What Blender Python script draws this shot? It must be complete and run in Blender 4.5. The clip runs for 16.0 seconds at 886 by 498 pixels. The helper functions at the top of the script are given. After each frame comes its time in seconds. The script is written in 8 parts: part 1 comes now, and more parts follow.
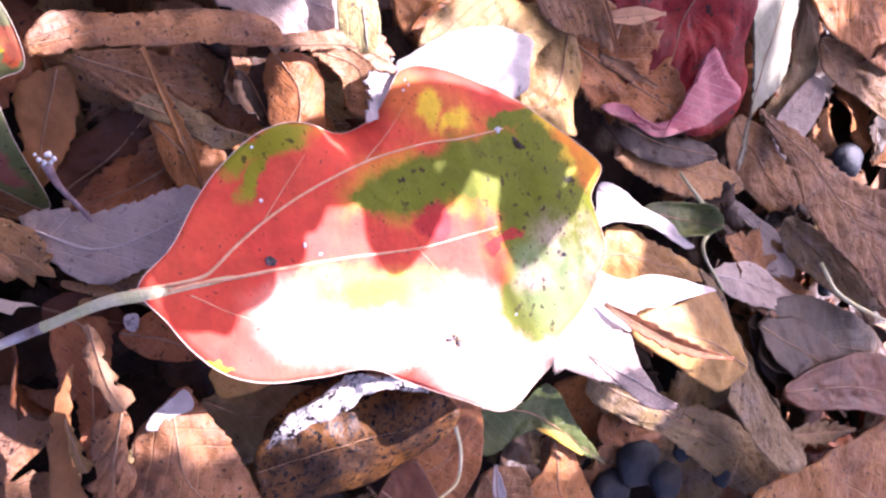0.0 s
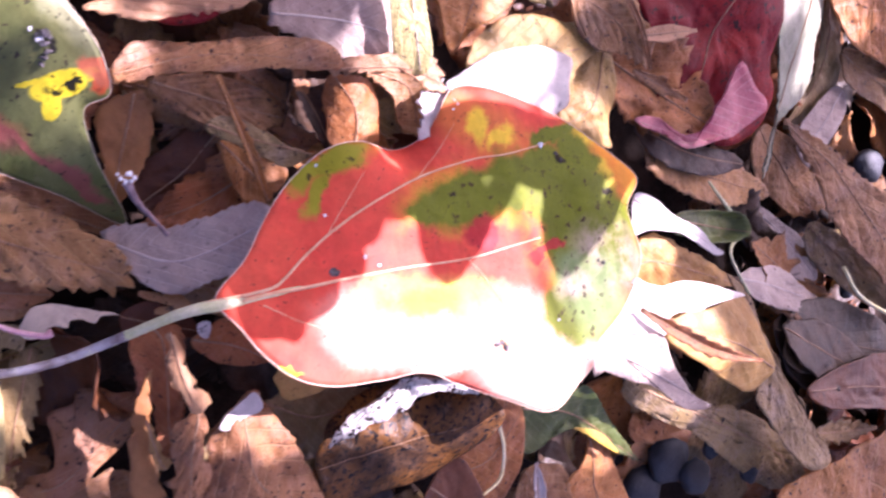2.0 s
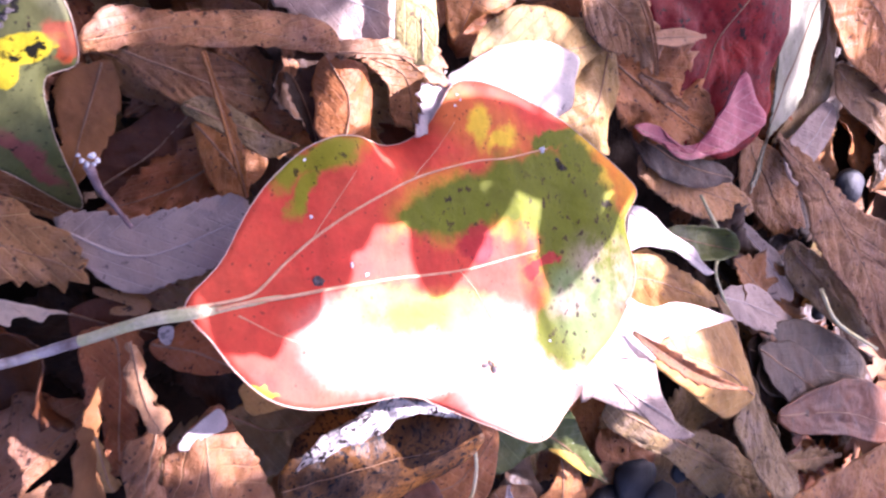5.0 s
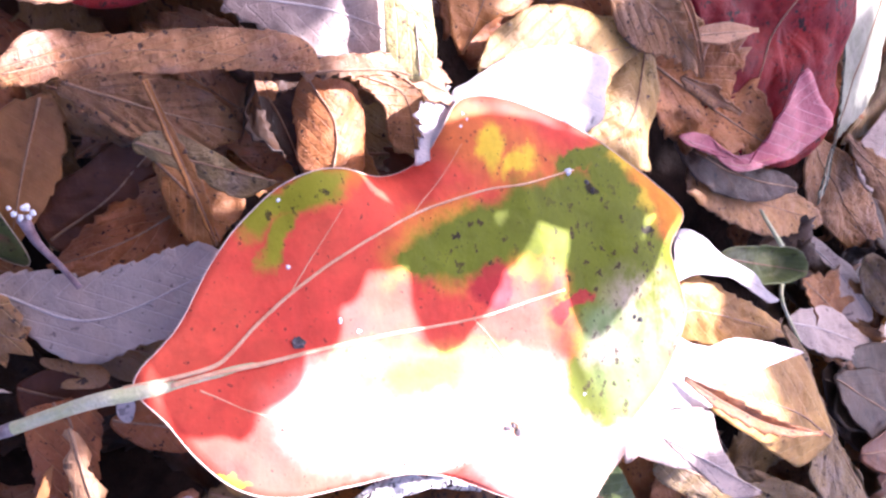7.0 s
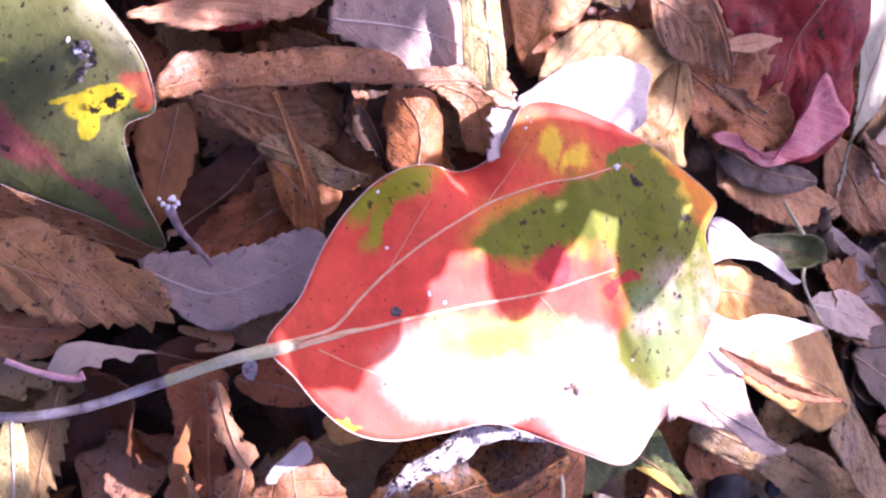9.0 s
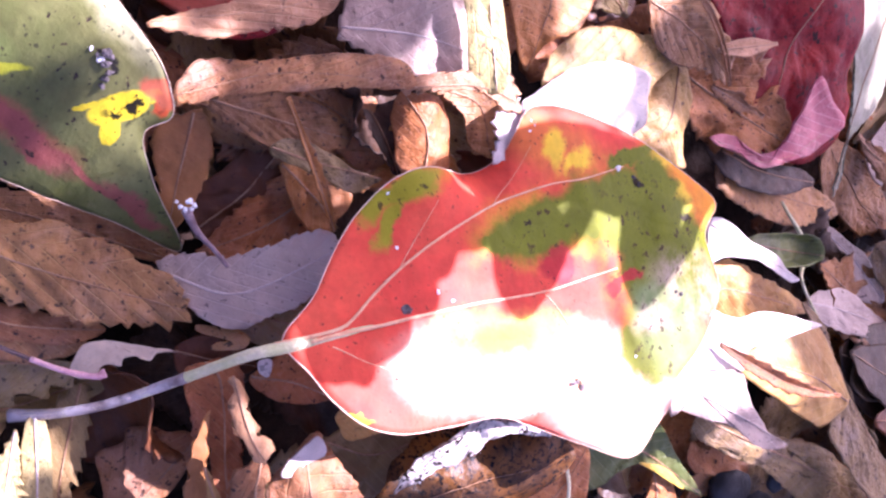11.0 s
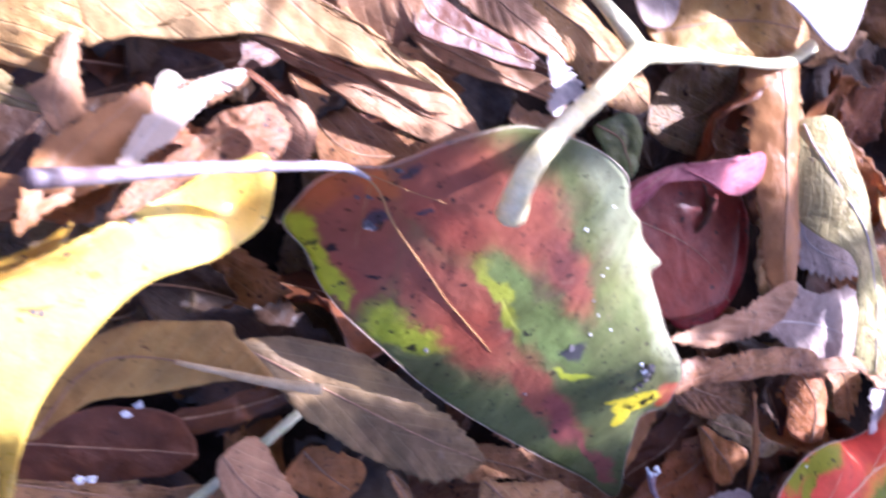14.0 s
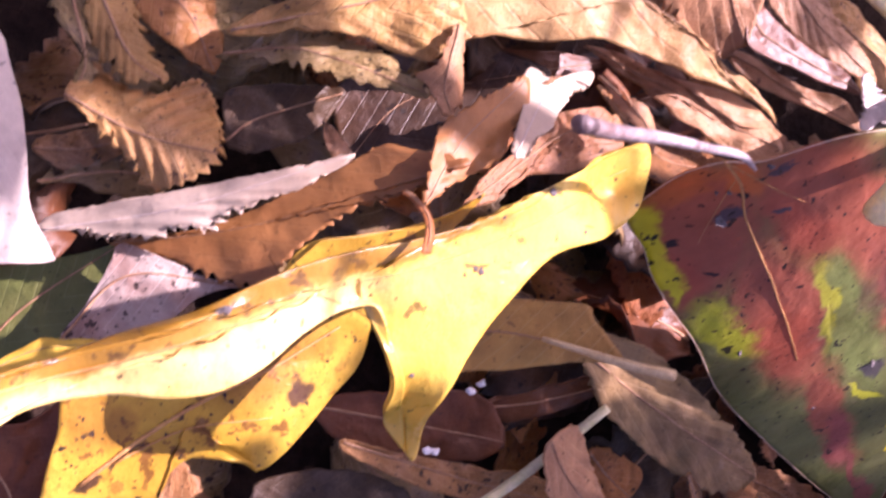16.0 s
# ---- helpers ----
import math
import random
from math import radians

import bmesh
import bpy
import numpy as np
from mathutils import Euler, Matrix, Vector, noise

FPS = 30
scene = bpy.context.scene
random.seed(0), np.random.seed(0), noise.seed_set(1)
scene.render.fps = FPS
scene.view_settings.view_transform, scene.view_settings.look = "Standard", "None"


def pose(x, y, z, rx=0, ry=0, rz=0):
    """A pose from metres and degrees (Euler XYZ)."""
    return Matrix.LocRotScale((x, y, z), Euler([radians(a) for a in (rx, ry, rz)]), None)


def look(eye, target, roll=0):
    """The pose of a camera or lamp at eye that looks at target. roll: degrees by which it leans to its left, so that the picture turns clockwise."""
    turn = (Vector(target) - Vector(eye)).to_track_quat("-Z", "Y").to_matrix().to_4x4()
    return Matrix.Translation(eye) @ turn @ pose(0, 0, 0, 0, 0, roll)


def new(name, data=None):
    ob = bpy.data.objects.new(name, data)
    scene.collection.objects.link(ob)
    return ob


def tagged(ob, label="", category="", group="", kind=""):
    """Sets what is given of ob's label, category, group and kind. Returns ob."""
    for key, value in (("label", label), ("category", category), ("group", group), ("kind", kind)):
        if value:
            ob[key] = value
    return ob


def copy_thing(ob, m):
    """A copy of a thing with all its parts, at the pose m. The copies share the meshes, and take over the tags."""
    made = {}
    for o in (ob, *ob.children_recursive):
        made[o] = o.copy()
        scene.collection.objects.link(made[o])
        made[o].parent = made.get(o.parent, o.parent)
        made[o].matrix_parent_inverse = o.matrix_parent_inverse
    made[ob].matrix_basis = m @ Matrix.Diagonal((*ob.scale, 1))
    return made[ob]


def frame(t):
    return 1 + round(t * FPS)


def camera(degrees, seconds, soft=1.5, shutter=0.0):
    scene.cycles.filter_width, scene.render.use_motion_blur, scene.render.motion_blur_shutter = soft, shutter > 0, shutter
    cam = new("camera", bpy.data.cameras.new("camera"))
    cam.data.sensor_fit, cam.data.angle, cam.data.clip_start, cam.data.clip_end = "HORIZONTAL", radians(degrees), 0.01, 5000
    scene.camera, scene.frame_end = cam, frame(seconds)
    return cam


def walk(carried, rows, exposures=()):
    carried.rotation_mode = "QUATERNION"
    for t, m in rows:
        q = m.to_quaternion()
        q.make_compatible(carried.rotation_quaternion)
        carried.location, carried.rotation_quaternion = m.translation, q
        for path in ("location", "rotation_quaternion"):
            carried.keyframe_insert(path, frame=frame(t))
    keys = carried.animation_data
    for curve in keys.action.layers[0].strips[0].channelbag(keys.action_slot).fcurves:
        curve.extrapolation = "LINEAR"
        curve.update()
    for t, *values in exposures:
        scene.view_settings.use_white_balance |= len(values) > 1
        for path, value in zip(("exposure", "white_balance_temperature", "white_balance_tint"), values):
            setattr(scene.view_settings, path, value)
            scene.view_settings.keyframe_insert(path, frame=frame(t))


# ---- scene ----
cam = camera(49.7, 16.0, soft=2.4, shutter=0.6)
METRES, EYE, TILT, LEAN, TURN = 0.25, 0.1466, -94.85, -28.9, 0.0
ROWS = [
    (0.0, 0.0, 0.0, 0.0, 0.0, 0.0, -0.0),
    (0.5, -0.0002, -0.0011, 0.0003, 0.01, -0.18, 0.16),
    (1.0, 0.0024, 0.0045, 0.0063, -0.0, -0.08, 0.3),
    (1.5, -0.0045, -0.0036, 0.022, -0.18, 0.23, 0.37),
    (2.0, -0.0275, -0.0389, 0.01, 0.57, -0.24, 0.15),
    (2.5, -0.0589, -0.0544, 0.0036, 0.05, 0.14, -0.2),
    (3.0, -0.0797, -0.0515, 0.0024, -0.27, -0.39, -1.28),
    (3.5, -0.0806, -0.059, 0.0117, -1.18, -0.43, -2.43),
    (4.0, -0.0917, -0.0584, 0.0185, -2.37, -1.1, -3.29),
    (4.5, -0.0833, -0.0217, 0.0259, -3.78, -1.86, -4.06),
    (7.0, -0.0325, 0.1098, 0.0538, 0.27, -1.68, -1.67),
    (7.5, -0.0481, 0.0827, 0.052, 0.82, -1.47, -1.39),
    (8.0, -0.0558, 0.0553, 0.0459, 1.11, -1.49, -1.23),
    (8.5, -0.0629, 0.0357, 0.0466, 1.21, -1.68, -1.39),
    (11.0, -0.0707, 0.0055, 0.0408, 1.15, -1.2, -0.88),
    (11.5, -0.1002, -0.0022, 0.0332, 1.42, -0.81, -0.68),
    (12.0, -0.1608, -0.0256, 0.051, 1.47, -0.58, -1.14),
    (12.5, -0.1948, -0.0469, 0.0691, 1.74, 0.21, -2.06),
    (13.0, -0.2474, -0.0739, 0.0956, 2.18, 1.54, -2.97),
    (13.5, -0.2975, -0.099, 0.1165, 2.59, 3.13, -3.84),
    (14.0, -0.3463, -0.1289, 0.1393, 2.98, 4.66, -4.69),
    (14.5, -0.3973, -0.1524, 0.1417, 3.83, 6.13, -5.41),
    (15.0, -0.4456, -0.1583, 0.1231, 4.63, 7.53, -6.23),
    (15.5, -0.4752, -0.163, 0.1032, 5.35, 8.61, -7.19),
    (16.0, -0.4881, -0.1571, 0.0824, 6.1, 8.21, -8.28),
]
walk(cam, [(t, pose(0, 0, EYE, TILT, LEAN, TURN) @ pose(METRES * x, METRES * y, METRES * z, 90 + pitch, roll, yaw)) for t, x, y, z, yaw, pitch, roll in ROWS],
     exposures=[(0, 2.12, 5650, 43), (0.5, 1.97, 5650, 46), (1, 2.02, 5650, 45), (2.5, 2.0, 5700, 46), (3.5, 2.1, 5650, 46), (4.5, 2.08, 5650, 46), (7, 2.47, 5450, 36), (8.5, 2.0, 5550, 52), (11, 2.25, 5600, 51), (11.5, 2.22, 5550, 53), (12, 2.42, 5500, 54), (13, 2.58, 5150, 36), (13.5, 2.5, 4950, 32), (14.5, 1.8, 5050, 40), (15, 1.78, 5350, 45), (16, 1.65, 6250, 57)])

# ---- world and sun ----
SUN = Vector((0.62, 0.36, 0.70)).normalized()
world = bpy.data.worlds.new("sky")
scene.world = world
world.use_nodes = True
wn = world.node_tree.nodes
sky = wn.new("ShaderNodeTexSky")
sky.sky_type, sky.sun_disc = "NISHITA", False
sky.air_density, sky.dust_density, sky.ozone_density = 0.6, 4.0, 0.3
sky.sun_elevation = math.asin(SUN.z)
sky.sun_rotation = math.atan2(SUN.x, SUN.y)
world.node_tree.links.new(sky.outputs[0], wn["Background"].inputs[0])
wn["Background"].inputs[1].default_value = 0.10
sun = new("sun", bpy.data.lights.new("sun", "SUN"))
sun.data.energy, sun.data.angle, sun.data.color = 5.0, radians(0.53), (1.0, 0.95, 0.86)
sun.matrix_world = look(SUN * 5, (0, 0, 0))


# ---- materials ----
class Nodes:
    """A short way to write a node material."""

    def __init__(self, name):
        self.mat = bpy.data.materials.new(name)
        self.mat.use_nodes = True
        self.t = self.mat.node_tree
        self.t.nodes.clear()
        self.out = self.t.nodes.new("ShaderNodeOutputMaterial")

    def put(self, socket, value):
        if isinstance(value, bpy.types.NodeSocket):
            self.t.links.new(value, socket)
        elif isinstance(value, tuple) and len(value) == 3 and socket.type == "RGBA":
            socket.default_value = (*value, 1)
        else:
            socket.default_value = value

    def add(self, kind, props=None, **inputs):
        n = self.t.nodes.new(kind)
        props = props or {}
        if "operation" in props:
            n.operation = props["operation"]
        if "use_clamp" in props:
            n.use_clamp = props["use_clamp"]
        if "data_type" in props:
            n.data_type, n.blend_type, n.clamp_factor = props["data_type"], props["blend_type"], True
        if "interpolation_type" in props:
            n.interpolation_type = props["interpolation_type"]
        if "noise_dimensions" in props:
            n.noise_dimensions = props["noise_dimensions"]
        if "uv_map" in props:
            n.uv_map = props["uv_map"]
        if "feature" in props:
            n.feature = props["feature"]
        if "vector_type" in props:
            n.vector_type = props["vector_type"]
        for k, v in inputs.items():
            key = int(k[1:]) if k[0] == "i" and k[1:].isdigit() else k.replace("_", " ")
            self.put(n.inputs[key], v)
        return n

    def math(self, op, a, b=0.0, c=0.0, clamp=False):
        return self.add("ShaderNodeMath", {"operation": op, "use_clamp": clamp}, i0=a, i1=b, i2=c).outputs[0]

    def mix(self, f, a, b, mode="MIX"):
        return self.add("ShaderNodeMix", {"data_type": "RGBA", "blend_type": mode}, i0=f, i6=a, i7=b).outputs[2]

    def ramp(self, v, lo, hi, a=0.0, b=1.0):
        return self.add("ShaderNodeMapRange", {"interpolation_type": "SMOOTHSTEP"}, i0=v, i1=lo, i2=hi, i3=a, i4=b).outputs[0]

    def noise(self, vec, scale, w=0.0, detail=4.0, rough=0.6):
        return self.add("ShaderNodeTexNoise", {"noise_dimensions": "4D"}, Vector=vec, Scale=scale, W=w, Detail=detail, Roughness=rough).outputs[0]


def hue(g, col, amount, rnd):
    """Shift brightness and hue of a colour a little from object to object."""
    h = g.math("MULTIPLY_ADD", rnd, 0.03 * amount, 0.5 - 0.015 * amount)
    v = g.math("MULTIPLY_ADD", g.math("FRACT", g.math("MULTIPLY", rnd, 7.31)), 0.5 * amount, 1 - 0.25 * amount)
    return g.add("ShaderNodeHueSaturation", None, Hue=h, Value=v, Saturation=1.0, Fac=1.0, Color=col).outputs[0]


def leaf_material(name, one, two, vein, spot, rough=0.5, through_light=0.36, veins=8, vein_strength=0.5, spots=0.5, vary=0.6, patch=60.0, custom=None, gloss=0.4, grey=0.0, relief=0.45, fleck=0.645, stain=0.5, grain=430.0):
    """Leaf skin: two tones in patches, fine mottling, side veins, dark specks, soft relief, some light passing through."""
    g = Nodes(name)
    uv = g.add("ShaderNodeUVMap", {"uv_map": "uv"}).outputs[0]
    flat = g.add("ShaderNodeUVMap", {"uv_map": "flat"}).outputs[0]
    rnd = g.math("FRACT", g.math("ADD", g.add("ShaderNodeObjectInfo").outputs["Random"], g.add("ShaderNodeNewGeometry").outputs["Random Per Island"]))
    w = g.math("MULTIPLY", rnd, 40.0)
    xyz = g.add("ShaderNodeSeparateXYZ", None, i0=uv)
    u, v = xyz.outputs[0], xyz.outputs[1]
    side = g.math("ABSOLUTE", g.math("SUBTRACT", v, 0.5))
    warp = g.noise(flat, 90.0, w, 3.0)
    big = g.noise(flat, patch, w, 4.0, 0.6)
    fine = g.noise(flat, 900.0, w, 4.0, 0.7)
    mid = g.noise(flat, 260.0, w, 5.0, 0.65)
    if custom:
        col = custom(g, flat, w)
    else:
        col = g.mix(g.ramp(big, 0.38, 0.62), one, two)
    # side veins run forward to the edge
    wave = g.math("MULTIPLY_ADD", side, -1.1, u)
    wave = g.math("MULTIPLY_ADD", warp, 0.03, wave)
    ridge = g.math("ABSOLUTE", g.math("SUBTRACT", g.math("FRACT", g.math("MULTIPLY", wave, float(veins))), 0.5))
    line = g.ramp(ridge, 0.43, 0.49)
    net = g.add("ShaderNodeTexVoronoi", {"feature": "DISTANCE_TO_EDGE"}, Vector=flat, Scale=700.0).outputs[0]
    netline = g.ramp(net, 0.0, 0.09, 1.0, 0.0)
    col = g.mix(g.math("MULTIPLY", line, vein_strength), col, vein)
    col = g.mix(g.math("MULTIPLY", netline, 0.10 * vein_strength), col, vein)
    # mottling and stains
    tone = g.math("MULTIPLY_ADD", mid, 0.9, 0.55)
    col = g.mix(1.0, col, g.add("ShaderNodeCombineColor", None, i0=tone, i1=tone, i2=tone).outputs[0], "MULTIPLY")
    if grey:
        col = g.mix(g.math("MULTIPLY", g.ramp(g.noise(flat, 130.0, w, 5.0, 0.7), 0.45, 0.7), grey), col, (0.31, 0.25, 0.24))
    # brown stains, scorched edges and pale scuffs
    if stain:
        patchy = g.ramp(g.noise(flat, 42.0, g.math("ADD", w, 7.0), 6.0, 0.68), 0.48, 0.66)
        col = g.mix(g.math("MULTIPLY", patchy, stain), col, g.mix(1.0, col, (0.50, 0.42, 0.42), "MULTIPLY"))
        rimmed = g.ramp(g.math("MULTIPLY_ADD", g.noise(flat, 140.0, w, 4.0, 0.6), 0.35, side), 0.60, 0.72)
        col = g.mix(g.math("MULTIPLY", rimmed, 0.8 * stain), col, spot)
        scuff = g.ramp(g.noise(flat, 210.0, g.math("ADD", w, 3.0), 6.0, 0.7), 0.60, 0.72)
        col = g.mix(g.math("MULTIPLY", scuff, 0.5 * stain), col, g.mix(0.5, vein, (0.5, 0.42, 0.37)))
    speck = g.ramp(g.noise(flat, grain, w, 3.0, 0.6), fleck, fleck + 0.03)
    dirt = g.ramp(g.noise(flat, 1300.0, w, 2.0, 0.5), fleck + 0.005, fleck + 0.045)
    col = g.mix(g.math("MULTIPLY", speck, spots), col, spot)
    col = g.mix(g.math("MULTIPLY", dirt, 0.7 * spots), col, (0.015, 0.012, 0.012))
    col = hue(g, col, vary, rnd)
    height = g.math("MULTIPLY_ADD", line, -0.28 * min(1.0, vein_strength * 2), g.math("MULTIPLY_ADD", fine, 0.35, g.math("MULTIPLY_ADD", netline, -0.07 * min(1.0, vein_strength * 2), mid)))
    crease = g.add("ShaderNodeTexVoronoi", {"feature": "DISTANCE_TO_EDGE"}, Vector=ragged(g, flat, w, 0.004, 260.0), Scale=150.0).outputs[0]
    height = g.math("MULTIPLY_ADD", g.ramp(crease, 0.0, 0.22), 0.45 if stain else 0.15, height)
    height = g.math("MULTIPLY_ADD", g.noise(flat, 125.0, g.math("ADD", w, 5.0), 4.0, 0.55), 1.5, height)
    bump = g.add("ShaderNodeBump", None, Strength=relief, Distance=0.0006, Height=height).outputs[0]
    r = g.math("MULTIPLY_ADD", mid, 0.35, rough - 0.17)
    skin = g.add("ShaderNodeBsdfPrincipled", None, Base_Color=col, Roughness=r, Normal=bump)
    skin.inputs["Specular IOR Level"].default_value = gloss
    back = g.add("ShaderNodeBsdfTranslucent", None, Color=col, Normal=bump)
    both = g.add("ShaderNodeMixShader", None, i0=through_light, i1=skin.outputs[0], i2=back.outputs[0])
    g.t.links.new(both.outputs[0], g.out.inputs[0])
    return g.mat


def plain_material(name, one, two, rough=0.5, scale=300.0, bump=0.5, gloss=0.4):
    """Stalks, twigs, stones and soil: two tones in noise with relief, at object scale."""
    g = Nodes(name)
    co = g.add("ShaderNodeTexCoord").outputs["Object"]
    w = g.math("MULTIPLY", g.add("ShaderNodeObjectInfo").outputs["Random"], 30.0)
    a = g.noise(co, scale, w, 5.0, 0.65)
    b = g.noise(co, scale * 6, w, 4.0, 0.65)
    col = g.mix(g.ramp(a, 0.35, 0.65), one, two)
    t = g.math("MULTIPLY_ADD", b, 0.8, 0.6)
    col = g.mix(1.0, col, g.add("ShaderNodeCombineColor", None, i0=t, i1=t, i2=t).outputs[0], "MULTIPLY")
    nor = g.add("ShaderNodeBump", None, Strength=bump, Distance=0.0008, Height=g.math("ADD", a, b)).outputs[0]
    skin = g.add("ShaderNodeBsdfPrincipled", None, Base_Color=col, Roughness=rough, Normal=nor)
    skin.inputs["Specular IOR Level"].default_value = gloss
    g.t.links.new(skin.outputs[0], g.out.inputs[0])
    return g.mat


def blot(g, vec, x, y, rx, ry, turn, soft=0.25):
    """Mask of an oval blot at x, y (mm) on the flat leaf."""
    m = g.add("ShaderNodeMapping", {"vector_type": "TEXTURE"}, Vector=vec, Location=(x * 0.001, y * 0.001, 0), Rotation=(0, 0, radians(turn)), Scale=(rx * 0.001, ry * 0.001, 1))
    d = g.add("ShaderNodeVectorMath", {"operation": "LENGTH"}, i0=m.outputs[0]).outputs["Value"]
    return g.ramp(d, 1 - soft, 1 + soft, 1.0, 0.0)


def ragged(g, flat, w, amount=0.007, scale=150.0):
    """Leaf coordinates with a wobble, so that blots get uneven edges."""
    n = g.add("ShaderNodeTexNoise", {"noise_dimensions": "3D"}, Vector=flat, Scale=scale, Detail=5.0, Roughness=0.62).outputs["Color"]
    off = g.add("ShaderNodeVectorMath", {"operation": "MULTIPLY_ADD"}, i0=n, i1=(amount, amount, 0), i2=(-amount / 2, -amount / 2, 0)).outputs[0]
    return g.add("ShaderNodeVectorMath", {"operation": "ADD"}, i0=flat, i1=off).outputs[0]


def blotted(ground, *layers):
    """Leaf colour: layers of (colour, strength, soft, blots) over a ground of two tones."""

    def make(g, flat, w):
        wide, close = ragged(g, flat, w), ragged(g, flat, w, 0.0016, 420.0)
        col = g.mix(g.ramp(g.noise(flat, 70.0, 0.0, 3.0), 0.35, 0.65), *ground)
        for colour, strength, soft, blots, *grain in layers:
            mask = 0.0
            for b in blots:
                mask = g.math("MAXIMUM", mask, blot(g, close if soft < 0.2 else wide, *b, soft))
            if grain:
                mask = g.math("MULTIPLY", mask, g.ramp(g.noise(flat, grain[0], w, 4.0, 0.65), grain[1], grain[1] + (grain[2] if len(grain) > 2 else 0.05)))
            col = g.mix(g.math("MULTIPLY", mask, strength), col, colour)
        return col

    return make


DARK = (0.035, 0.02, 0.016)
MATS = {}
MATS["soil"] = plain_material("soil", (0.014, 0.009, 0.007), (0.036, 0.022, 0.016), 0.9, 90.0, 1.0, 0.1)
MATS["litter"] = plain_material("litter", (0.16, 0.07, 0.035), (0.34, 0.17, 0.08), 0.7, 25.0, 0.5, 0.3)
MATS["rib"] = plain_material("rib", (0.28, 0.14, 0.07), (0.40, 0.24, 0.13), 0.6)
MATS["pale_rib"] = plain_material("pale_rib", (0.55, 0.45, 0.40), (0.62, 0.54, 0.48), 0.5)
# white skin with dark specks, stands in for a sunlit strip
MATS["lit_strip"] = leaf_material("lit_strip", (0.66, 0.62, 0.58), (0.74, 0.70, 0.66), (0.74, 0.68, 0.62), DARK, rough=0.6, vary=0.0, spots=1.0, fleck=0.57, grain=800.0, stain=0.5, relief=1.0)
MATS["stalk"] = plain_material("stalk", (0.50, 0.50, 0.24), (0.62, 0.56, 0.36), 0.45)
MATS["dry_stalk"] = plain_material("dry_stalk", (0.13, 0.07, 0.075), (0.34, 0.24, 0.24), 0.5)
MATS["pale_stalk"] = plain_material("pale_stalk", (0.80, 0.68, 0.30), (0.88, 0.80, 0.50), 0.45)
MATS["tan_stalk"] = plain_material("tan_stalk", (0.46, 0.32, 0.15), (0.58, 0.44, 0.24), 0.5)
MATS["purple_stalk"] = plain_material("purple_stalk", (0.11, 0.065, 0.06), (0.36, 0.33, 0.34), 0.45, 110.0, 0.5, 0.5)
MATS["vein"] = plain_material("vein", (0.66, 0.34, 0.18), (0.76, 0.48, 0.28), 0.5)
MATS["gold_vein"] = plain_material("gold_vein", (0.40, 0.19, 0.06), (0.52, 0.28, 0.09), 0.5)
MATS["margin"] = plain_material("margin", (0.66, 0.46, 0.34), (0.74, 0.60, 0.44), 0.5)
# leaves of the added shrub, out of view, only there to cast shade
MATS["shade_leaf"] = leaf_material("shade_leaf", (0.07, 0.11, 0.03), (0.09, 0.13, 0.035), (0.12, 0.16, 0.06), DARK, rough=0.45, through_light=0.25, stain=0.0)
MATS["twig"] = plain_material("twig", (0.07, 0.042, 0.04), (0.14, 0.09, 0.085), 0.6)
MATS["pink_twig"] = plain_material("pink_twig", (0.55, 0.25, 0.27), (0.70, 0.42, 0.42), 0.6)
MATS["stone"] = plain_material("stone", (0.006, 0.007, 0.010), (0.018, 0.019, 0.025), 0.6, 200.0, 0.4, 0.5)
MATS["crumb"] = plain_material("crumb", (0.06, 0.05, 0.05), (0.22, 0.19, 0.19), 0.8, 500.0, 0.8, 0.3)
MATS["white_crumb"] = plain_material("white_crumb", (0.75, 0.74, 0.72), (0.9, 0.88, 0.86), 0.6, 500.0, 0.5, 0.3)
MATS["russet"] = leaf_material("russet", (0.504, 0.201, 0.0555), (0.369, 0.133, 0.037), (0.563, 0.318, 0.111), DARK, grey=0.2, vein_strength=0.3, spots=0.85, relief=0.85, stain=0.7, fleck=0.625, grain=650.0)
MATS["brown"] = leaf_material("brown", (0.456, 0.223, 0.0814), (0.33, 0.148, 0.0555), (0.543, 0.339, 0.141), DARK, grey=0.3, vein_strength=0.4, spots=0.85, relief=0.9, stain=0.75, fleck=0.62, grain=620.0)
MATS["tan"] = leaf_material("tan", (0.563, 0.339, 0.104), (0.436, 0.244, 0.074), (0.563, 0.403, 0.163), (0.14, 0.07, 0.04), spots=0.8, grey=0.2, relief=0.85, stain=0.6, fleck=0.63, grain=650.0)
MATS["cream"] = leaf_material("cream", (0.64, 0.53, 0.215), (0.543, 0.424, 0.178), (0.679, 0.594, 0.281), (0.2, 0.12, 0.08), spots=0.8, vary=0.3, relief=0.8, stain=0.45, fleck=0.63, grain=700.0)
MATS["greybrown"] = leaf_material("greybrown", (0.398, 0.265, 0.104), (0.262, 0.17, 0.0666), (0.504, 0.382, 0.17), DARK, grey=0.5, spots=0.9, relief=0.95, stain=0.65, grain=620.0, fleck=0.63, veins=9)
MATS["lavender"] = leaf_material("lavender", (0.60, 0.47, 0.38), (0.49, 0.37, 0.30), (0.64, 0.52, 0.45), (0.12, 0.08, 0.08), spots=0.7, vary=0.3, grey=0.4, relief=0.6, stain=0.6)
# tones lowered so that hollows read as deep shade
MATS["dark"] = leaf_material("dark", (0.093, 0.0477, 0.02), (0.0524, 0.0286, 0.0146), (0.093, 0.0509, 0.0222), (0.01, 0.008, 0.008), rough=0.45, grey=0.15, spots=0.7)
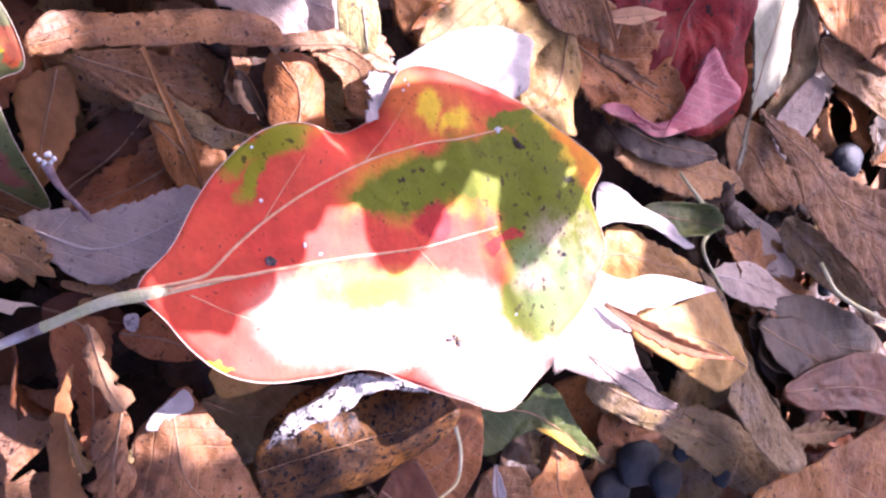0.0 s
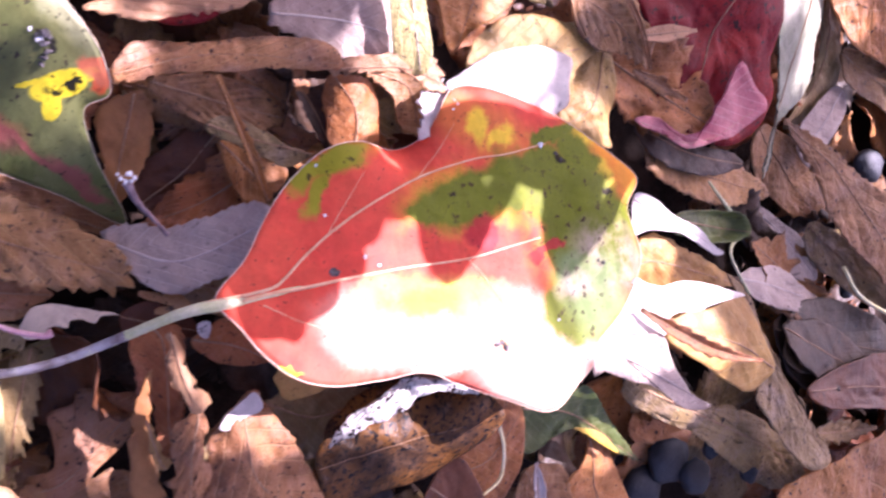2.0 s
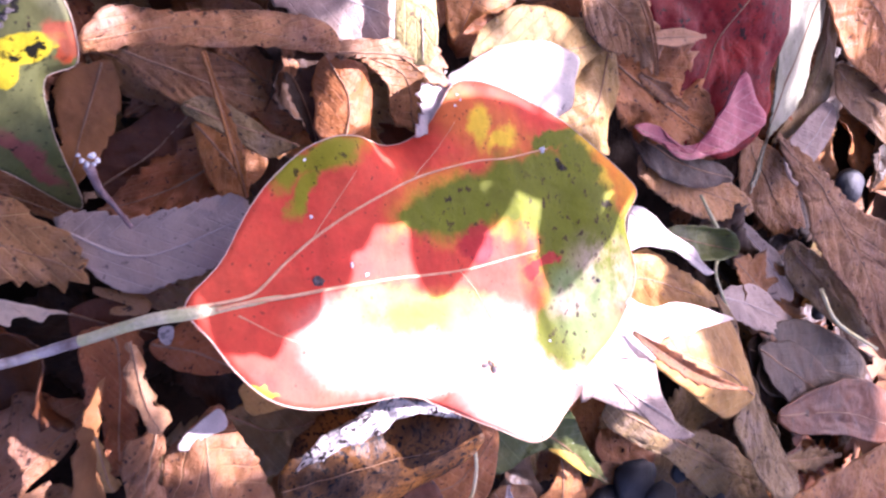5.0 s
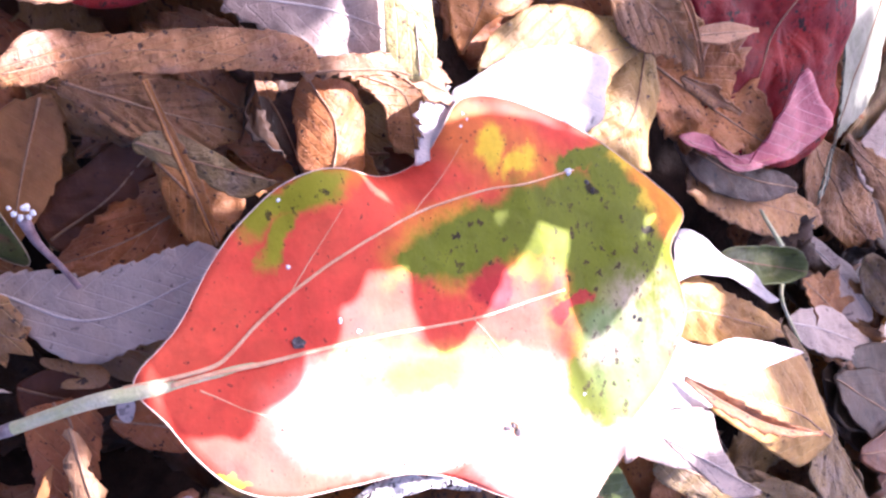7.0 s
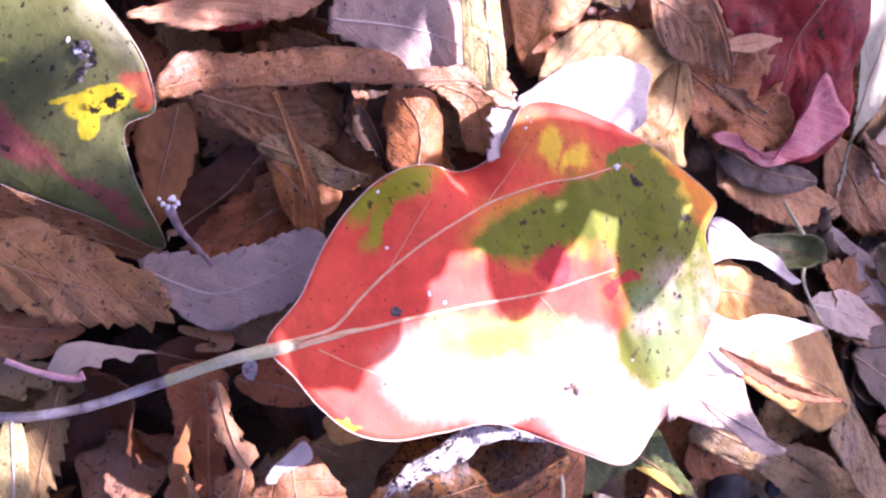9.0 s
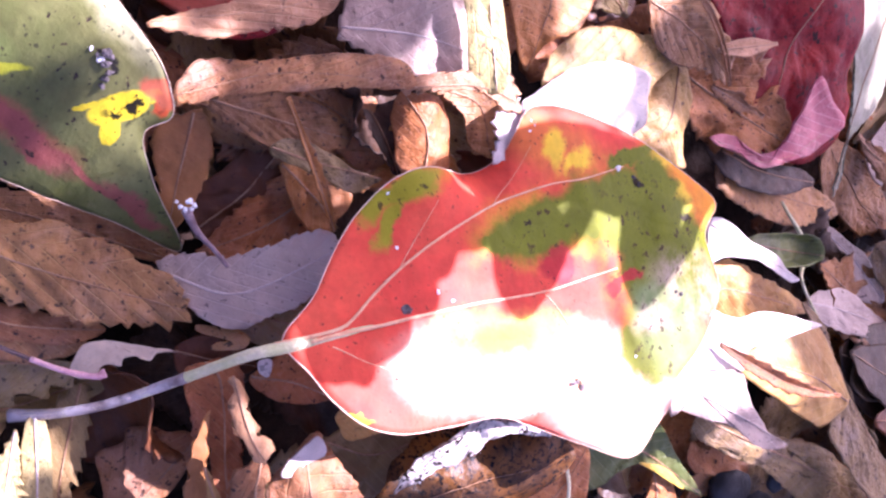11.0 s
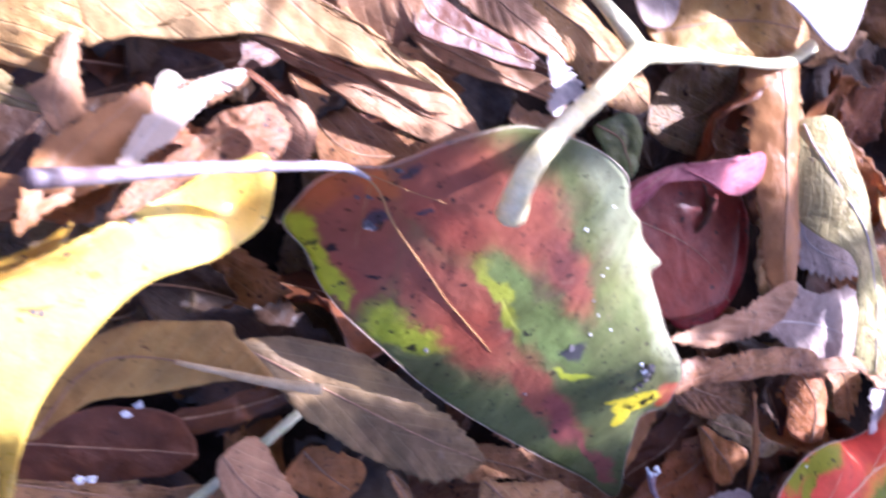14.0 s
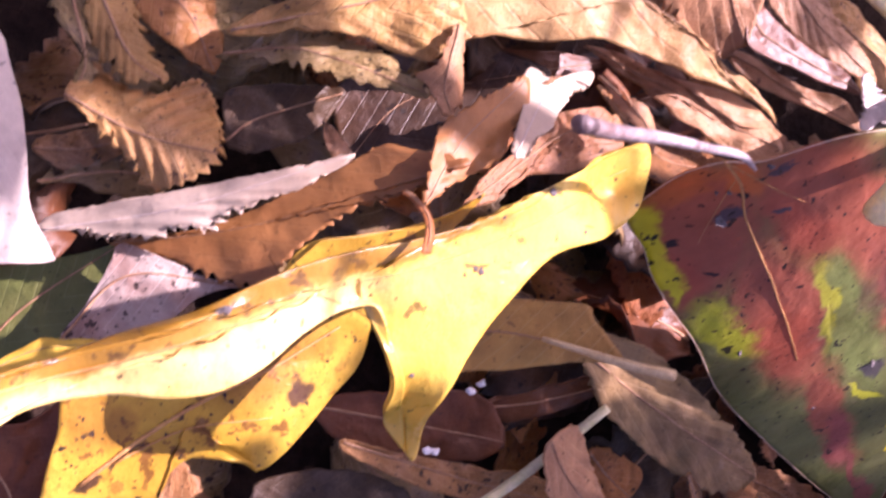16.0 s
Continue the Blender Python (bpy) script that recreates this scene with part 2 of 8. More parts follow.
MATS["mottled"] = leaf_material("mottled", (0.26, 0.11, 0.025), (0.075, 0.038, 0.018), (0.18, 0.09, 0.035), (0.01, 0.008, 0.008), rough=0.4, patch=130.0, spots=1.0, gloss=0.22, vein_strength=0.12, relief=0.45, stain=1.0, fleck=0.56, grain=900.0)
MATS["red"] = leaf_material("red", (0.34, 0.026, 0.02), (0.20, 0.012, 0.016), (0.36, 0.06, 0.05), DARK, rough=0.4, vary=0.15, veins=5, vein_strength=0.2, spots=0.9, fleck=0.61, patch=45.0, relief=0.35, stain=0.7, gloss=0.15)
# also lowered, to put the deep shade between leaves into the colour
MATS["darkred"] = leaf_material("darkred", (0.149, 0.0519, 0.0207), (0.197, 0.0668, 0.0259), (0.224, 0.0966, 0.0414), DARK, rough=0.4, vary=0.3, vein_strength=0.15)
MATS["maroon"] = leaf_material("maroon", (0.33, 0.055, 0.028), (0.22, 0.032, 0.02), (0.36, 0.10, 0.05), DARK, rough=0.4, vary=0.15, veins=5, vein_strength=0.12, spots=0.8, patch=45.0, relief=0.3, stain=0.8)
MATS["pink"] = leaf_material("pink", (0.60, 0.19, 0.20), (0.46, 0.11, 0.13), (0.68, 0.34, 0.36), DARK, rough=0.35, vary=0.2, spots=0.2)
MATS["rose"] = leaf_material("rose", (0.543, 0.297, 0.148), (0.427, 0.212, 0.104), (0.621, 0.403, 0.207), DARK, vary=0.2, spots=0.6, stain=0.6, relief=0.6)
MATS["olive"] = leaf_material("olive", (0.36, 0.235, 0.09), (0.26, 0.165, 0.075), (0.42, 0.30, 0.14), DARK, vary=0.4)
MATS["green"] = leaf_material("green", (0.12, 0.16, 0.04), (0.176, 0.192, 0.056), (0.224, 0.256, 0.096), DARK, rough=0.35, vary=0.2)
MATS["palegreen"] = leaf_material("palegreen", (0.38, 0.37, 0.27), (0.28, 0.28, 0.18), (0.38, 0.37, 0.27), DARK, vary=0.2, grey=0.4, spots=0.25)
MATS["gold"] = leaf_material("gold", (0.58, 0.34, 0.09), (0.44, 0.23, 0.06), (0.62, 0.42, 0.16), (0.14, 0.06, 0.03), vary=0.2, spots=0.7)
MATS["yellow"] = leaf_material("yellow", (0.80, 0.55, 0.07), (0.70, 0.43, 0.05), (0.82, 0.62, 0.16), (0.10, 0.06, 0.02), rough=0.4, vary=0.1, spots=0.7, through_light=0.3, vein_strength=0.15)
MATS["silver"] = leaf_material("silver", (0.66, 0.54, 0.41), (0.58, 0.45, 0.33), (0.72, 0.64, 0.58), DARK, rough=0.45, vary=0.0, spots=0.2, stain=0.15, relief=0.3, vein_strength=0.2)
MATS["umber"] = leaf_material("umber", (0.446, 0.201, 0.0629), (0.33, 0.138, 0.0444), (0.485, 0.276, 0.104), DARK, rough=0.45, vary=0.0, spots=0.3, stain=0.35, relief=0.3, vein_strength=0.15)
MATS["honey"] = leaf_material("honey", (0.62, 0.40, 0.17), (0.54, 0.31, 0.12), (0.36, 0.20, 0.10), (0.2, 0.10, 0.05), vary=0.1, spots=0.5, stain=0.35, relief=0.5, vein_strength=0.35)
MATS["white"] = leaf_material("white", (0.62, 0.55, 0.52), (0.72, 0.64, 0.57), (0.74, 0.68, 0.62), DARK, rough=0.4, vary=0.2, spots=0.5, stain=0.2)
MATS["blush"] = leaf_material("blush", (0.52, 0.46, 0.40), (0.38, 0.22, 0.17), (0.6, 0.5, 0.45), DARK, rough=0.4, patch=75.0, vary=0.0, spots=0.9, fleck=0.62, stain=0.6)
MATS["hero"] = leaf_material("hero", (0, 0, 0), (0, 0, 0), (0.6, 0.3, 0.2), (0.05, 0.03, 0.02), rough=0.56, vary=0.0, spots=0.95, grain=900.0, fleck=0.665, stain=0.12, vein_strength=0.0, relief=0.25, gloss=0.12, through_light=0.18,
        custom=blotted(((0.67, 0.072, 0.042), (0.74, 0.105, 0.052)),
            # pale blots paint the sun's glare into the lower half
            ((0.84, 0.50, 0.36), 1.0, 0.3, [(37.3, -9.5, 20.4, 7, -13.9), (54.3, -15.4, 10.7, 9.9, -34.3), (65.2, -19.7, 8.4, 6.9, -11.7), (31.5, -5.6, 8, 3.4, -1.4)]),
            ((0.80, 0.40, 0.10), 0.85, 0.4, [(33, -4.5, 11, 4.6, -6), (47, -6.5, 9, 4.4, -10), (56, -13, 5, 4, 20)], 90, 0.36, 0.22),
            ((0.62, 0.20, 0.03), 0.6, 0.5, [(26.4, 20.9, 7.9, 1.5, 9.7), (53.5, 24.6, 15.1, 5, -21.6), (81.5, 16.9, 10.9, 6.5, -41.3), (36, -4.4, 11, 3.5, -9.1), (24.2, 19.7, 6.4, 1.8, 20.5)]),
            ((0.80, 0.55, 0.03), 0.95, 0.35, [(52.5, 25, 2.6, 3.6, -2), (58, 22.5, 3.3, 1.5, 18.5), (79.3, 17, 5.7, 7.9, 27.8), (37.2, -4.6, 7.2, 2.6, -1.7), (8.6, -10.8, 2.5, 0.6, -8.8), (87.9, 14.4, 2.4, 3.5, 23.2)]),
            ((0.62, 0.40, 0.015), 0.75, 0.45, [(62, 14.8, 16.5, 7, 12.3), (75, 8, 14.5, 13.5, -4.5), (75, -6, 11, 11, 6.5), (48, 12.2, 13.5, 5.6, 6.2)], 110, 0.42, 0.2),
            ((0.15, 0.175, 0.008), 1.0, 0.22, [(48.2, 12.2, 11.9, 4.4, 6.2), (61.5, 15.1, 14.4, 5.4, 12.3), (73, 10.3, 11.5, 8.2, -4.5), (70.9, 2.5, 7.5, 6, -5.7), (76.2, 19.2, 5.7, 3.6, -27.1), (71.9, -6.5, 8.5, 7, 6.5), (68.1, -10.9, 7.5, 5.1, -31.2), (80.8, 2.5, 8.8, 10.4, -6.1), (77.8, -9.3, 6.5, 7.3, 9.3), (39.2, 10.7, 4, 1.9, 2.9), (70.6, 22.7, 6.5, 1.6, 11.9)]),
            ((0.27, 0.28, 0.012), 0.95, 0.35, [(22, 19.8, 7.5, 2.1, 18.1), (19.1, 14.6, 4.4, 1.3, 54.6), (16.4, 18.1, 2.6, 3.5, -22.3)]),
            ((0.45, 0.03, 0.03), 0.9, 0.2, [(83, -8.2, 2.7, 2.6, -7.6), (64.7, 1.7, 4.5, 1, 16.6), (50.8, 6, 3.4, 3.8, 9.7)]),
            ((0.70, 0.22, 0.02), 0.8, 0.4, [(87.9, 14.4, 3.2, 4.8, 27.1), (84.1, 18, 5.2, 1.9, -30.8)]),
            # mint and pale blots paint in the whitish sheen of the sunlit green
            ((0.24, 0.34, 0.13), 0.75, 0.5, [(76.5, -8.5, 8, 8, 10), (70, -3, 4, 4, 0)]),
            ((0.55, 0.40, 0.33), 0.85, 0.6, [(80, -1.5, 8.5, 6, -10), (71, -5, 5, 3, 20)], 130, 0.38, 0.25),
            ((0.05, 0.03, 0.012), 0.9, 0.5, [(73.2, 8.3, 15.3, 11.3, -5), (48.2, 12.2, 11.3, 4.2, 6.2), (71.3, -9.4, 8.5, 7.9, -8.1), (20.6, 19.1, 7.7, 2.4, 19)], 520, 0.58),
            ((0.03, 0.02, 0.012), 0.95, 0.3, [(82, 11.6, 1.5, 0.7, -4.5), (45.2, 13.2, 0.5, 0.4, -4.3), (52.2, -14.7, 1.4, 0.5, -24.6), (71.2, 18.5, 0.8, 1, 11.2), (19.9, 2.3, 0.5, 0.3, -7.3)])))
MATS["greenhero"] = leaf_material("greenhero", (0, 0, 0), (0, 0, 0), (0.5, 0.3, 0.1), (0.05, 0.03, 0.02), rough=0.4, vary=0.0, spots=0.95, grain=650.0, fleck=0.635, stain=0.45, vein_strength=0.0, relief=0.3, gloss=0.3, through_light=0.3,
        custom=blotted(((0.13, 0.15, 0.042), (0.19, 0.20, 0.068)),
            # paler green painted along the right margin for the sun that whitens it
            ((0.40, 0.41, 0.23), 0.85, 0.7, [(24.5, 20.8, 7, 2.6, 2), (31.5, 20, 6, 3, -8), (42, 23.5, 9, 3.6, 8), (57.5, 19.8, 9, 2.4, -17)]),
            ((0.40, 0.115, 0.062), 0.95, 0.42, [(8.1, -3.8, 10, 5.8, -29.5), (11.8, 7, 10.5, 6.2, 16.8), (19.5, 9.6, 11, 4.2, 6), (31.9, 11.6, 10, 2.6, 0), (27.1, -1, 17, 5, 2.8), (50.4, 0.2, 14, 2.3, 3.5)]),
            ((0.46, 0.10, 0.05), 0.6, 0.5, [(31, -2.6, 7, 3.2, 10), (14.8, 3.7, 6, 2, 13.7), (12, -8, 5, 1.6, -12)]),
            ((0.14, 0.055, 0.05), 0.7, 0.5, [(24, 3, 26, 14, 20)], 60, 0.5, 0.2),
            ((0.19, 0.25, 0.065), 0.95, 0.35, [(31.5, 4, 9.5, 2.1, -4.5), (42, 6.4, 9, 2.6, 6)]),
            ((0.45, 0.48, 0.04), 0.9, 0.5, [(29.2, 3, 7.5, 0.8, -5.8)]),
            ((0.62, 0.62, 0.02), 0.95, 0.3, [(7, -7.4, 7, 1.5, -16), (12.3, -9.3, 3.1, 0.7, -6.4)]),
            ((0.50, 0.54, 0.03), 0.95, 0.35, [(23.8, -7.2, 6.4, 1.9, 9.4), (51.5, 5.3, 3.6, 0.7, 26.2)]),
            ((0.58, 0.17, 0.04), 0.8, 0.4, [(1.2, -2.7, 2.6, 2, -78), (3.5, 1.5, 3, 1.4, 20)]),
            ((0.34, 0.09, 0.075), 0.85, 0.35, [(59.7, 0.5, 7.1, 1.4, -6.6), (68.8, 0.6, 6.6, 0.7, 0.3), (76.9, 1.2, 6.4, 1.1, -2.1)]),
            ((0.80, 0.66, 0.02), 1.0, 0.1, [(62.5, 7.7, 1.5, 0.4, 53.4), (66, 10.2, 4.1, 1.9, 53.3), (67, 7.2, 1.4, 2, 37.1), (67.8, 13.3, 2, 1.1, 48)]),
            ((0.60, 0.10, 0.03), 0.95, 0.3, [(70, 13.3, 0.9, 1.8, 37.5), (67.3, 14.7, 1.4, 0.7, 58.8)]),
            ((0.02, 0.018, 0.01), 1.0, 0.4, [(67.4, 11.1, 3.7, 2.2, 53.3)], 420, 0.53),
            ((0.55, 0.16, 0.08), 0.9, 0.3, [(68.8, 14.5, 1.8, 2.8, 102.4)]),
            ((0.07, 0.06, 0.075), 0.9, 0.3, [(7.8, -0.6, 1.2, 1, 38), (47.3, 7.6, 1.7, 1.4, 60), (10.8, 2.6, 0.6, 0.4, 38), (5.2, 4.7, 1.1, 0.35, 31)]),
            ((0.02, 0.016, 0.016), 0.95, 0.3, [(5.9, 1.1, 0.5, 0.4, 39), (8, -5.2, 0.8, 0.6, 39), (5.6, -6.2, 0.5, 0.6, 39), (8.9, -8.2, 0.5, 0.4, 60), (13.8, -6.3, 0.5, 0.3, 38), (27.1, -7.4, 0.7, 0.6, 38), (11.1, 5.7, 0.3, 0.4, 75), (22.3, 1.5, 0.4, 0.3, 38), (37.5, 3.6, 0.4, 0.3, 40), (16, -6.4, 0.4, 0.3, 40), (33.4, 11.7, 0.5, 0.4, 40), (52.4, 16.2, 0.4, 0.3, 38), (62, 12.8, 0.4, 1.5, 38.2)])))
MATS["yellowhero"] = leaf_material("yellowhero", (0, 0, 0), (0, 0, 0), (0.8, 0.6, 0.2), (0.05, 0.03, 0.02), rough=0.3, vary=0.0, spots=0.95, grain=650.0, fleck=0.655, stain=0.15, vein_strength=0.0, relief=0.35, gloss=0.7, through_light=0.2,
        custom=blotted(((0.72, 0.47, 0.06), (0.78, 0.55, 0.09)),
            # left part painted paler for the full sun on it
            ((0.84, 0.66, 0.24), 0.9, 0.5, [(18, -4.5, 19, 3.2, -4), (30, -4, 8, 2, 0)]),
            # brown strip paints in the shade of the folded upper edge
            ((0.30, 0.15, 0.012), 0.95, 0.45, [(27, -0.4, 14, 2.2, -1.5), (10, -0.9, 13, 2.0, -3.9), (43, -1.5, 12, 1.5, -4.4)]),
            ((0.12, 0.06, 0.015), 0.9, 0.5, [(25, -0.4, 13, 1.9, -1.6), (10, -0.9, 12, 1.7, -3.9)], 420, 0.54),
            ((0.16, 0.11, 0.05), 0.85, 0.6, [(55, -4, 22, 7, 0), (30, -3, 30, 4, 0)], 330, 0.645, 0.03),
            ((0.45, 0.55, 0.08), 0.9, 0.3, [(44.1, -8.2, 1.1, 0.9, 17.1)]),
            ((0.12, 0.07, 0.02), 0.8, 0.3, [(47.1, -6.4, 1.1, 0.4, -6), (58.6, -1, 1.5, 0.4, -4.1), (38.8, -8.3, 0.4, 0.5, -19.6), (62.9, -6.8, 1.5, 0.3, -16.5), (20.4, -1, 0.5, 0.5, -19.7), (52.8, -5.1, 0.8, 0.3, -17.2)])))
MATS["yellowlow"] = leaf_material("yellowlow", (0, 0, 0), (0, 0, 0), (0.8, 0.6, 0.2), (0.05, 0.03, 0.02), rough=0.4, vary=0.0, spots=0.95, grain=650.0, fleck=0.63, stain=0.35, vein_strength=0.0, relief=0.4, gloss=0.5, through_light=0.3,
        custom=blotted(((0.54, 0.31, 0.025), (0.62, 0.40, 0.045)),
            ((0.36, 0.17, 0.02), 0.8, 0.5, [(24.4, -2.5, 7.5, 3.5, 16), (5.5, -5.8, 3.7, 2, 28.7), (3.4, -3.7, 2.4, 4, -16.6)]),
            ((0.20, 0.08, 0.015), 0.9, 0.5, [(13.6, -6.7, 20, 11, -16.7)], 420, 0.55),
            ((0.07, 0.03, 0.015), 0.95, 0.3, [(27.1, -6.9, 1.8, 1.6, -17.2), (1.2, -11.3, 1.7, 0.6, -6.9), (6.1, -9.2, 3.1, 0.4, 28.6), (13.6, -6.7, 1.3, 0.3, 18.7)])))


# ---- building ----
def smooth(me):
    me.polygons.foreach_set("use_smooth", [True] * len(me.polygons))


def sheet(name, top, uvs, flats, closed, thick, mat, parent):
    """A skin with thickness over a grid top[i][j] of places. closed: the second index goes round, and row 0 is the middle."""
    rows, cols = len(top), len(top[0])
    p = np.array(top, float)
    du = np.gradient(p, axis=0)
    dv = (np.roll(p, -1, 1) - np.roll(p, 1, 1)) if closed else np.gradient(p, axis=1)
    n = np.cross(du, dv)
    size = np.linalg.norm(n, axis=2, keepdims=True)
    n = n / np.maximum(size, 1e-12)
    if closed:
        n[0] = n[1].mean(0) / max(np.linalg.norm(n[1].mean(0)), 1e-9)
    under = p - n * thick
    count = rows * cols
    verts = np.concatenate([p.reshape(-1, 3), under.reshape(-1, 3)])
    faces = []
    span = cols if closed else cols - 1
    for i in range(rows - 1):
        for j in range(span):
            a, b = i * cols + j, i * cols + (j + 1) % cols
            c, d = b + cols, a + cols
            faces.append((a, d, c, b))
            faces.append((a + count, b + count, c + count, d + count))
    if closed:
        for j in range(cols):
            a, b = (rows - 1) * cols + j, (rows - 1) * cols + (j + 1) % cols
            faces.append((a, a + count, b + count, b))
    else:
        for i in range(rows - 1):
            a, b = i * cols, (i + 1) * cols
            faces.append((a, a + count, b + count, b))
            a, b = i * cols + cols - 1, (i + 1) * cols + cols - 1
            faces.append((b, b + count, a + count, a))
        for j in range(cols - 1):
            a = j
            faces.append((a + 1, a + 1 + count, a + count, a))
            a = (rows - 1) * cols + j
            faces.append((a, a + count, a + 1 + count, a + 1))
    me = bpy.data.meshes.new(name)
    me.from_pydata(verts.tolist(), [], faces)
    loops = np.zeros(len(me.loops), dtype=np.int32)
    me.loops.foreach_get("vertex_index", loops)
    for key, table in (("uv", uvs), ("flat", flats)):
        t = np.concatenate([np.array(table, float).reshape(-1, 2)] * 2)
        me.uv_layers.new(name=key).data.foreach_set("uv", t[loops].ravel())
    me.materials.append(mat)
    me.validate()
    smooth(me)
    ob = new(name, me)
    ob.parent = parent
    return ob


def spline(points, steps, closed=False):
    """Catmull-Rom through the points."""
    p = np.array(points, float)
    q = np.concatenate([p[-1:], p, p[:2]]) if closed else np.concatenate([2 * p[:1] - p[1:2], p, 2 * p[-1:] - p[-2:-1]])
    out = []
    for k in range(len(q) - 3):
        for s in np.arange(steps) / steps:
            a, b, c, d = q[k : k + 4]
            out.append(0.5 * (2 * b + (c - a) * s + (2 * a - 5 * b + 4 * c - d) * s**2 + (3 * b - a - 3 * c + d) * s**3))
    if not closed:
        out.append(p[-1])
    return np.array(out)


def tube(name, points, radii, mat, parent=None, steps=6, sides=8, flat=1.0, knobs=0.0):
    """A tapered round stalk along a spline through points (metres)."""
    line = spline(points, steps)
    rad = np.interp(np.linspace(0, 1, len(line)), np.linspace(0, 1, len(radii)), radii)
    verts, faces = [], []
    way = np.gradient(line, axis=0)
    side = Vector((0.0, 0.0, 1.0)).cross(Vector(way[0]))
    side = side if side.length > 1e-9 else Vector((1, 0, 0))
    for k, (p, d) in enumerate(zip(line, way)):
        d = Vector(d).normalized()
        side = (side - d * side.dot(d)).normalized()
        up = d.cross(side)
        r = rad[k] * (1 + knobs * noise.noise(Vector(p) * 400))
        for s in range(sides):
            a = 2 * math.pi * s / sides
            verts.append(tuple(Vector(p) + side * (r * math.cos(a)) + up * (r * flat * math.sin(a))))
    for k in range(len(line) - 1):
        for s in range(sides):
            a, b = k * sides + s, k * sides + (s + 1) % sides
            faces.append((a, b, b + sides, a + sides))
    faces.append(tuple(range(sides - 1, -1, -1)))
    faces.append(tuple(range((len(line) - 1) * sides, len(line) * sides)))
    me = bpy.data.meshes.new(name)
    me.from_pydata(verts, [], faces)
    me.materials.append(mat)
    smooth(me)
    ob = new(name, me)
    ob.parent = parent
    return ob


def leaf_frame(base, tip, roll):
    """Base in metres, unit axes along, across (left) and out of the leaf, and its length."""
    b, t = Vector(base) * 0.001, Vector(tip) * 0.001
    x = (t - b).normalized()
    up = Vector((0, 0, 1)) if abs(x.z) < 0.95 else Vector((-0.5, 0, 0.8))
    z = (up - x * up.dot(x)).normalized()
    z = Matrix.Rotation(radians(roll), 3, x) @ z
    return b, x, z.cross(x), z, (t - b).length


SHAPES = {"oval": (0.85, 0.75), "lance": (0.75, 1.0), "egg": (0.65, 0.7), "strip": (1.0, 0.35), "round": (0.9, 0.55), "drop": (1.5, 0.8)}


def leaf(name, base, tip, w, mat, label, roll=0, shape="lance", arc=0, bend=0.0, fold=(12, 12), curl=(0, 0), wave=0.0, waves=2, pleat=0.0, veins=8, teeth=0,
         bite=0.13, stalk=0, sides=(1, 1), thick=0.25, group="fallen leaves", category="leaf", seed=0, rib=True, twist=0, tube_mat=None):
    """One fallen leaf from base to tip (mm), w: half its width (mm). arc: lengthwise bulge in degrees; fold, curl: degrees for its left and right half;
    teeth: notches on each edge; pleat: depth of the folds between side veins (mm)."""
    rng = random.Random(seed * 77 + int(abs(base[0]) * 10 + abs(tip[1]) * 7))
    b, ax, ay, az, length = leaf_frame(base, tip, roll)
    thing = new(name)
    thing.location = b
    tagged(thing, label, category, group)
    nu = 3 * teeth if teeth else 36
    nv = 7
    p, q = SHAPES[shape]
    us = np.linspace(0, 1, nu + 1)
    # lengthwise arc, laid back onto the straight line from base to tip
    ang = radians(arc) * (us - 0.5)
    mx = np.concatenate([[0], np.cumsum(np.cos((ang[1:] + ang[:-1]) / 2))])
    mz = -np.concatenate([[0], np.cumsum(np.sin((ang[1:] + ang[:-1]) / 2))])
    scale = length / mx[-1]
    mx, mz = mx * scale, mz * scale
    nx, nz = np.sin(ang), np.cos(ang)
    phase = rng.random() * 6.28
    tears = [[(rng.uniform(0.25, 0.9), rng.uniform(0.15, 0.5)) for _ in range(rng.choice((0, 0, 1, 2)))] for _ in (0, 1)]
    top, uvs, flats = [], [], []
    for i, u in enumerate(us):
        half = max(math.sin(math.pi * u**p) if 0 < u < 1 else 0.0, 0.0) ** q * w * 0.001
        half = max(half, 0.0004)
        left, right = [], []
        for k, out in ((0, left), (1, right)):
            sgn = 1 if k == 0 else -1
            hw = half * sides[k] * (1 + 0.22 * noise.noise(Vector((u * 4.5, k * 9.1, phase * 3))))
            for tu, td in tears[k]:
                hw *= 1 - td * math.exp(-(((u - tu) / 0.035) ** 2))
            y, z, before = 0.0, 0.0, 0.0
            out.append((0.0, 0.0, 0.0, 0.0))
            for j in range(1, nv + 1):
                s = j / nv
                reach, ahead = s, 0.0
                if teeth and j == nv and 0 < i < nu:
                    tooth = (0.0, 0.55, 1.0)[i % 3] - 0.35
                    reach = s * (1 + bite * tooth * (0.7 + 0.6 * rng.random()))
                    ahead = 0.3 * bite * half * tooth
                a = radians(fold[k] + curl[k] * (reach + before) / 2 * (0.85 + 0.3 * math.sin(3 * u + phase)))
                step = (reach - before) * hw
                y += math.cos(a) * step
                z += math.sin(a) * step
                before = reach
                bumpy = wave * half * s * s * math.sin(2 * math.pi * waves * u + phase + k * 1.7)
                bumpy += pleat * 0.001 * math.sin(min(1, s * 1.6) * math.pi / 2) * math.cos(2 * math.pi * veins * (u - 0.55 * s * half / (w * 0.001)))
                bumpy += 0.16 * half * s * noise.noise(Vector((u * 4, s * 1.5 * sgn, phase))) + 0.05 * half * noise.noise(Vector((u * 11, s * 4 * sgn, phase)))
                out.append((sgn * y - math.sin(a) * sgn * bumpy, z + math.cos(a) * bumpy, sgn * s, ahead))
        ring = left[::-1] + right[1:]
        line, ul, fl = [], [], []
        tw = radians(twist) * (u - 0.5)
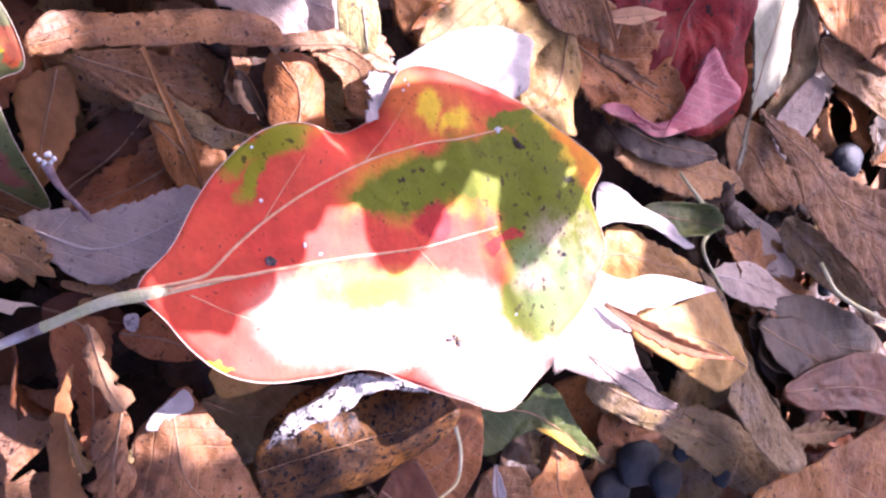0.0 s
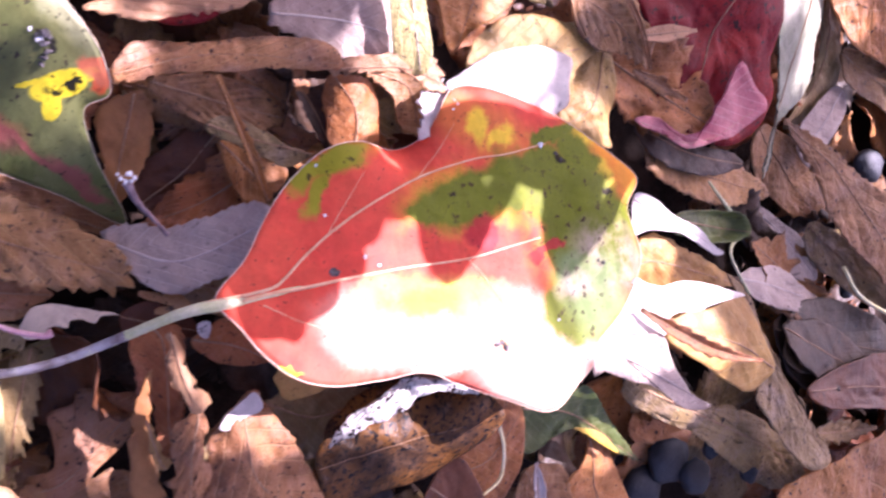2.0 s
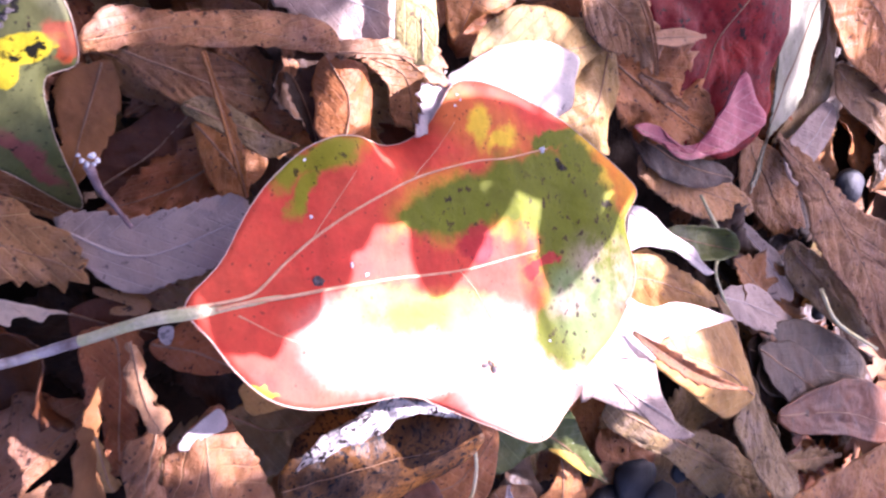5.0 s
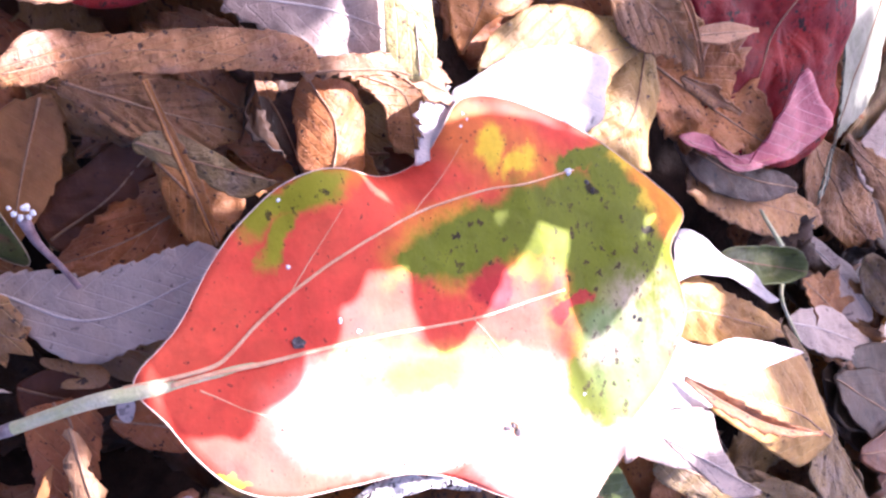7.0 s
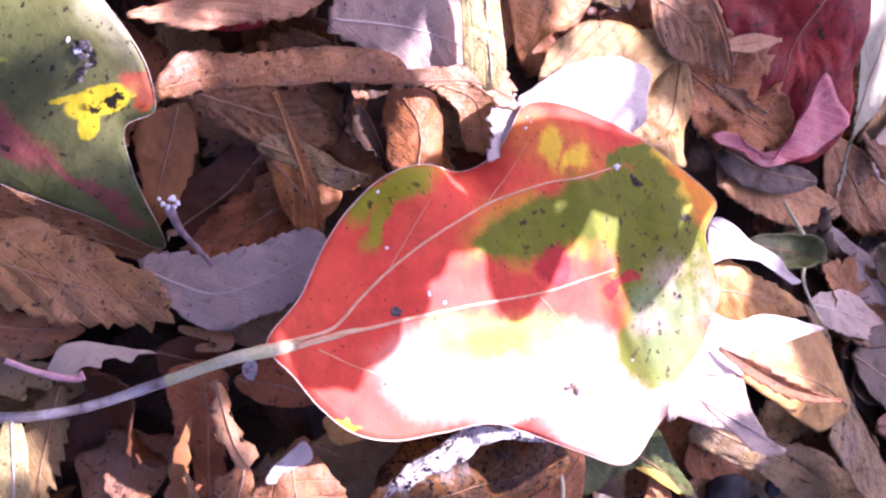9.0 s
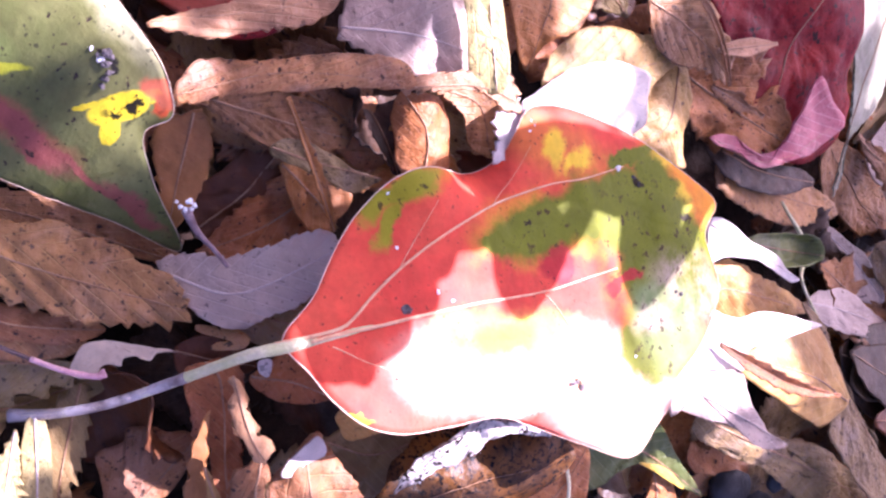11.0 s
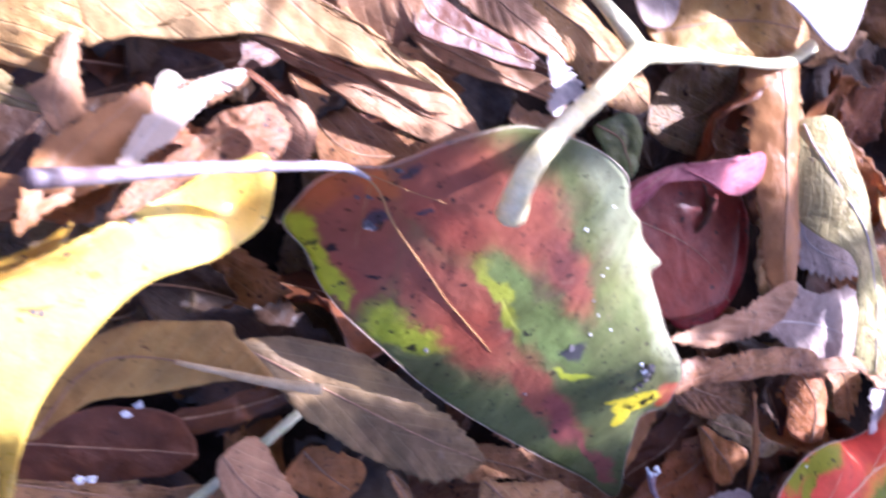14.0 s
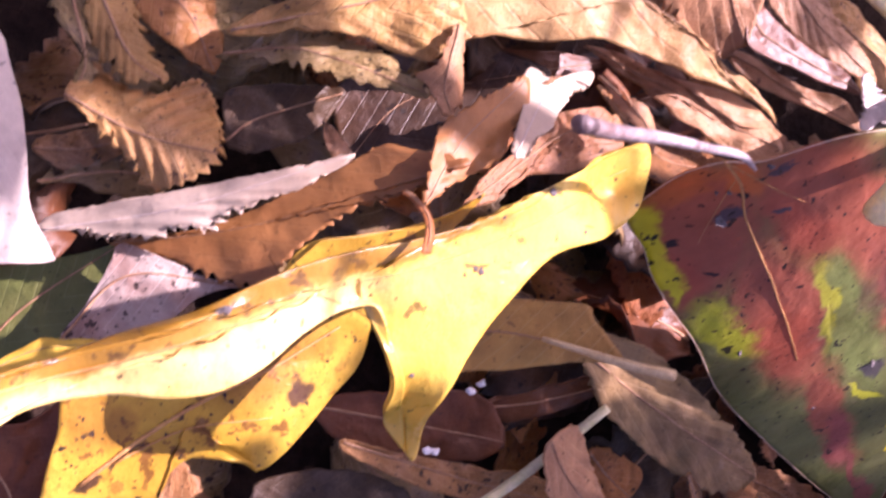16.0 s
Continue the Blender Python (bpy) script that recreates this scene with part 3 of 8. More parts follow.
        for y, z, s, ahead in ring:
            y, z = y * math.cos(tw) - z * math.sin(tw), y * math.sin(tw) + z * math.cos(tw)
            y += bend * length * math.sin(math.pi * u)
            place = ax * (mx[i] + nx[i] * z + ahead) + ay * y + az * (mz[i] + nz[i] * z)
            line.append(tuple(place))
            ul.append((u, 0.5 + 0.5 * s))
            fl.append((u * length, s * half))
        top.append(line), uvs.append(ul), flats.append(fl)
    sheet("blade", [r[::-1] for r in top], [r[::-1] for r in uvs], [r[::-1] for r in flats], False, thick * 0.001, MATS[mat], thing)
    middle = [Vector(r[nv]) for r in top]
    r0 = max(0.2, min(0.45, w * 0.03)) * 0.001
    stem_mat = MATS[tube_mat or "rib"]
    if rib:
        pts = [tuple(middle[int(k)] + az * 0.0001) for k in np.linspace(0, nu, 9)]
        tube("midrib", pts, [r0, r0 * 0.25], stem_mat, thing, 3, 6, 0.8)
    if stalk:
        d = (middle[0] - middle[2]).normalized()
        far = middle[0] + (d + ay * 0.25 * rng.uniform(-1, 1)).normalized() * stalk * 0.001 - Vector((0, 0, 0.0015))
        tube("petiole", [tuple(middle[1]), tuple(middle[0]), tuple((middle[0] + far) / 2 + az * 0.0005), tuple(far)], [r0, r0 * 1.1, r0, r0 * 1.6], stem_mat, thing, 4, 7)
    return thing


def lobed_leaf(name, base, heading, outline, centre, slope, bumps, mat, label, veins=(), stalk=(), stalk_radii=(0.9, 0.8), vein_mat="vein", stalk_mat="stalk", thick=0.35,
               rim=0.0, rings=22, steps=7, edge=(), bow=(0, 0, 1), teeth=(), margin=0.2, pleat=0.0, ribs=8, crumple=0.5, rib=0.0, wear=0.0, dry=0):
    """A broad leaf. Outline, centre, bumps and veins in mm in its own plane from the base, its axis along x; slope: rise along and across;
    bumps: (x, y, radius, height); edge: (x, y, radius, drop) where the margin rolls; bow: (degrees of the ridge, height, half span);
    teeth: (spacing, depth, side where only one is toothed); pleat: depth of the folds between the side veins; rib: radius of a midrib along the axis."""
    thing = new(name)
    thing.location = Vector(base) * 0.001
    thing.rotation_euler = (0, 0, radians(heading))
    tagged(thing, label, "leaf", "fallen leaves")
    rimline = spline(outline, steps, True)
    spiky = rimline
    c = np.array(centre, float)
    span, half = max(p[0] for p in rimline), max(abs(p[1]) for p in rimline)
    seed = base[0] * 0.37 + base[1] * 0.73
    if wear:
        way = np.roll(rimline, -1, 0) - np.roll(rimline, 1, 0)
        way /= np.maximum(np.linalg.norm(way, axis=1, keepdims=True), 1e-9)
        jog = [noise.noise(Vector((x * 0.35, y * 0.35, seed))) + 0.8 * max(0.0, noise.noise(Vector((x * 0.9, y * 0.9, seed + 3)))) for x, y in rimline]
        rimline = rimline + np.stack([way[:, 1], -way[:, 0]], 1) * (wear * np.array(jog))[:, None]
        spiky = rimline
    if teeth:
        shut = np.concatenate([rimline, rimline[:1]])
        run = np.concatenate([[0], np.cumsum(np.linalg.norm(np.diff(shut, axis=0), axis=1))])
        count = max(6, int(run[-1] / teeth[0])) * 4
        rng = random.Random(int(abs(seed) * 50))
        wide = np.array([rng.uniform(0.55, 1.5) for _ in range(count // 4)])
        ends = np.concatenate([[0], np.cumsum(wide)]) * run[-1] / wide.sum()
        at = (ends[:-1, None] + np.diff(ends)[:, None] * np.array([0, 0.25, 0.5, 0.75])).ravel()
        rimline = np.stack([np.interp(at, run, shut[:, k]) for k in (0, 1)], 1)
        way = np.roll(rimline, -1, 0) - np.roll(rimline, 1, 0)
        way /= np.maximum(np.linalg.norm(way, axis=1, keepdims=True), 1e-9)
        out = np.stack([way[:, 1], -way[:, 0]], 1)
        turn = 1.0
        if ((rimline - c) * out).sum() < 0:
            out, turn = -out, -1.0
        size = np.repeat([rng.uniform(0.4, 1.3) * min(1.2, max(0.15, 0.75 + 1.6 * noise.noise(Vector((k * 0.23, seed, 1))))) for k in range(count // 4)], 4)
        if len(teeth) > 2:
            size = np.where((rimline[:, 1] - c[1]) * teeth[2] > -0.2, size, 0.12 * size)
        push = np.tile([-0.5, -0.1, 0.3, 0.7], count // 4) * size * teeth[1]
        spiky = rimline + out * push[:, None] + way * (push * np.sign(rimline[:, 1]) * turn * -0.6)[:, None]
    ba, bh, bs = radians(bow[0]), bow[1], bow[2]

    def height(x, y, f):
        z = slope[0] * x + slope[1] * y
        for bx, by, r, h in bumps:
            z += h * math.exp(-((x - bx) ** 2 + (y - by) ** 2) / r**2)
        for bx, by, r, h in edge:
            z += h * math.exp(-((x - bx) ** 2 + (y - by) ** 2) / r**2) * max(0, (f - 0.6) / 0.4) ** 2
        if bh:
            d = ((y - c[1]) * math.cos(ba) - (x - c[0]) * math.sin(ba)) / bs
            z += bh * (1 - min(1.6, d * d))
        if pleat:
            s = abs(y) / half
            z += 0.45 * pleat * min(1, s * 3) * (0.6 + 0.8 * noise.noise(Vector((x * 0.07, y * 0.07, seed + 5)))) * math.cos(2 * math.pi * ribs * (x / span - 0.4 * s + 0.03 * noise.noise(Vector((x * 0.1, y * 0.1, seed + 9)))))
        z += crumple * (noise.noise(Vector((x * 0.1, y * 0.1, seed))) + 0.35 * noise.noise(Vector((x * 0.33, y * 0.33, seed)))) + rim * f**6
        if wear:
            z += 2.4 * wear * f**3 * noise.noise(Vector((x * 0.12, y * 0.12, seed + 20)))
            z -= 0.9 * wear * (1 - min(1, 4 * abs(noise.noise(Vector((x * 0.16 + 0.04 * y, y * 0.16, seed + 31)))))) + 0.35 * wear * noise.noise(Vector((x * 0.8, y * 0.8, seed + 40)))
        return z

    top, uvs, flats = [], [], []
    for i in range(rings + 1):
        f = (i / rings) ** 0.8
        line = []
        for k, p in enumerate(spiky if i == rings else rimline):
            x, y = c + (p - c) * max(f, 1e-4)
            line.append((x * 0.001, y * 0.001, height(x, y, f) * 0.001))
        top.append(line)
        flats.append([(x, y) for x, y, _ in line])
        uvs.append([(x * 1000 / span, 0.5 + 500 * y / half) for x, y, _ in line])
    area = sum(a[0] * b[1] - a[1] * b[0] for a, b in zip(rimline, np.roll(rimline, -1, 0)))
    if area < 0:
        top, uvs, flats = [r[::-1] for r in top], [r[::-1] for r in uvs], [r[::-1] for r in flats]
    sheet("blade", top, uvs, flats, True, thick * 0.001, MATS[mat], thing)
    if margin:
        edge_line = [top[-1][k] for k in range(0, len(rimline), 2)]
        tube("margin", edge_line + edge_line[:1], [margin * 0.001, margin * 0.001], MATS["margin"], thing, 2, 5)
    if rib:
        # from the base over the middle to the tip
        ends = [c + (rimline[k] - c) * 0.97 for k in (int(np.argmin(rimline[:, 0])), int(np.argmax(rimline[:, 0])))]
        line = [(x * 0.001, y * 0.001, (height(x, y, min(1.0, abs(k - 7) / 7)) + rib * 0.4) * 0.001) for k, (x, y) in enumerate(spline([ends[0], c, ends[1]], 7))]
        tube("midrib", line, [rib * 0.001, rib * 0.0004], MATS["pale_rib" if mat in ("white", "silver", "cream", "lavender", "lit_strip") else "rib"], thing, 2, 6)
    for k, (pts, r) in enumerate(veins):
        line = spline(pts, 6)
        line = [(x * 0.001, y * 0.001, height(x, y, 0.3) * 0.001 + r * 0.0003) for x, y in line]
        tube("main_vein" if r > 0.19 else "side_vein", line, [r * 0.001, r * 0.0004], MATS[vein_mat], thing, 1, 6)
    if stalk:
        tube("petiole", [(x * 0.001, y * 0.001, z * 0.001) for x, y, z in stalk], [r * 0.001 for r in stalk_radii], MATS[stalk_mat], thing, 6, 10, 1.0, 0.06)
        if dry:
            tube("petiole_skin", [(x * 0.001, y * 0.001, z * 0.001) for x, y, z in stalk[dry:]], [r * 0.00104 for r in stalk_radii[dry:]], MATS["purple_stalk"], thing, 6, 10, 1.0, 0.12)
    return thing


def pebble(base, r, mat, label, flat=0.6):
    bm = bmesh.new()
    bmesh.ops.create_icosphere(bm, subdivisions=3 if mat == "stone" else 2, radius=r * 0.001)
    for v in bm.verts:
        rough = 0.3 if mat == "stone" else 1.0
        v.co *= 1 + 0.75 * rough * noise.noise(v.co * (1100 / r) + Vector(base)) + 0.4 * rough * noise.noise(v.co * (2600 / r) + Vector(base))
        v.co.x *= 1 + 0.35 * math.sin(base[0] * 9)
        v.co.z *= flat
    me = bpy.data.meshes.new("pebble")
    bm.to_mesh(me), bm.free()
    me.materials.append(MATS[mat])
    if mat == "stone":
        smooth(me)
    ob = new("pebble" if mat == "stone" else "crumb", me)
    ob.location = Vector(base) * 0.001
    return tagged(ob, label, "stone" if mat == "stone" else "crumb", "pebbles" if mat == "stone" else "crumbs")


# ---- ground ----
def dip(x):
    """How far the ground lies lower towards the open side of the litter."""
    return 0.125 * min(max(x - 0.03, 0.0), 0.3)


def ground():
    steps = [s * 0.01 for s in range(-40, 41)]
    steps = [-80, -20, -5, -1.5, -0.7] + steps + [0.7, 1.5, 5, 20, 80]
    verts = [(x, y, -0.036 - dip(x) + (0.006 * noise.fractal(Vector((x * 30, y * 30, 0)), 1.0, 2.0, 4) if abs(x) < 2 and abs(y) < 2 else 0)) for y in steps for x in steps]
    n = len(steps)
    faces = [(j * n + i, j * n + i + 1, (j + 1) * n + i + 1, (j + 1) * n + i) for j in range(n - 1) for i in range(n - 1)]
    me = bpy.data.meshes.new("ground")
    me.from_pydata(verts, [], faces)
    me.materials.append(MATS["soil"])
    smooth(me)
    tagged(new("ground", me), "dark damp woodland soil under the leaf litter", "ground", kind="structure")


ground()

# ---- twigs and loose stalks ----
def twig(name, points, radii, mat, label, category):
    thing = tube(name, [tuple(Vector(p) * 0.001) for p in points], [r * 0.001 for r in radii], MATS[mat], None, 6, 8, 1.0, 0.15)
    return tagged(thing, label, category)


# ---- the leaves that lie on top ----

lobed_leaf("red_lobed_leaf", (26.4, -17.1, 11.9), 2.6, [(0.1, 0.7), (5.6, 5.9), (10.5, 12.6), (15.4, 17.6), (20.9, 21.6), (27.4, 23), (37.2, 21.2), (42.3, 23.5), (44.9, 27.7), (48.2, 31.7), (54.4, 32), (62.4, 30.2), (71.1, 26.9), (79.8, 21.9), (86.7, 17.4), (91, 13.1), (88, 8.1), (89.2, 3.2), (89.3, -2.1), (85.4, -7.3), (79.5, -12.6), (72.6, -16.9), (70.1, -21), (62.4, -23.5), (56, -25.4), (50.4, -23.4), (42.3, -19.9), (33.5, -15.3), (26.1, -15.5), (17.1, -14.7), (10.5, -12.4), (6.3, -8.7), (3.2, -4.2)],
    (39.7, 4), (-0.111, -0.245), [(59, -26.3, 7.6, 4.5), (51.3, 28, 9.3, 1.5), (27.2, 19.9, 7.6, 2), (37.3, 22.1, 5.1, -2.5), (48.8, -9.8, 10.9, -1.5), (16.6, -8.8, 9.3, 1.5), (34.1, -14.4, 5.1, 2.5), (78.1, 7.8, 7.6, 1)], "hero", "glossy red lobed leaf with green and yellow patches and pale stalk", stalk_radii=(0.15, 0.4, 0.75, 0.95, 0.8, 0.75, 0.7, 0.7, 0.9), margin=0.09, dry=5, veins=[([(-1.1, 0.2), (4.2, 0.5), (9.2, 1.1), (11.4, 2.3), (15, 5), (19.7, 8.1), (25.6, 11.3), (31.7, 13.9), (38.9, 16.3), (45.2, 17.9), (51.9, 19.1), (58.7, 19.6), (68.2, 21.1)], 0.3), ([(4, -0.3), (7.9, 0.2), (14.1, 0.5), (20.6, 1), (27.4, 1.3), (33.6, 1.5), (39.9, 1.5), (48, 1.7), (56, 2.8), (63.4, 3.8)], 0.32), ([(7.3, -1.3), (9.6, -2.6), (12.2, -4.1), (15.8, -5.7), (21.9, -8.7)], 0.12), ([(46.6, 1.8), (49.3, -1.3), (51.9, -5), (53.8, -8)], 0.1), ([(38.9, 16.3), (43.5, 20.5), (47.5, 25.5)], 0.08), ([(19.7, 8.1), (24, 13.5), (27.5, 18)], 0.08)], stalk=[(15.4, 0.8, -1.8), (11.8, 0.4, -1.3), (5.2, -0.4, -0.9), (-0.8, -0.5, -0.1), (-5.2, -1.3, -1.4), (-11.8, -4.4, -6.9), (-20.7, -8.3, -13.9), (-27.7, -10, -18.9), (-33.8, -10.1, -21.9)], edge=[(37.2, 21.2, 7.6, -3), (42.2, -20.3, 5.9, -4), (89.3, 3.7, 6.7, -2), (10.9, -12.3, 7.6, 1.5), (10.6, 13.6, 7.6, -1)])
lobed_leaf("green_lobed_leaf", (-52.6, 45.2, 29), -36.0, [(0.3, 0.8), (2.7, 3.1), (4.7, 7.7), (7, 11.6), (9.9, 15.2), (14.4, 18.2), (19.7, 20.7), (25.1, 21.7), (31.3, 21.1), (40.2, 25.1), (48.5, 26.2), (49.2, 23.6), (55, 20.7), (62.4, 18.4), (68.6, 16.2), (72.2, 13.5), (70.9, 9.5), (77.2, 5.1), (87.9, 0), (76.6, -2.1), (66, -4.6), (48.9, -8), (36.2, -9.7), (24.2, -10.6), (16.5, -10.8), (10.8, -9.9), (6.1, -7.7), (1.3, -7), (-0.2, -4.6), (-0.9, -1.9)],
    (28, 3.3), (-0.492, 0.925), [(45.5, 30.3, 14, -16), (0.5, -9.8, 11, -12), (13, 24, 13, -5), (23.9, -2, 10.2, 2)], "greenhero", "green and dull red lobed leaf speckled with dirt", margin=0.06, stalk_radii=(0.22, 0.42, 0.5, 0.55, 0.64, 0.76, 0.85), stalk_mat='purple_stalk', vein_mat='gold_vein', veins=[([(0.2, 0.8), (3.4, 1.2), (5.7, 1), (9.1, 0.1), (13.5, -0.6), (18, -1.2), (23, -1.8), (28, -1.6), (36.3, -1.2)], 0.2), ([(0.5, 0.9), (4.9, 2.4), (7.8, 3.4), (11.3, 4.9)], 0.1), ([(3.6, 1), (6.5, -1.5), (9.3, -4.2)], 0.07)], stalk=[(1, -0.5, 2), (-1.4, -1.5, 3.5), (-3.4, -2.8, 4.5), (-7.5, -6.6, 7), (-14.6, -13.6, 13), (-20.5, -19.9, 18), (-25, -24.6, 23)], edge=[(58.5, 18.6, 6, -3), (70, 13, 5, -2.5), (44, 26, 8, -2), (35.7, -9.4, 9.1, -2)])
lobed_leaf("yellow_lobed_leaf", (-129.7, 12.9, 41.6), 25.9, [(-0.1, -0.1), (4.6, -0.3), (10.9, -0.2), (17, -0.4), (22.2, 0.1), (27.3, 0.4), (33.2, 0.1), (40.6, -0.9), (49, -1.4), (56.9, -1.2), (61.3, -1), (66.7, 0.2), (72.5, 0.7), (75.6, 0.1), (75.6, -3.4), (72.9, -7.2), (66.4, -8.4), (57.5, -7.9), (50, -10.8), (43.7, -14.9), (39.9, -19.6), (37.3, -23.9), (36.2, -24.2), (37.4, -20.4), (35.4, -11.9), (35.6, -7.5), (34.6, -5.5), (31, -5.1), (26.8, -5.6), (22.4, -7.2), (18.4, -7.8), (14.1, -7), (9.9, -5.2), (6.1, -4.1), (2.7, -3.5), (-1.2, -3.4)],
    (33.7, -2.4), (-0.217, 0.239), [(70.6, -3, 5.6, -6), (34.7, -20.9, 4.9, -11), (5.6, -2.8, 6, -4), (33.7, -5.6, 3.4, -3)], "yellowhero", "bright yellow lobed leaf with dark specks and pointed lobe", vein_mat='gold_vein', margin=0.0, veins=[([(0.3, -1.1), (8.1, -2.1), (17.3, -2.6), (28.9, -2.5), (41.3, -3.8), (56.4, -3.6), (73.4, -2)], 0.13), ([(28.9, -2.5), (34.1, -6.8), (35.4, -11.9), (37.4, -21.8)], 0.1)], edge=[(34.5, -5.4, 2.6, 1.5), (13.1, -0.5, 5.6, -4), (60.2, -1.5, 4.5, -2)])
lobed_leaf("yellow_lobed_leaf", (-123.3, 8.2, 6.3), 20.5, [(1.4, -0.4), (6.4, -1.1), (14, -1.1), (24.9, 0.2), (33.7, 1.9), (37.8, 2), (36.8, -2.9), (35.1, -6.2), (31.5, -9), (28.1, -11.8), (24, -14.7), (21.1, -15.9), (19.8, -14.1), (16.6, -12.2), (12.8, -11.8), (9.8, -13.7), (7.3, -17.1), (1.5, -19.3), (-4.9, -16.9), (-3.1, -10.2), (-0.4, -4.7)],
    (13.6, -7.2), (0.012, 0.316), [(21.5, -9.1, 7, 2)], "yellowlow", "golden yellow leaf with brown blotch tucked under another leaf", vein_mat='gold_vein', margin=0.0, veins=[([(0.6, -11.4), (9, -7.5), (17.2, -4.8), (25.8, -2.9), (33.4, -0.5)], 0.3), ([(4.7, -9.9), (13.4, -8.1), (23.2, -9.3)], 0.15)], edge=[(17.3, -12.5, 3.5, 3)])
pebble((46.3, -13.9, 9.7), 0.70, "crumb", "small crumb of soil lying on the red leaf", 0.6)
pebble((52.1, -11.8, 8.3), 0.39, "white_crumb", "small crumb of soil lying on the red leaf", 0.6)
pebble((54.7, -13.3, 8.4), 0.20, "white_crumb", "small crumb of soil lying on the red leaf", 0.6)
pebble((92.4, 6.8, -0.4), 0.47, "white_crumb", "small crumb of soil lying on the red leaf", 0.6)
pebble((96, 5.2, -0.4), 0.39, "crumb", "small crumb of soil lying on the red leaf", 0.6)
pebble((96.9, 4, -0.2), 0.47, "crumb", "small crumb of soil lying on the red leaf", 0.6)
pebble((77.6, -28.7, 8.4), 0.47, "crumb", "small crumb of soil lying on the red leaf", 0.6)
pebble((79.2, -29.5, 8.7), 0.54, "crumb", "small crumb of soil lying on the red leaf", 0.6)
pebble((78.6, -28.6, 8.3), 0.31, "crumb", "small crumb of soil lying on the red leaf", 0.6)
pebble((73.2, 14.7, 0.6), 0.20, "white_crumb", "small crumb of soil lying on the red leaf", 0.6)
pebble((72.7, 13, 1.1), 0.20, "white_crumb", "small crumb of soil lying on the red leaf", 0.6)
pebble((73.8, 14, 0.8), 0.23, "white_crumb", "small crumb of soil lying on the red leaf", 0.6)
pebble((104.3, -15.9, 3.9), 0.39, "crumb", "small crumb of soil lying on the red leaf", 0.6)
pebble((103.1, -15.3, 3.9), 0.31, "crumb", "small crumb of soil lying on the red leaf", 0.6)
pebble((91.7, -25.6, 7.1), 0.20, "white_crumb", "small crumb of soil lying on the red leaf", 0.6)
pebble((44.9, 3.1, 5.4), 0.20, "white_crumb", "small crumb of soil lying on the red leaf", 0.6)
pebble((45.6, -4.9, 7.3), 0.23, "white_crumb", "small crumb of soil lying on the red leaf", 0.6)
pebble((4.4, 21.1, 11.0), 0.53, "crumb", "small crumb of soil lying on the green leaf", 0.7)
pebble((3.7, 20.3, 10.3), 0.37, "white_crumb", "small crumb of soil lying on the green leaf", 0.7)
pebble((4.4, 19.8, 10.0), 0.45, "crumb", "small crumb of soil lying on the green leaf", 0.7)
pebble((5, 18.8, 9.3), 0.37, "crumb", "small crumb of soil lying on the green leaf", 0.7)
pebble((4.5, 18, 8.6), 0.45, "crumb", "small crumb of soil lying on the green leaf", 0.7)
pebble((4.2, 17.2, 7.8), 0.37, "crumb", "small crumb of soil lying on the green leaf", 0.7)
pebble((4.9, 20.7, 10.7), 0.37, "crumb", "small crumb of soil lying on the green leaf", 0.7)
pebble((3.3, 20.8, 10.6), 0.30, "crumb", "small crumb of soil lying on the green leaf", 0.7)
pebble((-18.5, 44, 30.2), 0.16, "white_crumb", "small crumb of soil lying on the green leaf", 0.5)
pebble((-12.7, 36.1, 21.4), 0.16, "white_crumb", "small crumb of soil lying on the green leaf", 0.5)
pebble((-12.9, 35, 20.7), 0.20, "white_crumb", "small crumb of soil lying on the green leaf", 0.5)
pebble((-9.3, 29.1, 15.5), 0.16, "white_crumb", "small crumb of soil lying on the green leaf", 0.5)
pebble((-11.9, 31.3, 17.7), 0.20, "crumb", "small crumb of soil lying on the green leaf", 0.5)
pebble((-5.4, 26.9, 13.4), 0.16, "white_crumb", "small crumb of soil lying on the green leaf", 0.5)
pebble((-9.1, 26.1, 13.5), 0.20, "white_crumb", "small crumb of soil lying on the green leaf", 0.5)
pebble((-20.8, 40.9, 27.7), 0.20, "white_crumb", "small crumb of soil lying on the green leaf", 0.5)
pebble((-33.6, 22.8, 9.5), 0.46, "crumb", "small crumb of soil lying on the green leaf", 0.5)
pebble((-47.3, 45.8, 27.9), 0.46, "crumb", "small crumb of soil lying on the green leaf", 0.5)
pebble((-47.2, 39.4, 19.5), 0.71, "crumb", "small crumb of soil lying on the green leaf", 0.5)
pebble((-11.3, 23.9, 12.1), 0.52, "crumb", "small crumb of soil lying on the green leaf", 0.5)
pebble((2.6, 21.5, 10.9), 0.32, "white_crumb", "small crumb of soil lying on the green leaf", 0.5)
pebble((4.3, 19.7, 9.9), 0.32, "crumb", "small crumb of soil lying on the green leaf", 0.5)
pebble((-49.8, 42.5, 21.3), 0.32, "crumb", "small crumb of soil lying on the green leaf", 0.5)
pebble((-48.6, 42.6, 22.4), 0.32, "crumb", "small crumb of soil lying on the green leaf", 0.5)
pebble((-13.7, 15.7, 3.9), 0.26, "crumb", "small crumb of soil lying on the green leaf", 0.5)
pebble((-84.5, 27.8, 30.0), 0.40, "crumb", "small crumb of soil lying on the yellow leaf", 0.4)
pebble((-85.2, 27.9, 30.3), 0.30, "crumb", "small crumb of soil lying on the yellow leaf", 0.4)
pebble((-76.6, 37.5, 28.6), 0.40, "crumb", "small crumb of soil lying on the yellow leaf", 0.4)
pebble((-90, 16.3, 28.6), 0.26, "crumb", "small crumb of soil lying on the yellow leaf", 0.4)
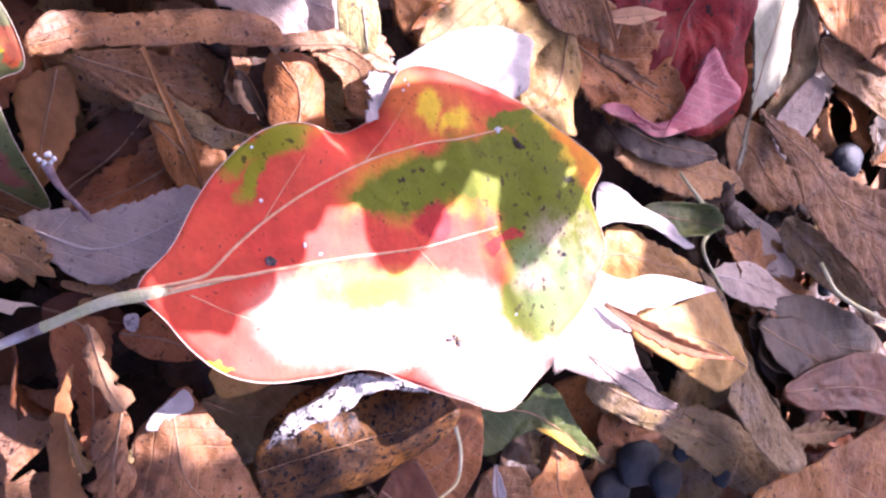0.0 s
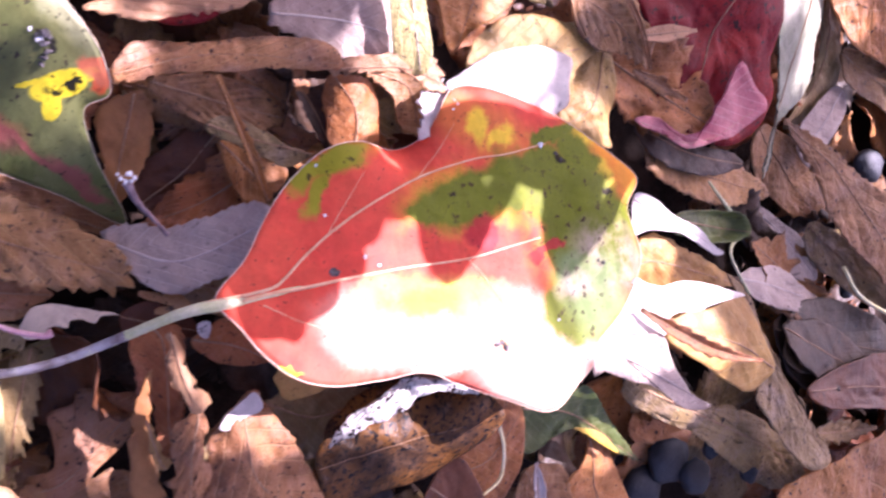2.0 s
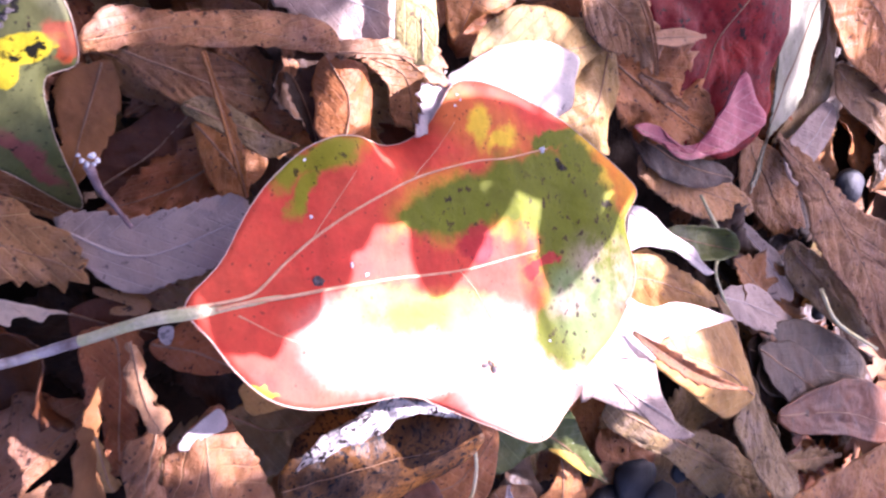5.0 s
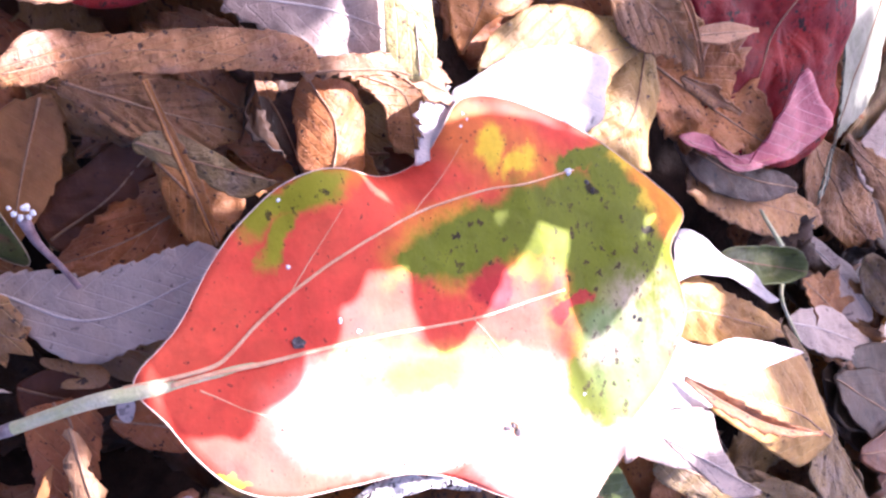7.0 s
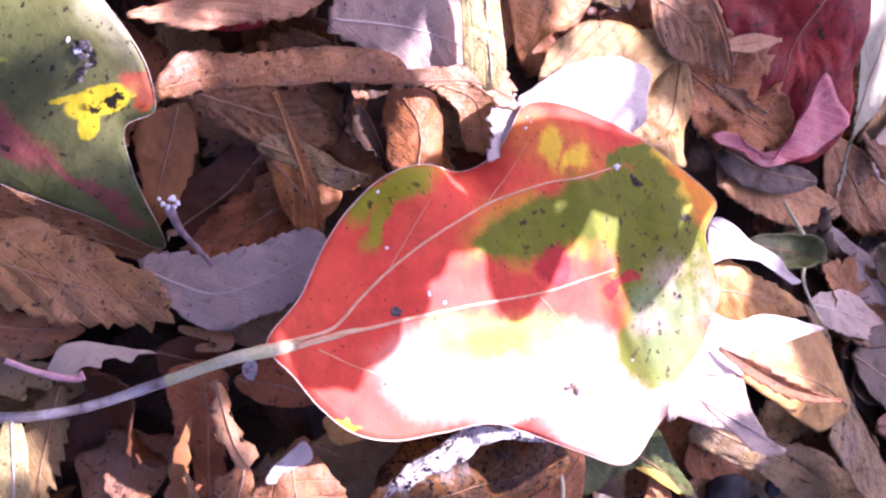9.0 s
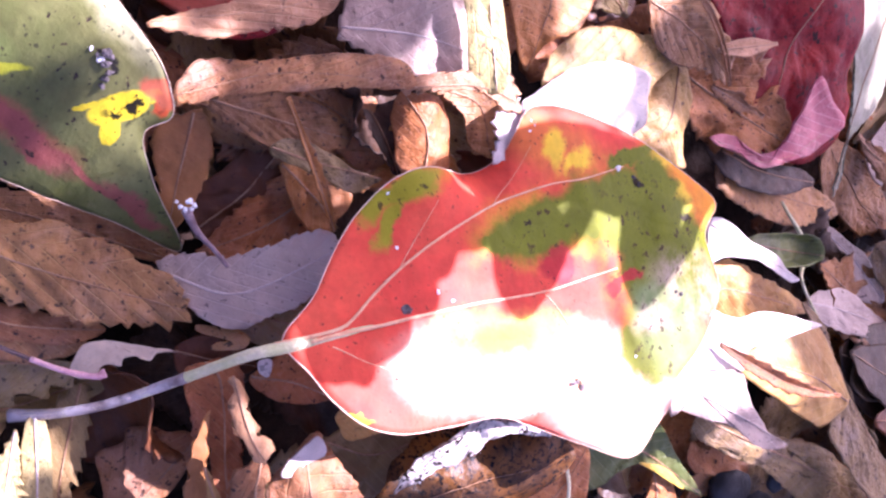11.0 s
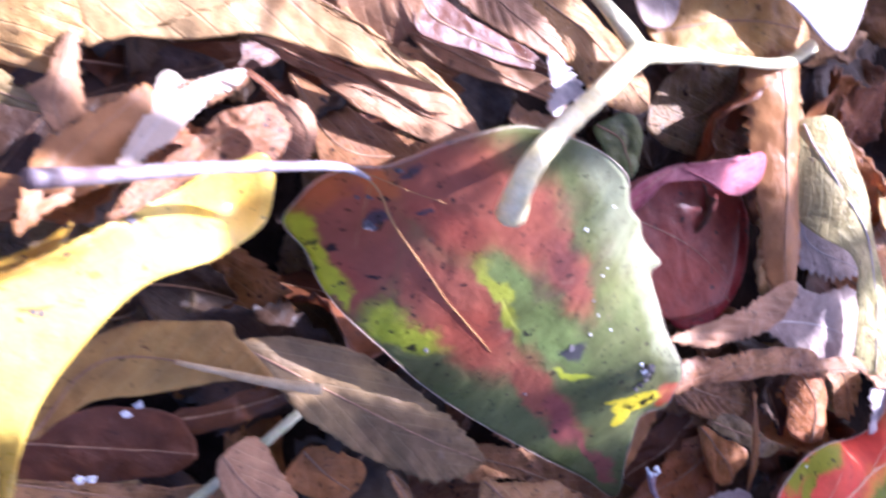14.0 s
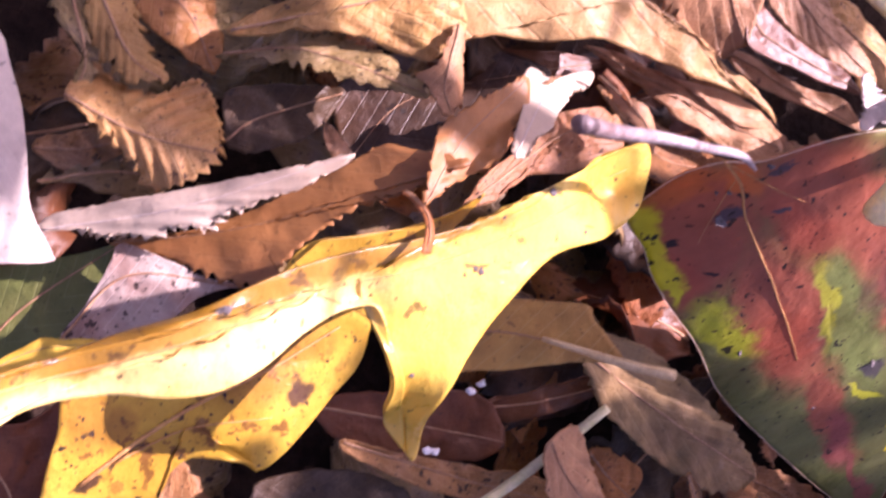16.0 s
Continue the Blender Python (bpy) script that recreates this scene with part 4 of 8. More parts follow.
pebble((-70.5, 34.2, 26.1), 0.26, "crumb", "small crumb of soil lying on the yellow leaf", 0.4)
pebble((-110.9, 20.9, 37.1), 0.35, "crumb", "small crumb of soil lying on the yellow leaf", 0.4)
pebble((-111.5, 20.7, 37.1), 0.26, "crumb", "small crumb of soil lying on the yellow leaf", 0.4)
lobed_leaf("fallen_leaf", (14.6, -10.7, -6.7), 12.8, [(0.2, 4), (5.8, 3.4), (10, 1.7), (13.8, 2), (17.6, 2.2), (21.5, 2.8), (24.8, 2.5), (26.3, -0.3), (24.9, -3.5), (22.7, -5.3), (17.8, -7.8), (12.9, -8.4), (8.5, -9), (4.9, -7.2), (2, -3.7), (0, 0)],
    (9.9, -3.8), (0.185, -0.158), [], "lavender", "pale greyish leaf with a bent tip", steps=4, rings=14, thick=0.25, margin=0, pleat=0, ribs=6, crumple=0.8, rib=0.2, wear=0.2, teeth=(2.2, 0.5))
lobed_leaf("fallen_leaf", (-15, 0.2, -7.2), -19.1, [(0, 0), (2.9, 0.6), (7.3, 1.9), (10.5, 2.5), (14.2, 4.1), (19, 3), (24.4, 2.9), (26.7, 1.6), (29.8, 1.4), (32.2, 0.8), (34.9, -2.2), (35.7, -3.4), (33.5, -5.9), (28.6, -7.2), (22.7, -8.5), (18.3, -8.6), (13.2, -8.4), (9, -8.4), (3, -9.3)],
    (10.7, -2.9), (-0.028, -0.079), [], "brown", "brown rippled serrated leaf with a torn edge", steps=6, rings=14, thick=0.25, margin=0, pleat=0.7, ribs=7, crumple=2.2, rib=0.2, wear=0.2, teeth=(2.6, 1.3), bow=(0, 3, 11.1))
lobed_leaf("fallen_leaf", (-15.1, -11.2, -9), -12.6, [(0, 0), (7.8, 0.2), (15.6, -1), (19.2, -1.9), (19.9, -3.1), (18.2, -5.1), (14.3, -6.8), (9.4, -7.2), (1.5, -7.4)],
    (5, -3.6), (-0.024, -0.009), [], "brown", "smooth brown leaf under the rippled one", steps=8, rings=14, thick=0.25, margin=0, pleat=0, ribs=8, crumple=0.9, rib=0.2, wear=0.5, bow=(0, 2, 8.3))
lobed_leaf("fallen_leaf", (-15.3, -28.3, -9.9), 3.6, [(0.7, 9), (6.9, 8.1), (12.5, 6.8), (17.7, 5.3), (17.5, 3), (16.8, 1.6), (14.1, 2.5), (13.7, 0.6), (11.3, 1.6), (9.3, 1.8), (9.1, 0.1), (7.1, 0.6), (5.6, 1.4), (4.6, -0.7), (0, 0)],
    (6.6, 6.8), (-0.008, 0.010), [], "greybrown", "greyish brown leaf with coarse teeth", steps=3, rings=14, thick=0.25, margin=0, pleat=0, ribs=8, crumple=0.9, rib=0.2, wear=0.08)
lobed_leaf("fallen_leaf", (0.9, -21, -4.5), 6, [(0, 0), (1.9, 2.4), (4.1, 2.8), (6.9, 2.1), (11.1, 0.5), (14.6, -0.7), (11.8, -0.5), (10.6, -1.4), (9.2, -0.4), (7.1, -0.4), (6.5, -1.4), (4.9, -0.7), (3.6, -1), (2.6, -2.2), (0.6, -2), (0, -1.2)],
    (5.9, 2), (0.073, -0.031), [], "silver", "pale grey leaf with coarse pointed teeth", steps=3, rings=14, thick=0.25, margin=0, pleat=0, ribs=8, crumple=0.4, rib=0, wear=0.2)
lobed_leaf("fallen_leaf", (-14.5, -27.2, -17.1), 6.7, [(0, 0), (9.8, -1.7), (16.9, -1), (22.9, 0), (21.2, -3.6), (14.7, -5), (4.3, -5.4), (-0.6, -5.4)],
    (9.4, -2.9), (0.016, 0.011), [], "olive", "yellowish leaf low in the litter", steps=8, rings=14, thick=0.25, margin=0.0, pleat=0, ribs=8, crumple=0.9, rib=0.2, wear=0.5)
lobed_leaf("fallen_leaf", (30.4, -36, 0.9), -55.3, [(1.4, -4.9), (0, 0), (0.1, 5.3), (2.5, 5.5), (6.1, 5.6), (14, 5.6), (23.3, 3.8), (30.9, 1.4), (14.4, -15.3), (5.8, -9.1)],
    (13.1, -3.2), (-0.056, 0.007), [], "brown", "brown veined leaf under the red leaf", steps=4, rings=14, thick=0.25, margin=0, pleat=0.25, ribs=8, crumple=2.4, rib=0.2, wear=0.5, teeth=(3, 0.4), vein_mat='rib', bow=(0, 3, 12.9))
lobed_leaf("fallen_leaf", (25.5, -34.8, 3.5), -92.4, [(0.3, -3.6), (0, 0), (2.8, 0.4), (6.5, -0.1), (9.4, 1.6), (13, 0.1), (19.5, -0.3), (19.2, -3.7), (14.5, -3.6), (12.1, -4.6), (9, -3.9), (4.8, -4.9), (1.6, -4.6)],
    (7.8, -1.8), (-0.060, 0.049), [], "brown", "tan leaf edge rolled up with scalloped teeth", steps=8, rings=14, thick=0.25, margin=0, pleat=0.8, ribs=7, crumple=0.9, rib=0.2, wear=0.2, teeth=(4.2, 1.3), bow=(0, 4, 7.5))
lobed_leaf("fallen_leaf", (17.4, -23, -5.5), -83, [(0, 0), (1.2, 7.5), (8.3, 7), (15.7, 5.6), (21.2, 3.9), (21, 1.1), (12.9, 1.3), (10.7, -0.7), (5, -0.9)],
    (4.2, 4.4), (0.067, 0.080), [], "russet", "dark reddish leaf standing behind the curled one", steps=8, rings=14, thick=0.25, margin=0, pleat=0, ribs=8, crumple=0.9, rib=0.2, wear=0.5, teeth=(2.2, 0.5))
lobed_leaf("fallen_leaf", (19.4, -28.5, -2.2), -88.7, [(0, 0), (4.9, -0.6), (13.2, -0.5), (19.3, 0.4), (25.8, 1.4), (31.4, 1.3), (30.4, -3.9), (24.9, -4.2), (17.1, -4.3), (9.7, -3.8), (4.3, -2.5), (1.7, -1.1)],
    (11, -2.6), (-0.021, 0.045), [], "umber", "narrow brown leaf with toothed edges", steps=4, rings=14, thick=0.25, margin=0, pleat=0, ribs=8, crumple=0.9, rib=0, wear=0.2, teeth=(4.5, 0.5), bow=(0, 2, 9.4))
lobed_leaf("fallen_leaf", (2.8, -49.7, -16.1), 51.4, [(11.2, 5.9), (14.9, 3.8), (16.7, 4.4), (19.2, 2.2), (19.9, -0.1), (21.5, -2.3), (21.7, -4.8), (17.3, -6), (12.2, -6.2), (7.9, -5.2), (3.7, -5.6), (1.2, -3.3), (0, 0), (1.4, 2.4), (4.9, 0.3), (9.1, 3.8)],
    (5.4, -2.6), (0.078, -0.142), [], "brown", "pinkish brown rounded leaf with a scalloped edge", steps=4, rings=14, thick=0.25, margin=0, pleat=0, ribs=8, crumple=0.9, rib=0.2, wear=0.2, bow=(0, 4, 10))
lobed_leaf("fallen_leaf", (-1.9, -30.6, -11.6), -92.4, [(-0, 0), (-5.6, 4.9), (0.1, 5.9), (7.5, 4.8), (13.8, 2.4), (21.1, 1.5), (21, -0), (9.1, -0.3)],
    (6.5, 2.3), (0.051, 0.014), [], "olive", "olive brown leaf standing upright", steps=8, rings=14, thick=0.25, margin=0.0, pleat=0, ribs=8, crumple=0.9, rib=0.2, wear=0.2, teeth=(2.2, 1.1))
lobed_leaf("fallen_leaf", (-2.5, -29.1, -10.1), -91.2, [(0.3, -2.4), (0, 0), (3.6, 0.8), (8.9, 1.1), (15.6, 0.7), (15.2, -2.8), (6.8, -3.1)],
    (8.2, -1), (0.074, 0.005), [], "cream", "pale leaf standing upright with folded edge", steps=8, rings=14, thick=0.25, margin=0, pleat=0, ribs=8, crumple=0.9, rib=0.2, wear=0.2, bow=(0, 2, 5.7))
lobed_leaf("fallen_leaf", (-6, -30.4, -7.9), -102.5, [(14.6, -3.3), (9.4, -2.5), (4.6, -1.8), (0.9, -0.6), (0, 0), (5.1, 1.3), (12.8, 3.1), (13.4, 0.9)],
    (10.9, -0.1), (0.074, -0.013), [], "cream", "cream jagged leaf edge catching the sun", steps=8, rings=14, thick=0.25, margin=0, pleat=0, ribs=8, crumple=0.9, rib=0.2, wear=0.08, teeth=(1.6, 1.4))
lobed_leaf("fallen_leaf", (-15.9, -38.7, -5.7), -45.1, [(0, 0), (5.3, 2.1), (7.7, 3.5), (11.4, 4.8), (16.5, 5.4), (24.4, 3.8), (20.3, -5.6), (11.4, -11.9)],
    (12.8, -2.4), (0.057, -0.053), [], "rose", "pinkish smooth leaf, convex side up", steps=8, rings=14, thick=0.25, margin=0, pleat=0, ribs=8, crumple=0.9, rib=0.2, wear=0.5, bow=(20, 4, 8.9))
# the sunlit strip of the dark leaf, built as a pale scrap
lobed_leaf("fallen_leaf", (46.4, -43.5, 5.3), 16.8, [(0, 0), (3.5, 2.6), (6.8, 3.4), (10.9, 4.5), (15.2, 6.6), (18.6, 4.9), (23.6, 2.5), (28, -0.8), (27.2, -1.9), (22.2, 1.1), (17.9, 1.9), (15.5, 1.2), (12, 0.3), (7.7, 0.4), (3.3, 0), (0.5, -1)],
    (16.8, 5.2), (0.129, 0.010), [], "lit_strip", "pale scrap standing for the sunlit strip on a dark leaf", steps=4, rings=14, thick=0.25, margin=0, pleat=0, ribs=8, crumple=0.5, rib=0.08, wear=0.8)
lobed_leaf("fallen_leaf", (47.1, -52.2, -9), 12.6, [(0.9, 5.7), (6.3, 10), (13.4, 12.2), (21.4, 12.1), (30.2, 8.4), (36.1, 3.8), (36.6, -1), (31.7, -3.6), (26.2, -7), (21.1, -8.8), (13.1, -7.8), (6.3, -7.4), (1.2, -4.8), (0, 0)],
    (15.5, 2.2), (0.108, -0.002), [], "mottled", "dark wet mottled leaf arched under the red leaf", steps=6, rings=14, thick=0.4, margin=0, pleat=0, ribs=7, crumple=1.2, rib=0.08, wear=0.4, bow=(0, 8, 12.1))
lobed_leaf("fallen_leaf", (41.2, -38.6, -10.9), -3.2, [(0, 0), (11.2, 1.4), (23, 0), (19.6, -4.4), (12.6, -10.1), (7.9, -12.5), (3.1, -6.6)],
    (10.3, -4.1), (-0.097, 0.045), [], "olive", "olive leaf under the arched one", steps=8, rings=14, thick=0.25, margin=0.0, pleat=0, ribs=8, crumple=0.9, rib=0.2, wear=0.5)
lobed_leaf("fallen_leaf", (40, -33.2, -2.9), -11.3, [(0, 0), (1.8, 3.6), (8.1, 1), (11.1, 0), (3.7, -3.3)],
    (4.5, 0.1), (-0.020, 0.029), [], "gold", "yellow and brown scrap of leaf", steps=8, rings=14, thick=0.25, margin=0.0, pleat=0, ribs=8, crumple=0.9, rib=0, wear=0.5)
lobed_leaf("fallen_leaf", (77.6, -54.1, -9.3), 28.5, [(0, 0), (8.6, 2.2), (14.6, 4.8), (18.2, 0), (14.9, -11.1), (3.3, -18.7), (-0.2, -12.6)],
    (8.1, -6), (0.053, 0.221), [], "russet", "orange-brown leaf standing in the gap", steps=8, rings=14, thick=0.25, margin=0.0, pleat=0, ribs=8, crumple=0.9, rib=0.2, wear=0.5)
lobed_leaf("fallen_leaf", (71.7, -61.3, -8.9), -32.8, [(0, 0), (0.9, 9.5), (7.1, 8.6), (17.5, 0), (5.2, -6.7)],
    (6.8, 1.6), (-0.026, 0.059), [], "darkred", "dark reddish leaf scrap in the gap", steps=8, rings=14, thick=0.25, margin=0.0, pleat=0, ribs=8, crumple=0.9, rib=0.2, wear=0.2)
lobed_leaf("fallen_leaf", (109.6, -67.4, -15.4), -36.5, [(0, 0), (1, 6.6), (0.1, 13.5), (11.8, 10.6), (29.7, 0), (9.9, -9)],
    (11.3, 2.1), (-0.174, 0.049), [], "russet", "orange-brown leaf in the gap", steps=8, rings=14, thick=0.25, margin=0.0, pleat=0, ribs=8, crumple=0.9, rib=0.2, wear=0.5)
lobed_leaf("fallen_leaf", (98, -62.2, -15), -53.3, [(0, 0), (3, 6.1), (8.7, 8.4), (21, -0), (10.3, -10.1)],
    (9.7, -0.3), (0.042, -0.083), [], "brown", "brown leaf end in the gap", steps=8, rings=14, thick=0.25, margin=0.0, pleat=0, ribs=8, crumple=0.9, rib=0.2, wear=0.5)
leaf("fallen_leaf", (99.1, -69.3, -10.2), (96.9, -57.7, -7.8), 1.9, "white", "small curled pale leaf end", curl=(80, 80))
lobed_leaf("fallen_leaf", (95.5, -46.9, -12.2), -19.9, [(0, 0), (8.9, 3), (14.3, 8.1), (22.1, 4.3), (30.2, -0.7), (38.3, -4.9), (25.5, -3.3), (15.5, -1.8), (6.9, -9.7), (2.1, -4.8)],
    (14.4, 1.4), (-0.034, 0.247), [], "green", "dull olive green leaf under the red leaf", steps=8, rings=14, thick=0.25, margin=0, pleat=0, ribs=8, crumple=0.9, rib=0.2, wear=0.5)
lobed_leaf("fallen_leaf", (99.8, -31.6, 7.8), -24.3, [(0, 0), (1.7, 3.5), (7.8, 5.2), (15.4, 7.9), (18.7, 5.4), (21.5, 2.7), (25.1, 0.9), (28.8, -1), (34.4, -1.2), (30, -3.5), (24.5, -3.9), (21.3, -2.8), (16.5, -2.3), (12.4, -3), (7.4, -3.3), (3.3, -3.5), (2, -5.1), (0.4, -2.7)],
    (6.9, 0.8), (-0.033, -0.078), [], "lavender", "silvery grey leaf with a bright torn tip", steps=3, rings=14, thick=0.25, margin=0, pleat=0, ribs=8, crumple=1, rib=0.2, wear=0.2)
lobed_leaf("fallen_leaf", (100.8, -30.1, 7.4), 1.9, [(0, 0), (5.2, 4.3), (9.7, 7.8), (11.9, 10.4), (15.3, 8.9), (19.9, 7.9), (27.8, 8), (35.8, 6.4), (41, 4.7), (47.3, 2.6), (35.2, 2.2), (30.9, 1.4), (22, 1.8), (20.4, 0.3), (18.6, -2), (9.5, -0.4)],
    (17.8, 4.8), (-0.179, -0.148), [], "white", "grey-white leaf curving over the yellow one", steps=3, rings=14, thick=0.25, margin=0, pleat=0, ribs=8, crumple=0.8, rib=0.2, wear=0.2)
lobed_leaf("fallen_leaf", (158.9, -43.8, -4.4), 158.9, [(35.3, -2.7), (23.9, -7.2), (13.2, -13.6), (7.7, -9.3), (1.7, -2.9), (0, 0), (2.1, 3.7), (5.5, 7.1), (10.9, 6.9), (20.5, 5.3), (28.7, 4.1), (34.9, 2.2)],
    (13.3, -2.2), (0.033, 0.178), [], "gold", "orange-yellow leaf with a scalloped rounded end", steps=8, rings=14, thick=0.25, margin=0, pleat=0, ribs=8, crumple=0.9, rib=0.2, wear=0.2, bow=(0, 2, 10.0))
lobed_leaf("fallen_leaf", (122.5, -13.6, -8.7), -13.8, [(0, 0), (4.2, 2.8), (10.5, 2.2), (19.5, 0.8), (27.9, -0.8), (35, -3.6), (11.5, -8.5), (1.3, -7.9)],
    (7, -2.9), (-0.137, -0.065), [], "gold", "yellow-brown leaf behind the red leaf", steps=8, rings=14, thick=0.25, margin=0, pleat=0, ribs=8, crumple=0.9, rib=0.2, wear=0.5, bow=(0, 2, 11.1), teeth=(4, 0.5))
lobed_leaf("fallen_leaf", (118, -6, -4.1), -20, [(1, -5.3), (0, 0), (0.6, 3.6), (6.1, 4.1), (12.5, 2.5), (20.8, 2.1), (25.7, 0.4), (30.6, -0.3), (28.1, -1.7), (22, -1.2), (15.7, -0.7), (10.1, -1.6), (4.9, -3.3)],
    (8.4, 1.3), (-0.072, -0.102), [], "white", "white pointed leaf tip from under the red leaf", steps=4, rings=14, thick=0.25, margin=0, pleat=0, ribs=8, crumple=0.6, rib=0.2, wear=0.2)
lobed_leaf("fallen_leaf", (116.2, -41, -7), -27.7, [(0, 0), (6.4, 0.8), (19, 2.3), (29, 3), (38, 6.2), (55.1, 7.6), (70.8, 4.2), (78.9, -1.2), (71.5, -6), (62.5, -7), (46, -5.3), (28.3, -3.8), (13.6, -4.6), (2.8, -4.2)],
    (61.1, 1.8), (-0.179, -0.064), [], "greybrown", "long grey-brown ribbed leaf in shade", steps=8, rings=14, thick=0.25, margin=0, pleat=0.5, ribs=9, crumple=0.9, rib=0.2, wear=0.5, bow=(0, 5, 9))
lobed_leaf("fallen_leaf", (148.3, -21.9, -8.6), -62.8, [(0, 0), (8.8, 4.5), (15.8, 3.4), (27.1, 4), (41.4, 5.8), (56.7, 7.4), (53.2, -0.9), (44.9, -4.9), (35.7, -6.5), (28.4, -7.9), (24.8, -4.2), (12.5, 0.7)],
    (19.8, 2), (0.085, -0.260), [], "greybrown", "long pale narrow leaf sloping into the litter", steps=8, rings=14, thick=0.25, margin=0, pleat=0, ribs=8, crumple=0.9, rib=0.2, wear=0.5, bow=(0, 1.5, 19.3))
lobed_leaf("fallen_leaf", (168.8, 55.9, -18.7), -117.3, [(21.9, -36.9), (-2.2, -3.3), (9.4, 10.9), (21, 15.7), (28, 23.2), (38.2, 23.5), (47.5, 13.8), (50, 0.1), (48.1, -10.4), (40.2, -15), (35.1, -23.5)],
    (25.1, -4.5), (-0.036, -0.103), [(13.1, 2.4, 18, 4)], "red", "deep red leaf with dark specks", steps=8, rings=14, thick=0.25, margin=0.0, pleat=0, ribs=5, crumple=1.5, rib=0.2, wear=0.2)
lobed_leaf("fallen_leaf", (126.2, 12.8, -13.7), 12.3, [(0, 0), (3.8, 0.1), (7.2, -1.2), (10.4, -4.7), (14.8, -6.4), (20.4, -6.1), (24.5, -2.4), (28.7, 2.3), (33.9, 7), (37.4, 1.1), (41.2, -3.5), (41, -5.9), (35.8, -7.7), (29.8, -9.4), (23.9, -9.6), (16.4, -9.8), (11, -7.9), (7.5, -3.9), (2.7, -2.4)],
    (16.5, -8.6), (-0.016, 0.062), [], "pink", "bright pink turned-up margin of a red leaf", steps=3, rings=14, thick=0.25, margin=0, pleat=0, ribs=8, crumple=1.3, rib=0.08, wear=0.2)
leaf("fallen_leaf", (122.2, 29.8, -8.6), (139.9, 32.3, -9.8), 1.8, "rose", "pale pink pointed leaf tip", arc=20)
leaf("fallen_leaf", (122.6, 22.9, -10.1), (143.1, 17.5, -15.9), 1.8, "brown", "crumpled brown leaf scrap", curl=(80, -60), wave=0.4, teeth=6, bite=0.4)
leaf("fallen_leaf", (126, 23.1, -8.8), (114.8, 42.2, -8.3), 1.0, "rose", "stout pinkish curved leaf stalk", curl=(120, 120), shape='strip', bend=-0.08)
lobed_leaf("fallen_leaf", (201.1, 53.9, -31.3), -107.6, [(8.8, -17.8), (0, 0), (8.2, 6.9), (16.3, 7.2), (24.9, 10.4), (32.7, 7.5), (40.2, 0.7), (44.7, -2), (55, -0.8), (57.5, -2.5), (48.7, -3.1), (40, -3.3), (30.7, -7.7), (21.6, -12)],
    (38.8, -3), (-0.004, -0.299), [], "palegreen", "pale grey-green narrow leaf with a thin tail", steps=4, rings=14, thick=0.25, margin=0, pleat=0, ribs=8, crumple=0.9, rib=0.2, wear=0.08, teeth=(3, 0.7), bow=(0, 2, 19.3))
lobed_leaf("fallen_leaf", (209, 49.6, -33.9), -107.4, [(-0, 0), (6, 9.9), (19.7, 14.6), (33, 7.9), (38.6, -0), (29.5, 2.5), (18.3, 5)],
    (18.7, 6.9), (-0.065, -0.049), [], "olive", "olive leaf beside the pale one", steps=8, rings=14, thick=0.25, margin=0.0, pleat=0, ribs=8, crumple=0.9, rib=0.2, wear=0.5)
lobed_leaf("fallen_leaf", (200.9, 14.2, -33.9), 36.6, [(0, 0), (17.5, 0), (16.5, -7.2), (3.8, -10.3), (-4.9, -12.1), (-6.6, -5)],
    (4.9, -5.1), (-0.032, -0.106), [], "lavender", "pale violet leaf in shade", steps=8, rings=14, thick=0.25, margin=0.0, pleat=0, ribs=8, crumple=0.9, rib=0.2, wear=0.2)
lobed_leaf("fallen_leaf", (188.2, 14.2, -27.7), -46.7, [(-0.8, -0.2), (4.1, 2), (12, 4.1), (21.9, 6), (33.3, 9.3), (50.3, 15.6), (73.9, -6.7), (50.7, -7.9), (32.6, -8.6), (21.2, -6.7), (9.7, -3.1)],
    (38.7, 1), (0.162, 0.031), [(17.4, 0.4, 9.8, 2)], "brown", "brown leaf with a pale edge", steps=8, rings=14, thick=0.25, margin=0.0, pleat=0.4, ribs=8, crumple=0.9, rib=0.2, wear=0.2, teeth=(3, 0.8))
lobed_leaf("fallen_leaf", (197, 60.8, -26.1), -37.8, [(0, 0), (21.7, 21.3), (54, -0), (35.5, -8), (22.8, -9)],
    (25.1, 3.7), (-0.009, 0.203), [], "russet", "orange-brown leaf among the litter", steps=8, rings=14, thick=0.25, margin=0.0, pleat=0.3, ribs=8, crumple=0.9, rib=0.2, wear=0.5)
lobed_leaf("fallen_leaf", (214.4, 34.2, -33.1), -39.8, [(0, 0), (9.5, 6.8), (25.3, 10.6), (35.9, 0), (19.8, -3.6), (8.1, -5.6)],
    (17.4, 2), (0.185, 0.132), [], "brown", "grey-brown leaf in shade", steps=8, rings=14, thick=0.25, margin=0.0, pleat=0, ribs=8, crumple=0.9, rib=0.2, wear=0.5)
lobed_leaf("fallen_leaf", (178.9, -5.8, -35.9), -35.1, [(0, 0), (9.4, 2.8), (19.4, 3.7), (25.9, 4.3), (33.9, -1.7), (33.5, -5.1), (26.7, -8.1), (19.8, -3.8), (13, -9.2), (6.6, -8.9)],
    (19.5, 0.2), (0.087, -0.252), [], "lavender", "purplish brown leaf in shade", steps=8, rings=14, thick=0.25, margin=0, pleat=0, ribs=8, crumple=0.9, rib=0.2, wear=0.2, bow=(0, 1, 9.3))
